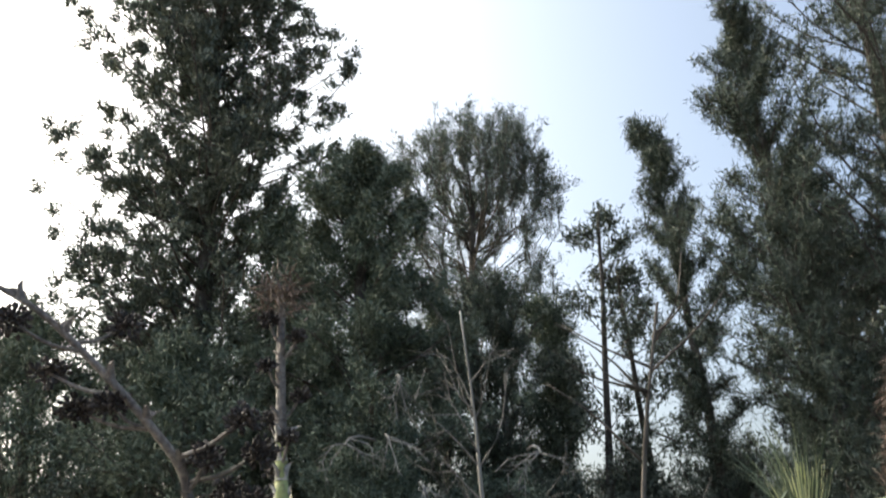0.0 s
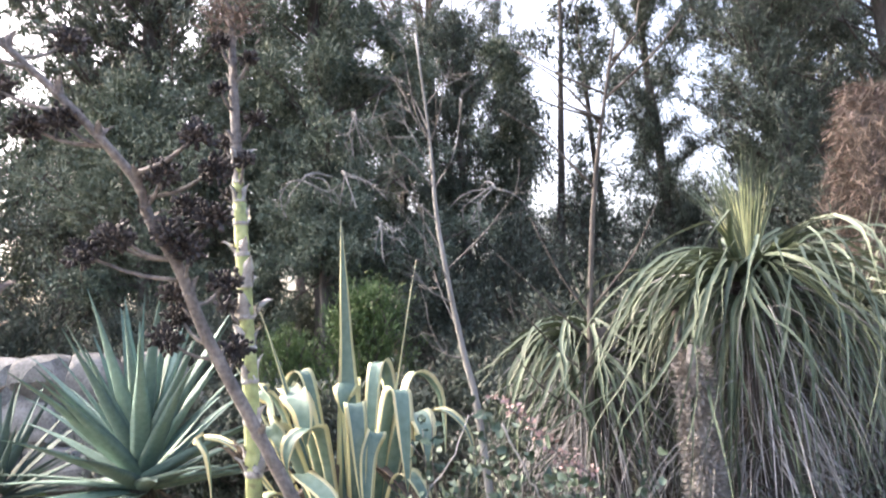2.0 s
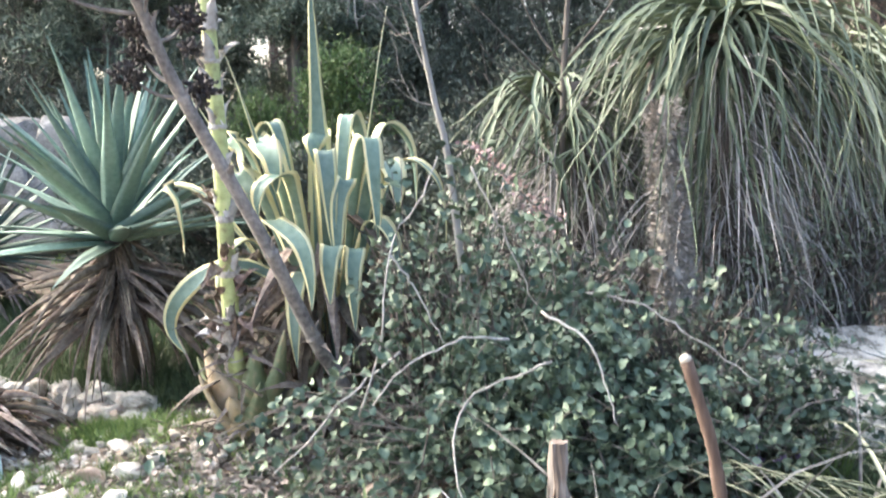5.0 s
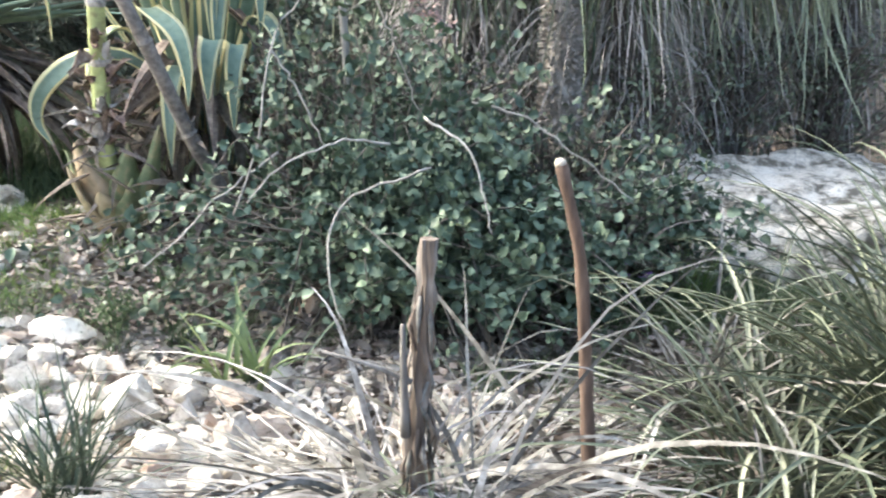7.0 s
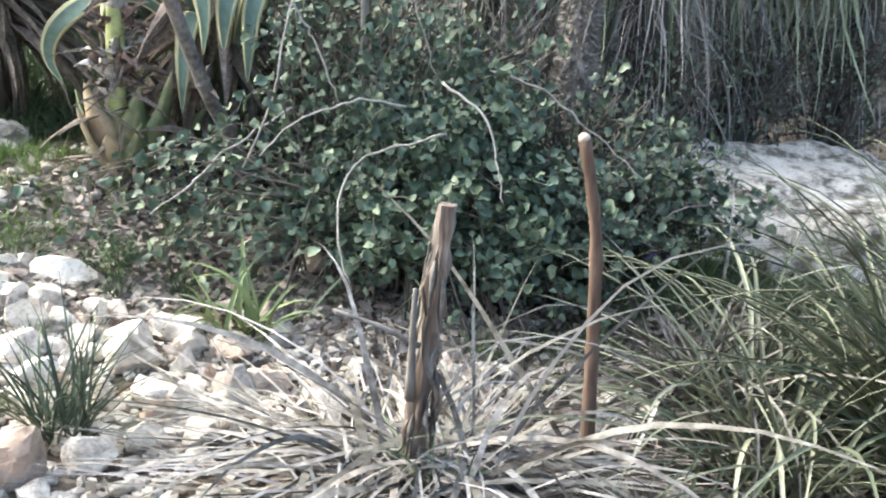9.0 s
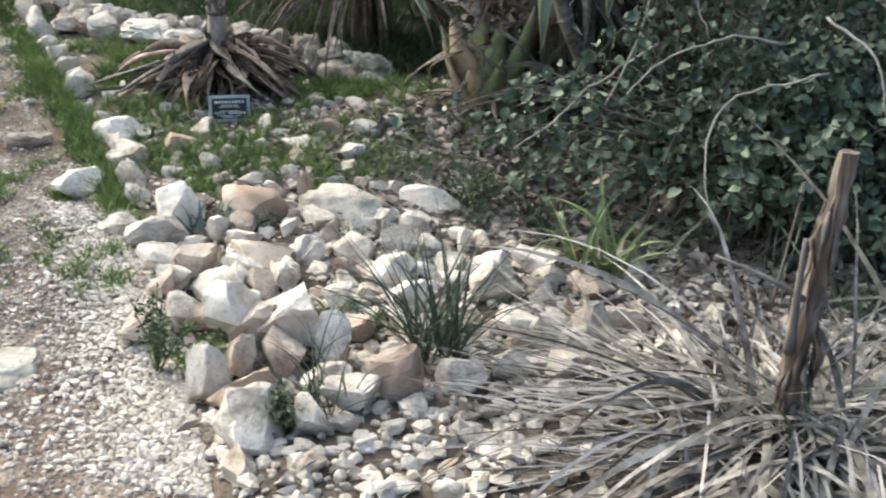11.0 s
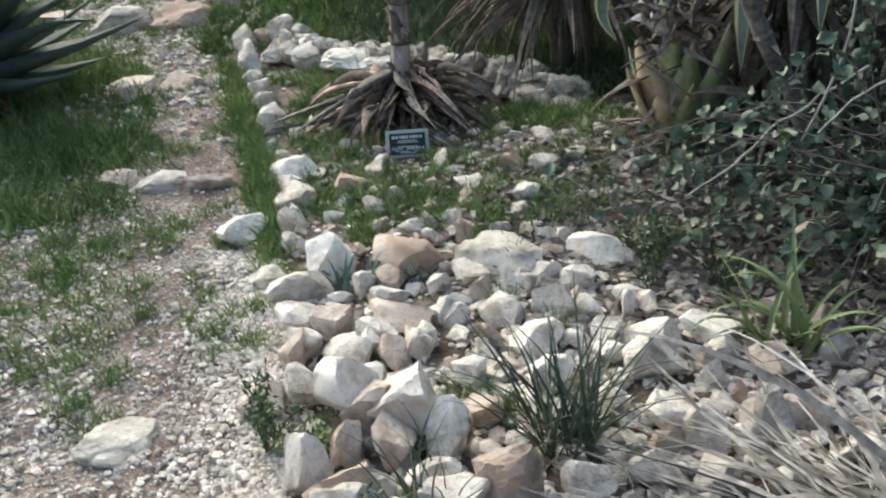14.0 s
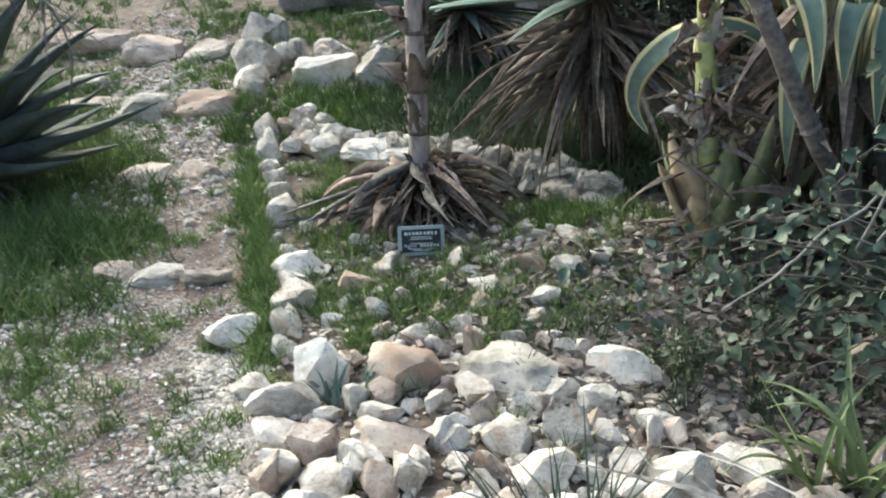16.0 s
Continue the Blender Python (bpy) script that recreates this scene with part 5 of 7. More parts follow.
BR = [  # bare arching branches, seen over the foliage
    [(0.32, 2.55, 0.82), (0.2, 2.54, 0.78), (0.07, 2.52, 0.72), (0.03, 2.4, 0.63), (0.05, 2.3, 0.52), (0.09, 2.26, 0.43)],
    [(-0.28, 2.75, 0.62), (-0.2, 2.75, 0.86), (-0.16, 2.8, 1.14), (-0.05, 2.8, 1.3), (0.0, 2.85, 1.42)],
    [(0.3, 2.65, 0.95), (0.42, 2.55, 0.88), (0.46, 2.5, 0.78), (0.49, 2.42, 0.66)],
    [(0.45, 2.9, 0.96), (0.62, 2.85, 0.93), (0.78, 2.78, 0.82), (0.95, 2.7, 0.70)],
    [(-0.15, 2.85, 0.8), (-0.32, 2.72, 0.68), (-0.42, 2.62, 0.58), (-0.52, 2.57, 0.5)],
    [(-0.16, 2.8, 1.12), (-0.08, 2.78, 1.0), (0.0, 2.72, 0.85)],
    [(0.2, 2.7, 0.86), (0.05, 2.62, 0.88), (-0.1, 2.55, 0.82), (-0.2, 2.5, 0.72)],
    [(0.1, 3.0, 1.38), (0.2, 2.98, 1.15), (0.3, 2.95, 0.9)],
]
for i, pts in enumerate(BR):
    q = smooth_line(np.array(pts) - bo, 18)
    q[1:-1] += rng.normal(size=(16, 3)) * 0.003
    put("bare_branch", tube_mesh("bare_branch", q, np.linspace(0.0042, 0.002, 18), 6, 0.08, i), M_BLEACH, bush, label="bleached bare branch")
pk = thing("pink_flower_spray", (0.14, 3.2, 1.36), "spray of small faded pink flowers on a thin stem", "flower")
rng = np.random.default_rng(82)
pl = smooth_line([(-0.06, 0, 0.1), (0.05, 0, 0.0), (0.16, 0, -0.12), (0.27, 0, -0.22), (0.3, 0.05, -0.5), (0.25, 0.1, -1.1)], 24)
put("stem", tube_mesh("stem", pl, np.linspace(0.003, 0.005, 24), 5), M_BARKP, pk)
n_ = 120
i_ = rng.integers(0, 14, n_)
v, f = leaflets(pl[i_] + rng.normal(size=(n_, 3)) * 0.016, rng.normal(size=(n_, 3)), 0.026, 0.016, 83)
put("blossom", mesh_np("blossom", v, f), M_PINK, pk, kind="stuff")
pf = thing("purple_flower", at(1.12, 2.95), "small purple wild flowers on thin stems", "flower")
rng = np.random.default_rng(84)
for i in range(5):
    e = np.array([rng.normal() * 0.07, rng.normal() * 0.05, rng.uniform(0.12, 0.22)])
    put("stem", tube_mesh("stem", [(e[0] * 0.3, 0, -0.02), e * 0.6, e], [0.002, 0.002, 0.002], 4), M_PALM, pf)
    v, f = leaflets(e + rng.normal(size=(16, 3)) * 0.008, rng.normal(size=(16, 3)), 0.02, 0.014, i)
    put("blossom", mesh_np("blossom", v, f), M_PURPLE, pf)

# ---------------------------------------------------------------- stump with the fallen skirt of dry leaves, stick
st = thing("tree_stump", at(0.27, 1.63), "split weathered grass-tree stump with frayed bark", "stump")
v, f, caps_ = tube(smooth_line([(0.0, 0.02, -0.1), (-0.01, 0, 0.25), (0.0, 0, 0.5), (0.01, 0, 0.715)], 16), np.linspace(0.026, 0.017, 16), 18, 0.2, 5)
me = bpy.data.meshes.new("stump_body")
me.from_pydata(v.tolist(), [], f.tolist() + caps_.tolist())
put("body", me, M_STUMP, st)
rng = np.random.default_rng(90)
for i in range(34):
    az = rng.uniform(0, 2 * np.pi)
    z = rng.uniform(0.12, 0.68)
    r = 0.024 - 0.009 * z / 0.6
    q = np.array([r * math.cos(az), r * math.sin(az), z])
    e = q + [0.013 * math.cos(az), 0.013 * math.sin(az), -rng.uniform(0.05, 0.16)]
    put("bark_strip", tube_mesh("bark_strip", [q, (q + e) / 2 + rng.normal(size=3) * 0.01, e], [0.003, 0.006, 0.002], 5, 0.1, i), M_DRYPALE if i % 2 else M_STUMP, st)
put("snag", tube_mesh("snag", smooth_line([(-0.02, -0.03, 0.42), (-0.1, -0.04, 0.46), (-0.2, -0.04, 0.49)], 6), np.linspace(0.007, 0.003, 6), 5), M_BARKP, st)
put("snag", tube_mesh("snag", smooth_line([(-0.03, -0.03, 0.3), (-0.035, -0.04, 0.42), (-0.04, -0.045, 0.55)], 6), np.linspace(0.012, 0.005, 6), 5), M_BARKP, st)

dp = thing("collapsed_grass_tree", at(0.3, 1.62), "collapsed skirt of pale dry strap leaves round the stump", "plant")
dgz = float(rise(0.3, 1.62))
rng = np.random.default_rng(91)


def dry_leaf(i, n):
    az = rng.uniform(0, 2 * np.pi)
    d = np.array([math.cos(az), math.sin(az) * 0.8 - 0.1, rng.uniform(-0.2, 0.5)])
    d = d + rng.normal(size=3) * [0.75, 0.7, 0.2]
    b = np.array([0.05 * math.cos(az) + rng.normal() * 0.1, 0.05 * math.sin(az) + rng.normal() * 0.08, rng.uniform(0.03, 0.17)])
    return b, d


def local_floor(x, y):
    return rise(x + 0.3, y + 1.62) - dgz + 0.02 + 0.05 * np.abs(np.sin(37 * x + 23 * y))


for i in range(230):
    b, d = dry_leaf(i, 1)
    v, f, uv = ribbons(b[None], d[None], rng.uniform(0.45, 1.0), rng.uniform(0.008, 0.020), rng.uniform(0.5, 2.2), 9, 500 + i, floor=local_floor, twist=0.5)
    put("dry_leaf", mesh_np("dry_leaf", v, f, uv, True), M_DRYPALE, dp)
bb = [dry_leaf(i, 1) for i in range(220)]
v, f, uv = ribbons([b for b, _ in bb], [d for _, d in bb], rng.uniform(0.4, 0.95, 220), rng.uniform(0.004, 0.010, 220), rng.uniform(1.5, 3.0, 220), 8, 92, floor=local_floor, twist=0.6)
put("dry_litter", mesh_np("dry_litter", v, f, uv, True), M_DRYSTUFF, dp, kind="stuff")
for i in range(14):
    v, f, uv = ribbons([[rng.normal() * 0.03, -0.06, 0.1]], [[rng.normal() * 0.5, rng.normal() * 0.4, 1.0]], rng.uniform(0.12, 0.3), 0.008, 1.2, 6, 950 + i)
    put("green_shoot", mesh_np("green_shoot", v, f, uv, True), M_PALM, dp)

stick = thing("wooden_stick", at(0.66, 1.72), "upright brown stick with a pale cut tip", "stick")
sl = smooth_line([(0.02, 0, -0.12), (-0.02, 0, 0.3), (-0.035, 0, 0.45), (-0.06, -0.01, 0.65), (-0.115, -0.03, 0.85)], 20)
put("shaft", tube_mesh("shaft", sl, np.linspace(0.0165, 0.0125, 20) * (1 + 0.08 * np.sin(np.arange(20) * 2.1)), 10, 0.04, 6), M_WOODB, stick)
put("cut_tip", tube_mesh("cut_tip", [sl[-1] - [0, 0, 0.004], sl[-1] + [-0.002, 0, 0.006], sl[-1] + [-0.003, 0, 0.012]], [0.0125, 0.012, 0.006], 10), M_CUT, stick, label="pale cut wood")

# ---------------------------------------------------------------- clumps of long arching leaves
# dark green sedge, with the clumps' shaded interior put into the colour too
M_SEDGED = mat("dark_shaded_sedge_leaf", [(0.03, 0.044, 0.02), (0.075, 0.092, 0.045)], 3, 40, 0.45, 0.1, 0.002, 0.4)
M_TUFTD = mat("dark_tuft_leaf", [(0.05, 0.075, 0.04), (0.115, 0.15, 0.085)], 3, 40, 0.5, 0.1, 0.002, 0.4)
M_WEED = mat("weed_leaf", [(0.08, 0.108, 0.062), (0.155, 0.188, 0.122)], 6, 50, 0.6, 0, 0, 0.45, True)
M_TUFT = mat("bright_tuft_leaf", [(0.15, 0.21, 0.05), (0.27, 0.34, 0.11)], 3, 40, 0.5, 0.1, 0.002, 0.25)
M_SEDGEP = mat("pale_sedge_leaf", [(0.16, 0.18, 0.10), (0.32, 0.33, 0.23)], 3, 40, 0.5, 0.1, 0.002, 0.3)


def clump(x, y, count, length, width, seed, material, label, elev=(35, 88), droop=(60, 150), cat="grass clump", group=""):
    th = thing("arching_grass_clump", at(x, y), label, cat, group)
    rng = np.random.default_rng(seed)
    lv = [strap("strap_leaf", length, width, rng.uniform(*elev), rng.uniform(*droop), seed + i) for i in range(12)]
    for i in range(count):
        s = rng.uniform(0.6, 1.15)
        az = rng.uniform(0, 360)
        put("leaf", lv[i % 12], material, th, pose(0.05 * math.cos(az), 0.05 * math.sin(az), -0.01, rng.normal() * 7, rng.normal() * 7, az) @ Matrix.Diagonal((s, s, s, 1)))
    return th


clump(1.5, 2.0, 80, 0.95, 0.015, 110, M_SEDGE, "large clump of long arching grey-green strap leaves", (45, 88), (50, 150))
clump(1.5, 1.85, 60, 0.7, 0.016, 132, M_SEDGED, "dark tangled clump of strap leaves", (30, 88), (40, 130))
clump(1.3, 2.3, 36, 0.7, 0.012, 133, M_SEDGE, "thin tangled grey-green leaves", (30, 85), (50, 140))
clump(1.05, 2.25, 50, 0.8, 0.014, 111, M_DRYPALE, "clump of long pale dry arching leaves", (20, 70), (70, 140))
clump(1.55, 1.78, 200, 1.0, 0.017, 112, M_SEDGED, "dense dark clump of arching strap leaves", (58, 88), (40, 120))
clump(1.85, 2.35, 66, 1.05, 0.017, 134, M_SEDGE, "tall clump of long grey-green arching leaves", (55, 88), (50, 140))
clump(1.2, 2.05, 34, 0.9, 0.015, 135, M_SEDGEP, "pale arching blades over the dry litter", (15, 60), (50, 120))
clump(1.75, 1.95, 46, 1.15, 0.019, 136, M_SEDGEP, "long pale arching blades beside the path bed", (55, 82), (105, 170))
# two low clumps whose dark colour fills the shaded gaps between blades
clump(1.05, 1.85, 60, 0.6, 0.012, 137, M_SEDGED, "low shade-dark tangle of strap leaves over the litter", (10, 60), (40, 110))
clump(1.35, 2.2, 60, 0.55, 0.012, 138, M_SEDGED, "shade-dark matted strap leaves at the foot of the clump", (8, 50), (30, 90))
clump(-0.213, 2.42, 24, 0.33, 0.022, 113, M_TUFT, "small bright green tuft with upright blades", (55, 82), (25, 110))
clump(-0.545, 1.85, 85, 0.36, 0.0085, 114, M_TUFTD, "dark green grassy tuft among the stones", (35, 85), (20, 80))
clump(-0.72, 1.55, 34, 0.26, 0.006, 115, M_SEDGE, "thin grassy tuft among the stones", (50, 85), (20, 70))
clump(1.15, 1.75, 35, 0.85, 0.013, 119, M_SEDGE, "sprawling clump of thin arching leaves", (25, 70), (60, 140))
clump(0.95, 3.05, 50, 0.6, 0.009, 131, M_SEDGE, "clump of arching blades at the foot of the grass tree", (20, 60), (50, 120))
clump(0.2, 2.95, 60, 0.7, 0.012, 116, M_PALM, "clump of arching grey-green blades in the bush", (30, 75), (60, 130))
clump(1.25, 3.0, 50, 0.3, 0.006, 117, M_GRASS, "upright green grass tuft beside the boulder", (60, 88), (10, 60))
clump(-1.42, 2.33, 12, 0.12, 0.014, 118, M_YUCCA, "small blue-green seedling rosette between stones", (45, 80), (10, 50))

# ---------------------------------------------------------------- small herbs
def herb(x, y, h, w, seed, material, label):
    th = thing("small_herb", at(x, y), label, "herb", "herbs between the stones")
    rng = np.random.default_rng(seed)
    stems, P, W = [], [], []
    for i in range(16):
        e = np.array([rng.normal() * w, rng.normal() * w, h * rng.uniform(0.5, 1.1)])
        stems.append(tube(smooth_line([(0, 0, -0.01), e * [0.5, 0.5, 0.6], e], 5), np.linspace(0.002, 0.001, 5), 3)[:2])
        for k in range(26):
            t = rng.uniform(0.25, 1)
            P.append(e * [t, t, t ** 0.8] + rng.normal(size=3) * 0.008)
            W.append(rng.normal(size=3) + [0, 0, 0.4])
    v, f = joined(stems)
    put("stem", mesh_np("stem", v, f), material, th, kind="stuff")
    v, f = leaflets(np.array(P), np.array(W), 0.02, 0.008, seed)
    put("foliage", mesh_np("foliage", v, f), material, th, kind="stuff")


herb(-1.19, 1.62, 0.20, 0.06, 120, M_HEATH, "small dark green herb growing beside the stones")
herb(-1.06, 1.62, 0.1, 0.04, 121, M_GRASS, "low green herb at the foot of the stones")
herb(-0.66, 2.75, 0.2, 0.07, 122, M_HEATH, "feathery dark green herb beside a white rock")
herb(-0.78, 1.47, 0.10, 0.025, 123, M_HEATH, "thin dark herb between pale stones")
herb(-0.55, 3.0, 0.18, 0.08, 124, M_HEATH, "feathery dark green herb under the bush")

for i, (x, y, hh, w) in enumerate([(1.25, 3.75, 0.6, 0.3), (1.65, 4.1, 0.65, 0.35), (2.15, 4.2, 0.6, 0.4), (0.85, 3.4, 0.35, 0.25), (2.9, 4.2, 0.5, 0.4), (1.05, 3.1, 0.22, 0.2), (0.45, 3.5, 0.6, 0.3), (-0.1, 3.7, 0.6, 0.3), (0.15, 3.95, 0.6, 0.3), (-0.2, 4.15, 0.5, 0.35)]):
    tree("leafy_weed", at(x, y), hh, 0.008, 0.03, egg(w), "spray", M_WEED,
         "tangled grey-green leafy weed at the foot of the grass trees", 280 + i, 36, 6, 7, (0.03, 0.017), spray=0.12, up=0.6, one=True, cat="weed", group="weeds under the grass trees")

# ---------------------------------------------------------------- plant label
sg = thing("plant_label", at(-1.79, 3.25, -0.045), "small dark plant label with white print, pale blue frame", "sign")
SM = pose(0, 0, 0, -12, 0, 32)


def plate(name, w, h, d, y, z, material, parent, x=0.0, m=SM):
    bm = bmesh.new()
    bmesh.ops.create_cube(bm, size=1.0, matrix=Matrix.Translation((x, y, z)) @ Matrix.Diagonal((w, d, h, 1)))
    bmesh.ops.bevel(bm, geom=bm.edges[:], offset=min(w, h, d) * 0.2, segments=1, affect="EDGES")
    me = bpy.data.meshes.new(name)
    bm.to_mesh(me)
    bm.free()
    return put(name, me, material, parent, m)


plate("frame", 0.162, 0.104, 0.006, 0, 0.10, M_SIGN, sg)
face = plate("face", 0.136, 0.080, 0.004, -0.005, 0.10, M_SIGND, sg)
for w, h, z, x in ((0.115, 0.013, 0.126, 0.0), (0.07, 0.003, 0.113, 0), (0.08, 0.003, 0.106, 0), (0.076, 0.003, 0.0905, 0), (0.085, 0.003, 0.072, 0), (0.06, 0.003, 0.066, 0)):
    if h < 0.01:
        plate("print_bar", w, h, 0.001, -0.0078, z, M_SIGNW, face, x, Matrix())
for k in range(9):
    plate("print_bar", 0.0075 + 0.004 * (k % 3 == 0), 0.011, 0.001, -0.0078, 0.126, M_SIGNW, face, -0.052 + k * 0.0130, Matrix())
txt = bpy.data.curves.new("print_text", "FONT")
txt.body, txt.size, txt.extrude = "Agave", 0.019, 0.0004
tx = new("print_text", txt)
txt.materials.append(M_SIGNW)
tx.parent = face
tx.matrix_basis = pose(-0.062, -0.0078, 0.078, 90, 0, 0)
for k in range(6):
    plate("print_bar", 0.0085, 0.009, 0.001, -0.0078, 0.083, M_SIGNW, face, 0.0 + k * 0.0115, Matrix())
put("stake", tube_mesh("stake", [(0, 0.006, -0.08), (0, 0.006, 0.03), (0, 0.006, 0.12)], [0.005, 0.005, 0.005], 8), M_METAL, sg, SM)

# ---------------------------------------------------------------- boulders, stones
ROCKS = [rock_mesh("stone", 900 + i, 3, 14, 0.07, 0.03, 0.40, 0.82, 22, 0.9) for i in range(16)]
SMALL = [rock_mesh("stone", 920 + i, 2, 10, 0.08, 0.0, 0.40, 0.82, 20, 0.9) for i in range(14)]
BIG = [rock_mesh("rock", 950 + i, 4, 10, 0.07, 0.07, 0.55, 0.9, 32, 0.72) for i in range(6)]
BLOCK = [rock_mesh("rock", 940 + i, 4, 9, 0.045, 0.04, 0.42, 0.8, 24, 0.75) for i in range(4)]
PITTED = [rock_mesh("pitted_rock", 980 + i, 4, 9, 0.09, 0.16, 0.42, 0.85, 40) for i in range(6)]


def boulder(x, y, z, size, rz, me, material, label, group="", rx=0, ry=0):
    me = me.copy()
    me.transform(Matrix.Diagonal((*size, 1)))
    th = new("boulder", me)
    if not me.materials:
        me.materials.append(material)
    th.material_slots[0].link = "OBJECT"
    th.material_slots[0].material = material
    th.matrix_basis = pose(x, y, z, rx, ry, rz)
    return tagged(th, label, "rock", group)


boulder(1.88, 3.58, 0.38, (1.85, 0.95, 0.66), 4, rock_mesh("rock", 971, 5, 9, 0.07, 0.09, 0.6, 0.9, 40, 0.68), M_BOULDER, "large pitted pale limestone boulder with lichen beside the path bed", ry=-6)
boulder(1.42, 3.42, 0.30, (0.52, 0.42, 0.32), 30, rock_mesh("rock", 972, 4, 14, 0.06, 0.14, 0.4, 0.8, 40), M_GREYB, "grey pitted limestone boulder under the grass tree")
boulder(2.95, 4.0, 0.62, (0.9, 0.7, 0.7), 50, rock_mesh("rock", 973, 4, 14, 0.06, 0.08, 0.4, 0.8, 40), M_GREYB, "tall grey limestone boulder")


def lay(parent, name, me, x, y, w, h, seed, material, lift=0.0, sink=0.22, turn=None):
    rng = np.random.default_rng(seed)
    d = w * rng.uniform(0.65, 0.95)
    o = parent.location
    z = float(rise(x, y)) + h * (0.5 - sink) + lift
    ob = put(name, me, material, parent, pose(x - o[0], y - o[1], z - o[2], rng.normal() * 7, rng.normal() * 7, (rng.uniform(0, 360) if turn is None else turn + rng.normal() * 8)) @ Matrix.Diagonal((w, d, h, 1)))
    ob.material_slots[0].link = "OBJECT"
    ob.material_slots[0].material = material
    return ob


def stones(name, rows, label, cat, seed, mats, group="", turn=None, sink=0.22, lift=0.0, grow=1.1, tall=1.15, big=False, pitted=False):
    x0, y0 = rows[0][0], rows[0][1]
    th = thing(name, at(x0, y0), label, cat, group)
    rng = np.random.default_rng(seed)
    for i, (x, y, w, h) in enumerate(rows):
        src = PITTED if pitted else BIG if (big or w > 0.2) else ROCKS
        lay(th, "stone", src[(i * 5 + seed) % len(src)], x, y, w * grow, h * tall + 0.02, seed * 100 + i, mats[int(rng.integers(len(mats)))], lift, sink, turn)
    return th


# heap of broken stone at the corner of the bed
PILE = [(-1.2, 1.8, 0.11, 0.09), (-1.16, 1.93, 0.11, 0.09), (-0.98, 1.65, 0.10, 0.10), (-0.88, 1.69, 0.13, 0.09), (-0.78, 1.75, 0.10, 0.13), (-1.01, 1.54, 0.09, 0.12), (-0.92, 1.53, 0.14, 0.09),
        (-1.35, 1.95, 0.09, 0.07), (-1.16, 2.05, 0.11, 0.06), (-1.05, 2.08, 0.09, 0.06), (-1.29, 1.74, 0.12, 0.05), (-0.83, 1.56, 0.06, 0.05), (-0.75, 1.63, 0.11, 0.06), (-0.59, 1.66, 0.13, 0.11), (-0.67, 1.58, 0.12, 0.06),
        (-0.84, 1.41, 0.17, 0.10), (-0.72, 1.47, 0.10, 0.07), (-1.0, 1.76, 0.13, 0.14), (-0.9, 1.8, 0.14, 0.13), (-1.07, 1.85, 0.12, 0.10)]
stones("stone_pile", PILE, "heaped pale broken limestone at the corner of the bed", "stones", 1, [M_WHITE, M_WHITE, M_TAN], sink=0.12)
boulder(-0.90, 1.775, 0.262, (0.185, 0.16, 0.155), 20, BLOCK[0], M_WHITEB, "pale angular limestone block on top of the stone pile", "blocks on the pile", 172)
boulder(-1.045, 1.765, 0.258, (0.14, 0.135, 0.145), 70, BLOCK[1], M_WHITEB, "pale rounded limestone block on top of the stone pile", "blocks on the pile")
NEAR = [(-1.52, 2.21, 0.17, 0.08), (-1.43, 2.07, 0.14, 0.08), (-1.34, 1.98, 0.09, 0.08), (-1.31, 2.07, 0.10, 0.09), (-1.16, 2.07, 0.12, 0.06), (-1.06, 2.12, 0.09, 0.06), (-1.22, 1.98, 0.12, 0.08), (-1.10, 2.02, 0.12, 0.06), (-1.24, 2.19, 0.10, 0.05)]
stones("stone_pile", NEAR, "row of pale broken limestone along the path's edge", "stones", 8, [M_WHITE, M_WHITE, M_WHITE, M_TAN])
boulder(-1.17, 2.16, 0.215, (0.20, 0.13, 0.075), 8, BLOCK[3], M_TANB, "flat tan slab of limestone among the pale stones", "larger rocks of the bed")
FRONT = [(-1.17, 2.45, 0.06, 0.04), (-1.09, 2.43, 0.10, 0.05), (-0.92, 2.54, 0.10, 0.05), (-0.82, 2.57, 0.11, 0.05), (-1.36, 2.30, 0.09, 0.07), (-1.30, 2.36, 0.11, 0.06), (-1.15, 2.36, 0.07, 0.05), (-1.27, 2.28, 0.11, 0.05),
         (-0.94, 2.45, 0.10, 0.06), (-0.81, 2.39, 0.13, 0.09), (-1.03, 2.37, 0.07, 0.05), (-0.63, 2.46, 0.06, 0.07), (-0.59, 2.47, 0.07, 0.07), (-0.92, 2.30, 0.13, 0.06), (-0.91, 2.19, 0.08, 0.05), (-0.78, 2.20, 0.13, 0.06),
         (-0.53, 2.34, 0.14, 0.07), (-0.40, 2.43, 0.13, 0.06), (-1.04, 2.24, 0.07, 0.05), (-0.72, 2.41, 0.08, 0.05), (-0.88, 2.12, 0.07, 0.04)]
bed = stones("stone_bed", FRONT, "bed of loose pale broken limestone", "stones", 2, [M_WHITE, M_WHITE, M_WHITE, M_TAN])
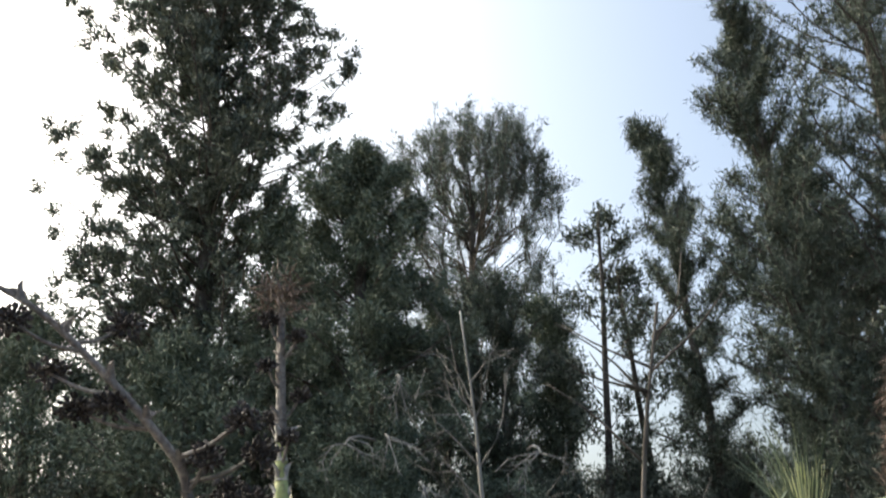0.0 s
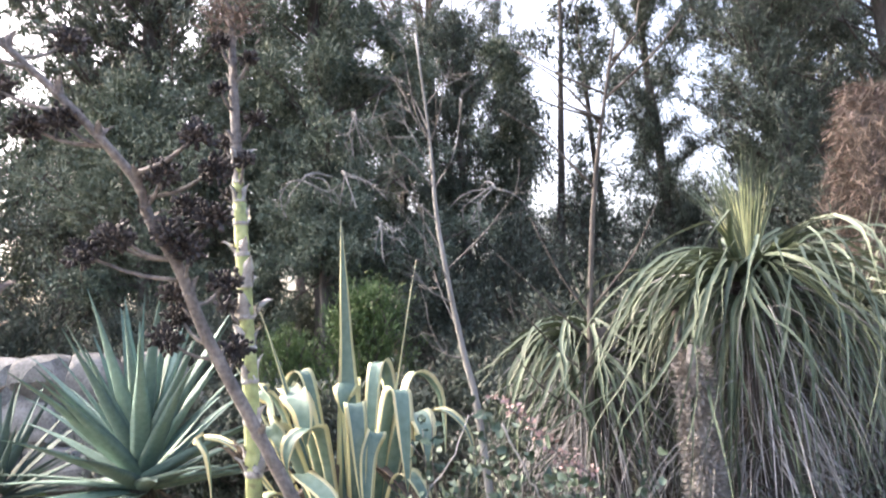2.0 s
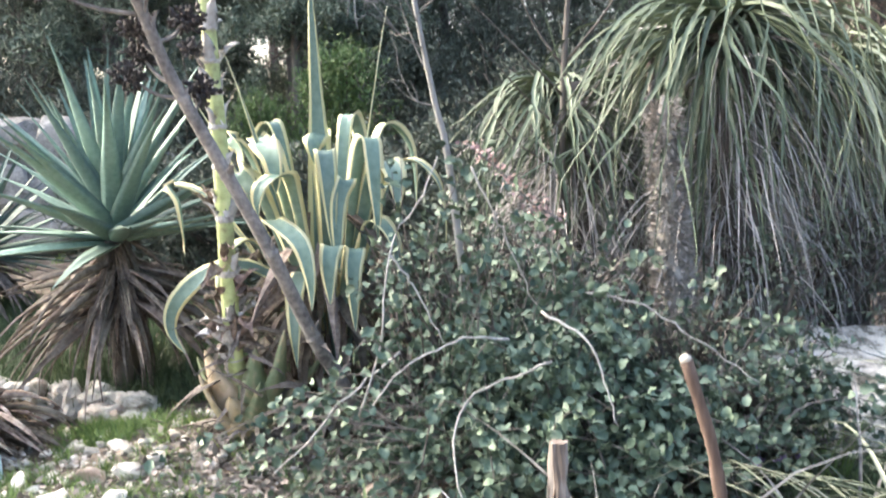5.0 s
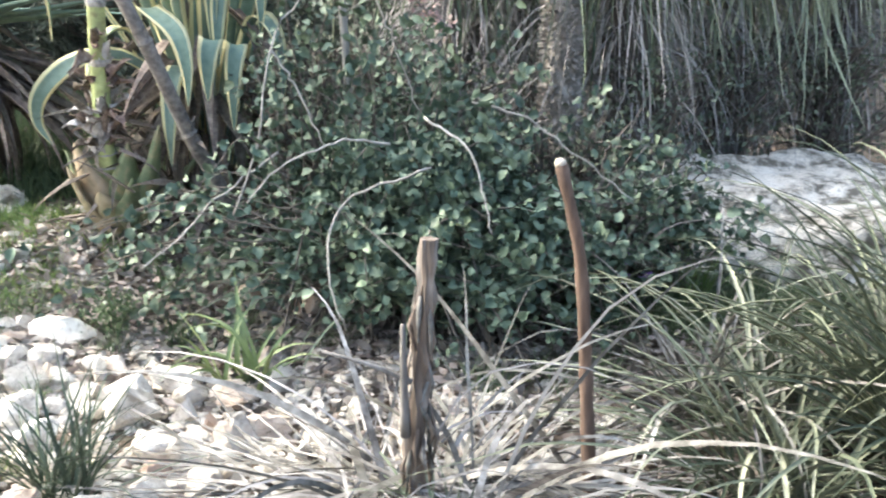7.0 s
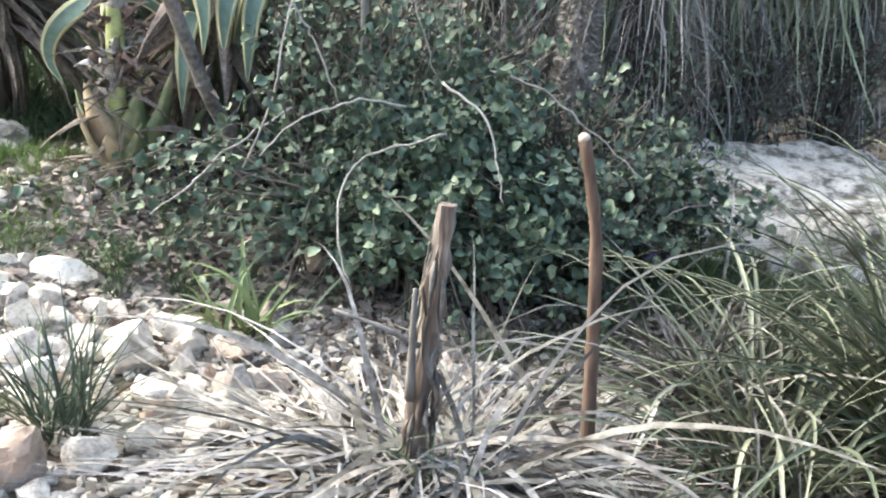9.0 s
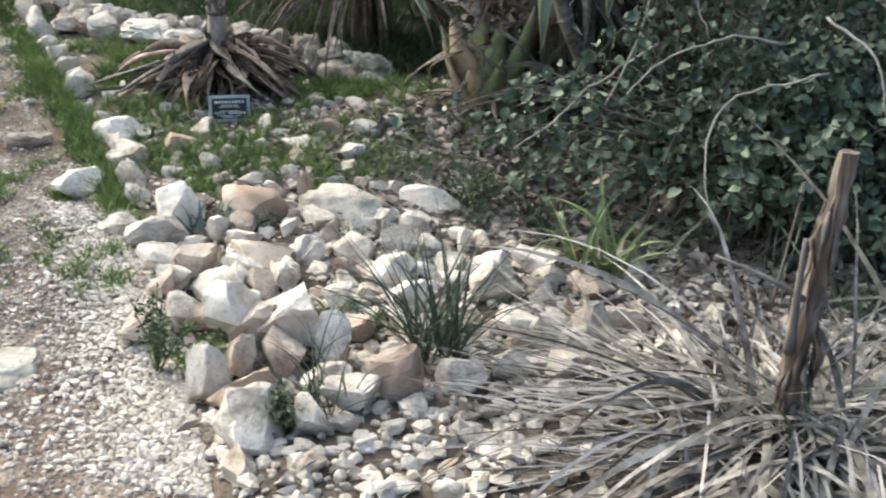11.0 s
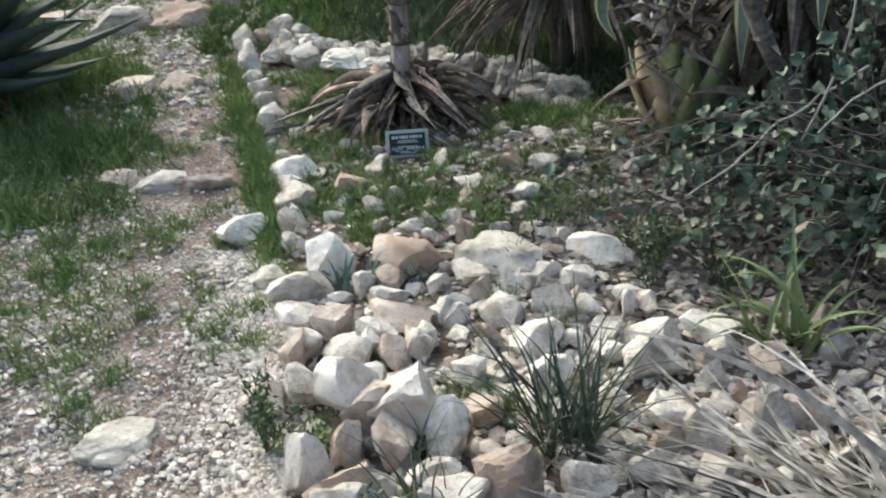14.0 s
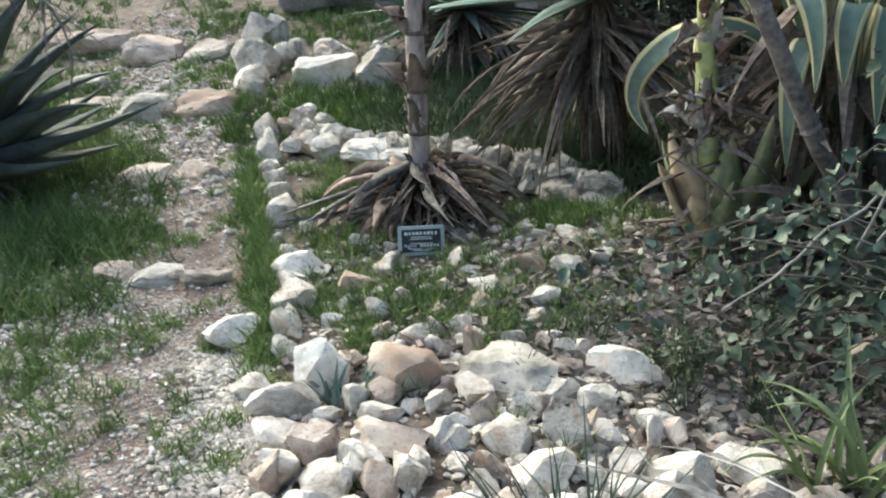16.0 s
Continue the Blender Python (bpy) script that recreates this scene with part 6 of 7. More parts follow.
RIGHT_BED = [(-0.47, 2.21, 0.15, 0.11), (-0.37, 2.04, 0.12, 0.07), (-0.30, 2.02, 0.13, 0.06), (-0.19, 2.12, 0.14, 0.07), (-0.26, 2.19, 0.07, 0.04), (-0.11, 2.19, 0.12, 0.06), (-0.22, 2.35, 0.12, 0.06), (-0.36, 2.35, 0.09, 0.06),
             (-0.34, 2.23, 0.07, 0.06), (0.06, 2.06, 0.13, 0.06), (-0.69, 2.08, 0.11, 0.07), (-0.86, 2.0, 0.08, 0.07), (-0.77, 1.89, 0.09, 0.05), (-1.07, 2.24, 0.06, 0.06), (-0.16, 2.57, 0.09, 0.05), (-0.20, 2.02, 0.09, 0.05),
             (-0.34, 1.83, 0.11, 0.06), (-0.23, 1.88, 0.10, 0.06), (-0.52, 2.02, 0.09, 0.06), (-0.35, 1.93, 0.08, 0.05), (-0.09, 2.46, 0.10, 0.07), (-0.45, 1.75, 0.12, 0.07), (-0.62, 1.93, 0.10, 0.06)]
stones("stone_bed", RIGHT_BED, "loose pale and rusty limestone beside the dry leaves", "stones", 11, [M_WHITE, M_WHITE, M_TAN, M_WHITE])
boulder(-1.53, 2.37, 0.235, (0.155, 0.17, 0.19), 25, BLOCK[2], M_WHITEB, "upright pale limestone block at the bed's edge", "larger rocks of the bed")
boulder(-1.345, 2.475, 0.235, (0.25, 0.19, 0.16), 155, rock_mesh("rock", 991, 4, 8, 0.05, 0.03, 0.48, 0.85, 40), M_TANB, "rounded tan limestone boulder in the bed", "larger rocks of the bed")
boulder(-1.07, 2.58, 0.225, (0.31, 0.23, 0.13), 160, rock_mesh("rock", 992, 4, 9, 0.06, 0.08, 0.5, 0.85, 40), M_GREYB, "flat grey limestone rock in the bed", "larger rocks of the bed")
boulder(-0.82, 2.74, 0.23, (0.215, 0.16, 0.11), 170, rock_mesh("rock", 993, 4, 7, 0.05, 0.02, 0.5, 0.85, 40), M_WHITEB, "bright white limestone rock under the bush", "larger rocks of the bed")
EDGE = [(-3.51, 4.39, 0.15, 0.16), (-3.38, 4.26, 0.13, 0.13), (-3.24, 4.09, 0.13, 0.12), (-3.04, 3.87, 0.13, 0.10), (-2.92, 3.77, 0.12, 0.08), (-2.80, 3.66, 0.14, 0.08), (-2.57, 3.41, 0.17, 0.11), (-2.35, 3.13, 0.08, 0.08), (-2.13, 2.98, 0.20, 0.09), (-1.95, 2.76, 0.18, 0.09),
        (-1.82, 2.56, 0.11, 0.09), (-1.87, 2.64, 0.10, 0.06), (-2.38, 3.43, 0.06, 0.06), (-2.38, 3.35, 0.09, 0.04), (-2.25, 3.07, 0.08, 0.05), (-2.05, 2.87, 0.10, 0.06), (-2.66, 3.53, 0.10, 0.06), (-1.69, 2.26, 0.11, 0.05), (-1.74, 2.46, 0.08, 0.06)]
stones("stone_edging", EDGE, "row of rounded pale stones edging the path", "stones", 3, [M_WHITE, M_GREY, M_WHITE], sink=0.3, turn=130)
stones("stone_edging", [(-1.98, 2.50, 0.15, 0.08), (-2.04, 2.56, 0.06, 0.04)], "white stone lying in the grass beside the path", "stones", 13, [M_WHITEB])
WALL1 = [(-3.38, 4.51, 0.13, 0.15), (-3.05, 4.25, 0.17, 0.14), (-2.93, 4.20, 0.19, 0.15), (-2.81, 4.26, 0.19, 0.13), (-2.63, 4.12, 0.23, 0.13), (-2.67, 4.35, 0.11, 0.08), (-2.37, 4.28, 0.14, 0.10), (-2.21, 4.25, 0.14, 0.12), (-2.03, 4.08, 0.21, 0.18), (-2.06, 4.24, 0.10, 0.10),
         (-1.94, 4.24, 0.15, 0.09), (-1.80, 4.08, 0.21, 0.17), (-1.70, 4.20, 0.14, 0.14), (-1.62, 4.12, 0.12, 0.10), (-1.47, 4.06, 0.15, 0.08), (-1.42, 3.90, 0.12, 0.07), (-2.42, 4.08, 0.17, 0.10), (-1.60, 4.0, 0.12, 0.08), (-3.22, 4.34, 0.14, 0.12), (-2.5, 4.2, 0.16, 0.12)]
stones("stone_wall", WALL1, "low wall of pitted pale limestone across the bed", "stones", 4, [M_WHITE, M_GREY, M_WHITE], sink=0.12, pitted=True, tall=0.85, grow=1.3)
rng = np.random.default_rng(17)
WL = smooth_line([(-3.4, 4.48), (-3.05, 4.28), (-2.75, 4.2), (-2.4, 4.15), (-2.03, 4.1), (-1.75, 4.08), (-1.4, 3.95)], 46)
stones("stone_wall", [(x + rng.normal() * 0.05, y + 0.03 + rng.normal() * 0.05, rng.uniform(0.06, 0.14), rng.uniform(0.06, 0.11)) for x, y in WL], "rubble of pitted limestone packed along the low wall", "stones", 10, [M_WHITE, M_GREY, M_WHITE, M_TAN], sink=0.05, pitted=True, tall=0.8, grow=1.3)
stones("stone_wall", [(x + rng.normal() * 0.04, y + 0.02 + rng.normal() * 0.03, rng.uniform(0.05, 0.12), rng.uniform(0.05, 0.09)) for x, y in WL[::2]], "upper course of small pitted stones on the low wall", "stones", 12, [M_WHITE, M_WHITE, M_GREY], sink=0.1, pitted=True, lift=0.075, tall=0.8, grow=1.3)
WALL2 = [(-4.52, 5.46, 0.36, 0.24), (-3.37, 5.30, 0.33, 0.22), (-4.13, 5.75, 0.26, 0.13), (-4.36, 5.70, 0.15, 0.16), (-4.30, 5.12, 0.24, 0.12), (-4.1, 4.95, 0.16, 0.12), (-3.8, 5.85, 0.19, 0.09), (-5.12, 6.15, 0.26, 0.22), (-5.02, 6.24, 0.17, 0.20), (-4.46, 5.70, 0.19, 0.13), (-3.6, 5.5, 0.16, 0.1), (-4.0, 5.55, 0.2, 0.14)]
stones("stone_edging", WALL2, "second low row of large pale limestone blocks", "stones", 5, [M_WHITE, M_WHITE, M_GREY], big=True, sink=0.12)
boulder(-3.84, 5.32, 0.545, (0.42, 0.32, 0.24), 30, rock_mesh("rock", 994, 5, 8, 0.05, 0.04, 0.5, 0.85, 40, 0.75, ((0.12, -0.75, -0.28, 0.22), (-0.62, -0.62, -0.1, 0.14))), M_WHITEB, "white limestone block with a round dark hollow", "blocks of the second row")
boulder(-0.24, 2.98, 0.29, (0.22, 0.15, 0.13), 20, rock_mesh("rock", 995, 4, 9, 0.06, 0.05, 0.5, 0.85, 40), M_TANB, "brown earthy limestone rock in the shade of the bush", "rocks under the bush")
boulder(-0.06, 2.97, 0.285, (0.19, 0.14, 0.11), 70, rock_mesh("rock", 996, 4, 9, 0.06, 0.05, 0.5, 0.85, 40), M_TANB, "brown earthy limestone rock in the shade of the bush", "rocks under the bush")
STEPS = [(-6.6, 5.81, 0.66, 0.24), (-5.75, 5.69, 0.44, 0.20), (-5.28, 5.79, 0.36, 0.15), (-4.18, 4.64, 0.36, 0.15), (-4.6, 4.5, 0.36, 0.17), (-5.2, 4.62, 0.42, 0.10), (-4.4, 4.56, 0.12, 0.09), (-3.62, 3.64, 0.26, 0.09), (-3.45, 3.79, 0.22, 0.08), (-3.28, 3.88, 0.12, 0.05), (-2.62, 2.77, 0.20, 0.055), (-2.79, 2.74, 0.15, 0.05), (-2.42, 2.84, 0.16, 0.05), (-1.54, 1.50, 0.20, 0.035), (-5.7, 5.0, 0.34, 0.1)]
stones("path_steps", STEPS, "rough limestone steps laid across the path", "steps", 6, [M_WHITE, M_TAN, M_GREY], turn=40, sink=0.36, big=True)
MID = [(-2.05, 3.23, 0.08, 0.06), (-1.83, 2.91, 0.14, 0.06), (-1.83, 3.11, 0.14, 0.06), (-1.62, 2.75, 0.08, 0.06), (-1.72, 2.66, 0.07, 0.04), (-1.54, 2.65, 0.07, 0.04), (-1.32, 2.63, 0.07, 0.05), (-1.23, 2.66, 0.07, 0.10), (-1.38, 2.71, 0.06, 0.05), (-1.43, 2.67, 0.11, 0.05), (-1.42, 3.04, 0.11, 0.07), (-1.18, 2.92, 0.08, 0.05),
       (-1.16, 2.75, 0.09, 0.05), (-1.08, 2.77, 0.06, 0.05), (-1.01, 2.77, 0.07, 0.05), (-0.95, 2.80, 0.09, 0.06), (-0.95, 2.67, 0.07, 0.04), (-1.62, 3.21, 0.08, 0.07), (-1.38, 3.28, 0.11, 0.05), (-1.22, 3.25, 0.11, 0.06), (-1.38, 2.95, 0.10, 0.05), (-1.20, 3.04, 0.10, 0.05), (-1.59, 2.86, 0.07, 0.05), (-1.68, 3.79, 0.07, 0.04)]
stones("stone_scatter", MID, "scattered pale stones half sunk in the grass of the bed", "stones", 14, [M_WHITE, M_WHITE, M_WHITE, M_TAN], sink=0.3)

# loose stones filling the bed
rng = np.random.default_rng(7)
taken = [(x, y, w / 2) for rows in (PILE, NEAR, FRONT, RIGHT_BED, MID, EDGE) for x, y, w, h in rows] + [(-1.53, 2.37, 0.08), (-1.345, 2.475, 0.11), (-1.07, 2.58, 0.13), (-0.82, 2.74, 0.10), (-1.17, 2.16, 0.08), (-1.766, 3.2, 0.09)]


def bed_edge(y):
    """Where the bed begins, beside the path."""
    return np.interp(y, [1.2, 1.45, 1.8, 2.1, 2.4, 2.7, 3.0, 3.4, 3.9], [-0.8, -0.98, -1.24, -1.46, -1.72, -1.92, -2.2, -2.55, -3.05])


def fill(parent, count, x0, x1, y0, y1, keep, low, span, gap, seed, mats):
    """Loose stones strewn over part of the bed, wherever there is room between those already laid."""
    done, tries = 0, 0
    while done < count and tries < 60 * count:
        tries += 1
        x, y = rng.uniform(x0, x1), rng.uniform(y0, y1)
        if x < bed_edge(y) or rng.uniform() > keep(x, y):
            continue
        w = low + span * rng.beta(1.3, 3.2)
        if any((x - a) ** 2 + (y - b) ** 2 < (gap * (c + w / 2)) ** 2 for a, b, c in taken):
            continue
        taken.append((x, y, w / 2))
        lay(parent, "stone", SMALL[int(rng.integers(14))], x, y, w * 1.15, w * rng.uniform(0.5, 0.8), seed + done, mats[int(rng.integers(len(mats)))], 0, 0.25)
        done += 1


skirt_free = lambda x, y: 0.0 if (x - 0.3) ** 2 + (y - 1.62) ** 2 < 0.16 or (x > 0.15 and y > 2.3) else 1.0
fill(bed, 290, -1.6, 0.9, 1.25, 2.7, skirt_free, 0.034, 0.085, 0.80, 3000, [M_WHITE, M_WHITE, M_WHITE, M_WHITE, M_TAN, M_GREY])
scatter = thing("stone_scatter", at(-1.4, 3.0), "small pale stones strewn through the grassy bed", "stones")
fill(scatter, 200, -2.3, -0.2, 2.6, 3.85, lambda x, y: 1.0 if x < -0.35 - 0.75 * (y - 2.6) else 0.12, 0.028, 0.07, 0.85, 5000, [M_WHITE, M_WHITE, M_TAN, M_GREY])


def pebbles(name, xy, size, seed, label, material, grit=False):
    """Many small stones as one mesh: uneven lumps, or mere angular grains, half sunk in the ground."""
    rng = np.random.default_rng(seed)
    bm = bmesh.new()
    if grit:
        bmesh.ops.create_cone(bm, cap_ends=True, segments=4, radius1=0.5, radius2=0.26, depth=0.7)
        bmesh.ops.triangulate(bm, faces=bm.faces[:])
    else:
        bmesh.ops.create_icosphere(bm, subdivisions=1, radius=0.5)
    bv, bf = np.array([q.co[:] for q in bm.verts]), np.array([[q.index for q in p.verts] for p in bm.faces])
    bm.free()
    c = len(xy)
    sc = size[:, None] * rng.uniform(0.55, 1.2, (c, 3)) * [1, 1, 0.7]
    a = rng.uniform(0, 2 * np.pi, c)
    loc = bv[None] * (1 + 0.18 * rng.normal(size=(c, len(bv), 1))) * sc[:, None]
    x = loc[..., 0] * np.cos(a)[:, None] - loc[..., 1] * np.sin(a)[:, None] + xy[:, :1]
    y = loc[..., 0] * np.sin(a)[:, None] + loc[..., 1] * np.cos(a)[:, None] + xy[:, 1:]
    z = loc[..., 2] + (rise(xy[:, 0], xy[:, 1]) + sc[:, 2] * 0.15)[:, None]
    v = np.stack([x, y, z], -1).reshape(-1, 3)
    f = (np.arange(c)[:, None, None] * len(bv) + bf[None]).reshape(-1, 3)
    return tagged(put(name, mesh_np(name, v, f), material), label, "gravel", kind="stuff")


rng = np.random.default_rng(77)
t_ = rng.integers(18, 74, 34000)
p_ = LINE_S[t_] + rng.normal(size=(34000, 2)) * np.where(LINE_S[t_][:, 1:] > 2.5, 0.15, 0.20)
away = off_path(p_[:, 0], p_[:, 1])
p_ = p_[(p_[:, 0] < bed_edge(p_[:, 1]) + 0.03) & (rng.uniform(size=34000) < 0.30 + 0.7 * np.clip(away / 0.25, 0, 1)) & (np.sin(p_[:, 0] * 5.3 + 2 * np.sin(p_[:, 1] * 3.1)) * np.cos(p_[:, 1] * 6.1) < rng.uniform(0.0, 1.0, 34000))]
p_ = p_[rng.uniform(size=len(p_)) < np.where(p_[:, 1] > 2.6, 0.55, 1.0)]
size_ = (0.006 + 0.024 * rng.beta(1.2, 3.6, len(p_))) * (1 + 0.5 * np.clip(p_[:, 1] - 3, 0, 2))
e_ = rng.uniform(1.2, 2.4, 7500)
p2 = np.stack([bed_edge(e_) - 0.02 - np.abs(rng.normal(size=7500)) * 0.17, e_], -1)
w_ = np.stack([rng.uniform(-2.7, -0.9, 16000), rng.uniform(1.1, 2.7, 16000)], -1)
w_ = w_[(off_path(w_[:, 0], w_[:, 1]) < 0.62) & (w_[:, 0] < bed_edge(w_[:, 1]))]
c_ = np.stack([rng.uniform(-3.3, -1.6, 4600), 1.2 + 1.7 * rng.beta(1.0, 1.5, 4600)], -1)
c_ = c_[(off_path(c_[:, 0], c_[:, 1]) > 0.2) & (off_path(c_[:, 0], c_[:, 1]) < 0.85) & (c_[:, 0] < bed_edge(c_[:, 1]) - 0.1)]
far_ = LINE_S[rng.integers(52, 84, 2600)] + rng.normal(size=(2600, 2)) * 0.38
p_keep = (off_path(p_[:, 0], p_[:, 1]) > 0.22) | (rng.uniform(size=len(p_)) < 0.5)
p_, size_ = p_[p_keep], size_[p_keep]
all_ = np.concatenate([p_, p2, w_, c_, far_])
size_ = np.concatenate([size_, 0.008 + 0.026 * rng.beta(1.4, 3.2, 7500), 0.005 + 0.02 * rng.beta(1.2, 3.6, len(w_)), 0.012 + 0.024 * rng.beta(1.2, 3.0, len(c_)), 0.02 + 0.06 * rng.beta(1.2, 4.0, 2600)])
fine = size_ < 0.0175
keep = fine & (rng.uniform(size=len(fine)) < 0.62)
pebbles("path_gravel", all_[~fine], size_[~fine], 78, "loose pale limestone gravel on the footpath", M_PEBBLE)
pebbles("path_grit", all_[keep], size_[keep] * 1.1, 178, "fine pale limestone grit on the footpath", M_PEBBLE, True)
n_ = 12500
x_, y_ = rng.uniform(-2.0, 1.1, n_) + rng.normal(size=n_) * 0.15, rng.uniform(0.95, 3.9, n_) + rng.normal(size=n_) * 0.12
ok = ((x_ - 0.3) ** 2 + (y_ - 1.62) ** 2 > 0.3) & (x_ < 0.75 - 0.3 * rng.uniform(size=n_)) & (x_ > bed_edge(y_)) & (rng.uniform(size=n_) < np.clip(1.2 - (y_ - 2.4) * 0.6, 0.25, 1))
pebbles("bed_gravel", np.stack([x_, y_], -1)[ok], (0.016 + 0.055 * rng.beta(1.3, 2.8, int(ok.sum()))) * np.where(x_[ok] < -1.0, 0.55, 1.0), 79, "small broken limestone between the larger stones", M_PEBBLE)

# ---------------------------------------------------------------- grass and litter
def turf(name, xy, length, width, seed, material, label, cat="grass", lean=0.5, joints=3):
    rng = np.random.default_rng(seed)
    c = len(xy)
    b = np.stack([xy[:, 0], xy[:, 1], rise(xy[:, 0], xy[:, 1]) - 0.004], -1)
    w = np.stack([rng.normal(size=c) * lean, rng.normal(size=c) * lean, np.ones(c)], -1)
    v, f, uv = ribbons(b, w, length * rng.uniform(0.4, 1.2, c), width * rng.uniform(0.7, 1.3, c), rng.uniform(0.2, 1.3, c), joints, seed, twist=0.8)
    return tagged(put(name, mesh_np(name, v, f, uv), material), label, cat, kind="stuff")


def beside(xy, least):
    """Only the points that lie farther than that from the path's middle."""
    return xy[off_path(xy[:, 0], xy[:, 1]) > least + 0.08 * np.sin(9 * xy[:, 0] + 7 * xy[:, 1]) + 0.09 * np.sin(4.3 * xy[:, 1] - 17 * xy[:, 0])]


def patch(cx, cy, sx, sy, n, seed, turn=0.0):
    rng = np.random.default_rng(seed)
    centres = rng.normal(size=(max(3, n // 45), 2)) * [sx, sy]
    p = centres[rng.integers(len(centres), size=n)] + rng.normal(size=(n, 2)) * 0.022
    c, s = math.cos(turn), math.sin(turn)
    return np.stack([cx + p[:, 0] * c - p[:, 1] * s, cy + p[:, 0] * s + p[:, 1] * c], -1)


LEFT = np.concatenate([patch(-3.15, 2.95, 0.2, 0.25, 3000, 6), patch(-3.85, 3.75, 0.2, 0.25, 3000, 7), patch(-2.75, 2.35, 0.15, 0.15, 1300, 8), patch(-3.4, 2.8, 0.34, 0.3, 6000, 1), patch(-4.2, 3.6, 0.36, 0.35, 6500, 2), patch(-3.0, 2.25, 0.22, 0.16, 1500, 3), patch(-5.0, 4.2, 0.45, 0.4, 5500, 4), patch(-2.55, 1.75, 0.2, 0.16, 700, 5)])
PATHG = np.concatenate([patch(-2.15, 2.0, 0.14, 0.25, 1100, 65), patch(-1.95, 1.7, 0.2, 0.2, 800, 66), patch(-1.62, 2.05, 0.1, 0.12, 500, 165), patch(-2.35, 2.3, 0.08, 0.2, 700, 166), patch(-2.9, 3.15, 0.15, 0.2, 500, 167), patch(-3.6, 3.75, 0.2, 0.2, 900, 168), patch(-4.5, 4.5, 0.3, 0.25, 1200, 169), patch(-5.2, 5.0, 0.3, 0.3, 1200, 170), patch(-3.0, 3.2, 0.25, 0.25, 900, 67), patch(-4.2, 4.3, 0.35, 0.3, 1400, 68), patch(-5.2, 5.2, 0.4, 0.4, 1800, 69), patch(-6.4, 6.2, 0.6, 0.5, 2400, 70), patch(-1.75, 1.75, 0.12, 0.2, 220, 60), patch(-1.6, 2.05, 0.1, 0.1, 260, 61), patch(-2.3, 2.3, 0.1, 0.12, 300, 62), patch(-2.0, 1.5, 0.2, 0.2, 240, 63), patch(-3.3, 3.5, 0.12, 0.1, 300, 64)])
turf("path_grass", beside(PATHG, 0.02), 0.055, 0.0042, 206, M_GRASS, "sparse short grass on the gravel footpath", joints=2)
rng = np.random.default_rng(220)
lawn = np.stack([rng.uniform(-4.8, -1.9, 26000), rng.uniform(1.5, 4.2, 26000)], -1)
mid_x = np.interp(lawn[:, 1], LINE_S[:, 1], LINE_S[:, 0])
lawn = lawn[(lawn[:, 0] < mid_x - 0.20 + 0.12 * np.sin(11 * lawn[:, 1]) + 0.08 * np.sin(27 * lawn[:, 1] + 5 * lawn[:, 0])) & (lawn[:, 0] > mid_x - 1.5) & (np.sin(lawn[:, 0] * 7 + 3 * np.sin(lawn[:, 1] * 4)) * np.sin(lawn[:, 1] * 6.3) < rng.uniform(-0.6, 1.0, 26000))]
turf("lawn", lawn, 0.07, 0.005, 207, M_GRASS, "short patchy grass on the brown soil beside the path")
turf("meadow_grass", beside(LEFT, 0.19)[::2], 0.12, 0.0055, 200, M_GRASS, "lush green grass beside the path", joints=2)
STRIP = np.concatenate([patch(x + 0.035, y + 0.03, 0.028, 0.12, int(n * 0.75), 10 + i, 0.8) for i, (x, y, n) in enumerate(((-1.80, 2.36, 260), (-1.96, 2.54, 600), (-2.14, 2.74, 500), (-2.31, 2.93, 600), (-2.46, 3.1, 600), (-2.65, 3.28, 700), (-2.9, 3.53, 800), (-3.15, 3.8, 800), (-3.4, 4.03, 800), (-3.8, 4.38, 900), (-4.05, 4.72, 800)))])
turf("edging_grass", STRIP, 0.095, 0.005, 201, M_GRASS, "green grass growing between the edging stones and the path")
INBED = np.concatenate([patch(-2.8, 3.95, 0.16, 0.06, 900, 130), patch(-2.45, 3.85, 0.14, 0.08, 600, 131), patch(-1.25, 3.5, 0.2, 0.2, 900, 132), patch(-1.0, 3.2, 0.15, 0.12, 500, 133), patch(-1.65, 2.85, 0.22, 0.18, 3200, 30), patch(-2.1, 3.3, 0.12, 0.12, 1300, 31), patch(-1.3, 2.95, 0.16, 0.14, 1300, 32), patch(-1.35, 2.7, 0.2, 0.08, 600, 37), patch(-1.5, 3.75, 0.14, 0.1, 2200, 33), patch(-2.5, 3.75, 0.1, 0.16, 1800, 34), patch(-1.05, 2.3, 0.2, 0.15, 300, 35), patch(-0.7, 1.95, 0.15, 0.15, 300, 36)])
turf("bed_grass", INBED, 0.085, 0.0042, 202, M_GRASS, "short green grass among the stones of the bed", joints=2)
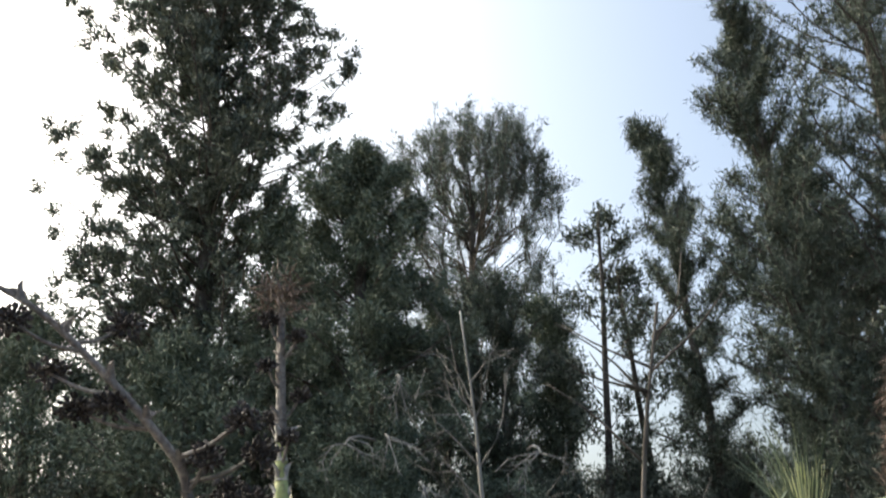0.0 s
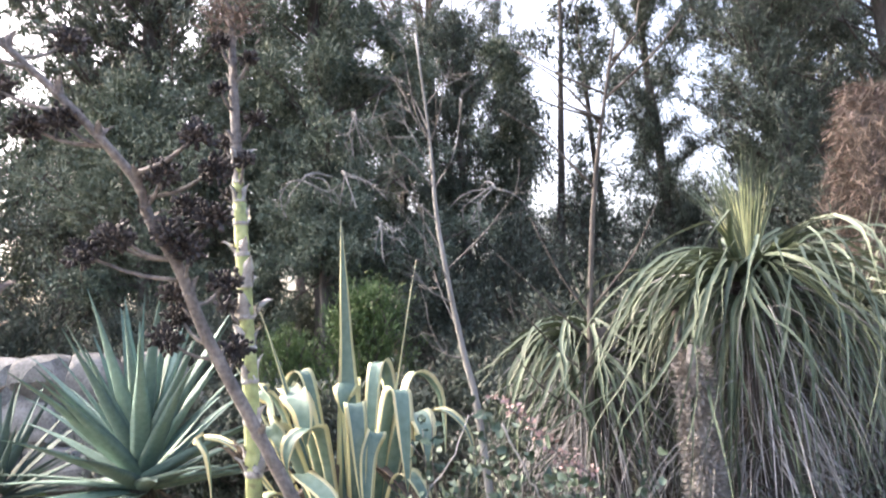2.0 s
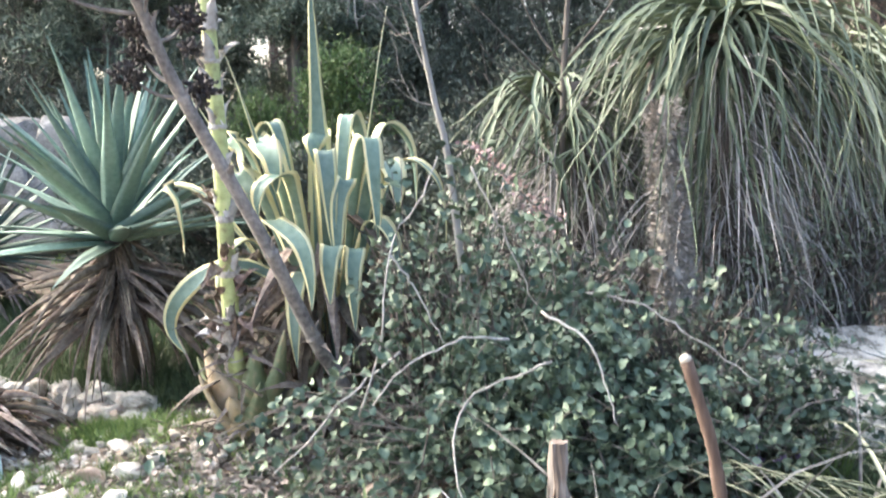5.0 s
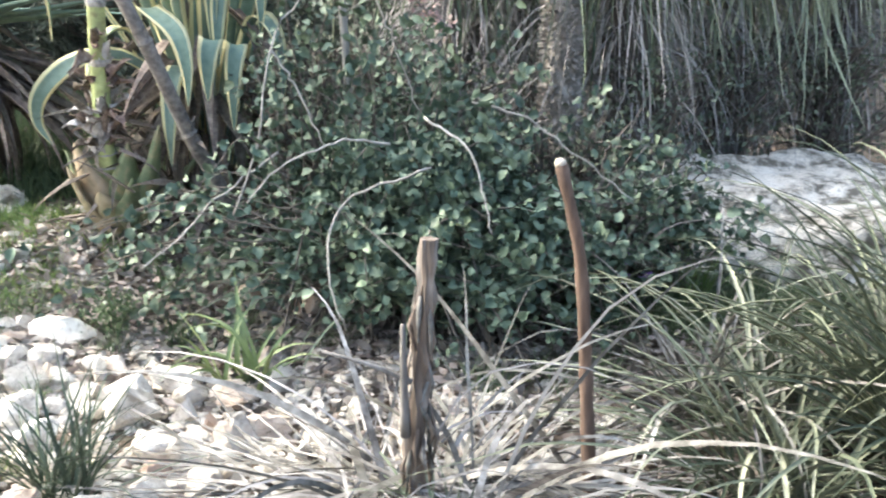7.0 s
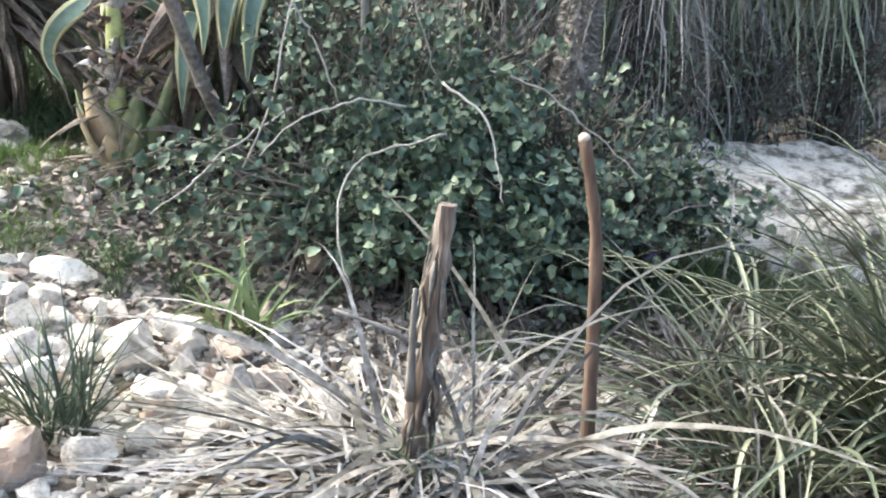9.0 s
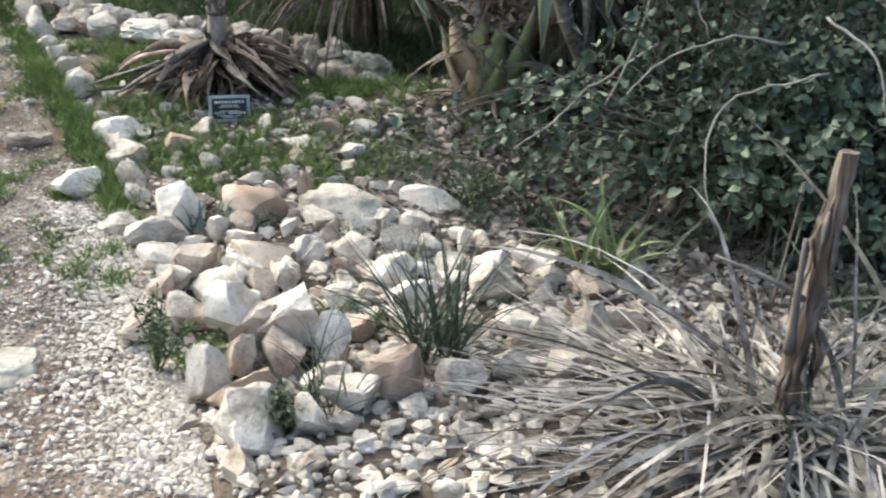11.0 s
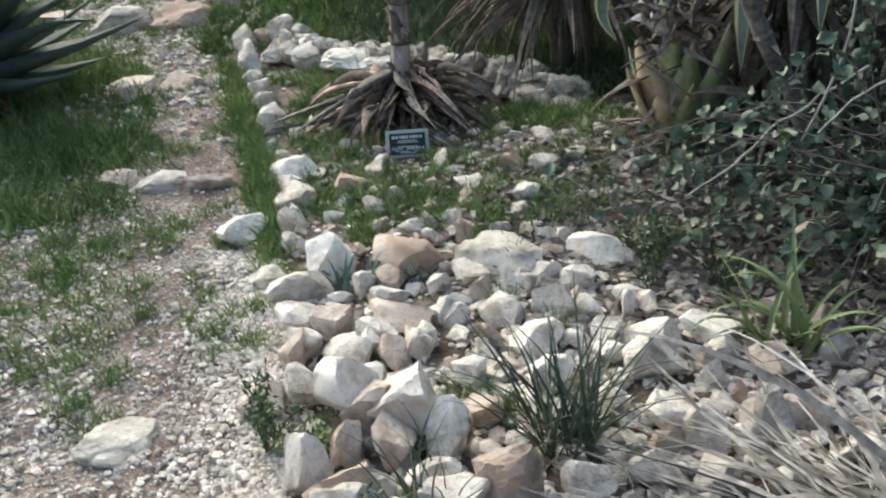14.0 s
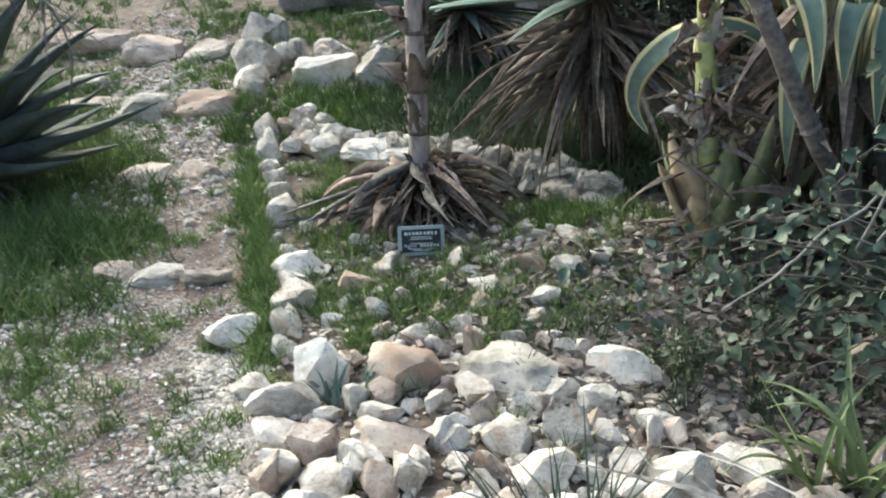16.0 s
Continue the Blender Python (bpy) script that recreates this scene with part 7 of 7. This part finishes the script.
TERR = np.concatenate([patch(-6.5, 5.0, 0.6, 0.4, 3500, 80), patch(-5.6, 4.3, 0.4, 0.3, 3000, 81), patch(-8.5, 7.4, 0.9, 0.5, 3500, 71), patch(-7.0, 7.6, 0.7, 0.5, 3500, 72), patch(-10.0, 8.2, 1.0, 0.8, 3000, 73), patch(-5.6, 4.9, 0.35, 0.3, 3000, 48), patch(-6.6, 6.4, 0.5, 0.4, 4500, 49), patch(-4.9, 5.2, 0.2, 0.2, 1500, 56), patch(-5.3, 6.9, 0.6, 0.3, 4500, 57), patch(-7.5, 5.5, 0.6, 0.5, 4000, 58), patch(-3.3, 4.75, 0.35, 0.16, 6500, 40), patch(-4.7, 6.1, 0.4, 0.3, 3000, 41), patch(-3.6, 5.0, 0.3, 0.1, 2500, 43), patch(-4.2, 6.6, 0.6, 0.25, 4000, 44)])
turf("terrace_grass", beside(TERR, 0.30)[::2], 0.1, 0.008, 203, M_GRASS, "green grass on the terrace behind the low stone wall", joints=2)
HEATH = np.concatenate([patch(-2.0, 4.3, 0.2, 0.15, 4500, 174), patch(-2.35, 4.7, 0.25, 0.2, 5000, 175), patch(-2.6, 5.1, 0.3, 0.2, 4000, 176), patch(-2.2, 5.4, 0.5, 0.3, 5000, 74), patch(-1.2, 5.2, 0.5, 0.3, 4500, 75), patch(-0.6, 4.6, 0.35, 0.25, 4000, 76), patch(-0.1, 4.1, 0.25, 0.25, 3500, 77), patch(-2.9, 5.0, 0.3, 0.2, 2500, 78), patch(-1.75, 4.35, 0.3, 0.1, 7000, 47), patch(-2.1, 4.75, 0.45, 0.22, 9000, 42), patch(-1.3, 4.4, 0.3, 0.15, 5000, 45), patch(-2.7, 5.6, 0.5, 0.25, 6000, 46)])
turf("heath", HEATH[::2], 0.15, 0.0075, 204, M_HEATH, "dense dark green low heath behind the low stone wall", "heath", joints=2)
RIGHT = np.concatenate([patch(1.0, 3.0, 0.25, 0.15, 1500, 50), patch(1.5, 3.0, 0.25, 0.1, 2500, 54), patch(1.3, 2.7, 0.3, 0.15, 1500, 55), patch(2.4, 3.0, 0.3, 0.3, 1500, 51), patch(0.75, 2.35, 0.25, 0.12, 500, 52), patch(-0.5, 2.8, 0.4, 0.15, 900, 53)])
turf("weeds", RIGHT, 0.12, 0.004, 205, M_HEATH, "thin weeds at the foot of the bush", "weeds", joints=2)
rng = np.random.default_rng(210)
n_ = 9500
xy = np.concatenate([rng.normal(size=(n_ // 2, 2)) * [0.6, 0.28] + [-0.45, 2.95], rng.normal(size=(n_ // 2, 2)) * [0.7, 0.5] + [0.9, 2.15]])
b_ = np.stack([xy[:, 0], xy[:, 1], rise(xy[:, 0], xy[:, 1]) + 0.012 + rng.uniform(0, 0.02, n_)], -1)
v, f = leaflets(b_, np.stack([rng.normal(size=n_), rng.normal(size=n_), rng.normal(size=n_) * 0.3], -1), rng.uniform(0.025, 0.07, n_), rng.uniform(0.012, 0.030, n_), 211)
tagged(put("leaf_litter", mesh_np("leaf_litter", v, f), M_LITTER), "dry fallen leaves on the soil under the bush", "leaf litter", kind="stuff")
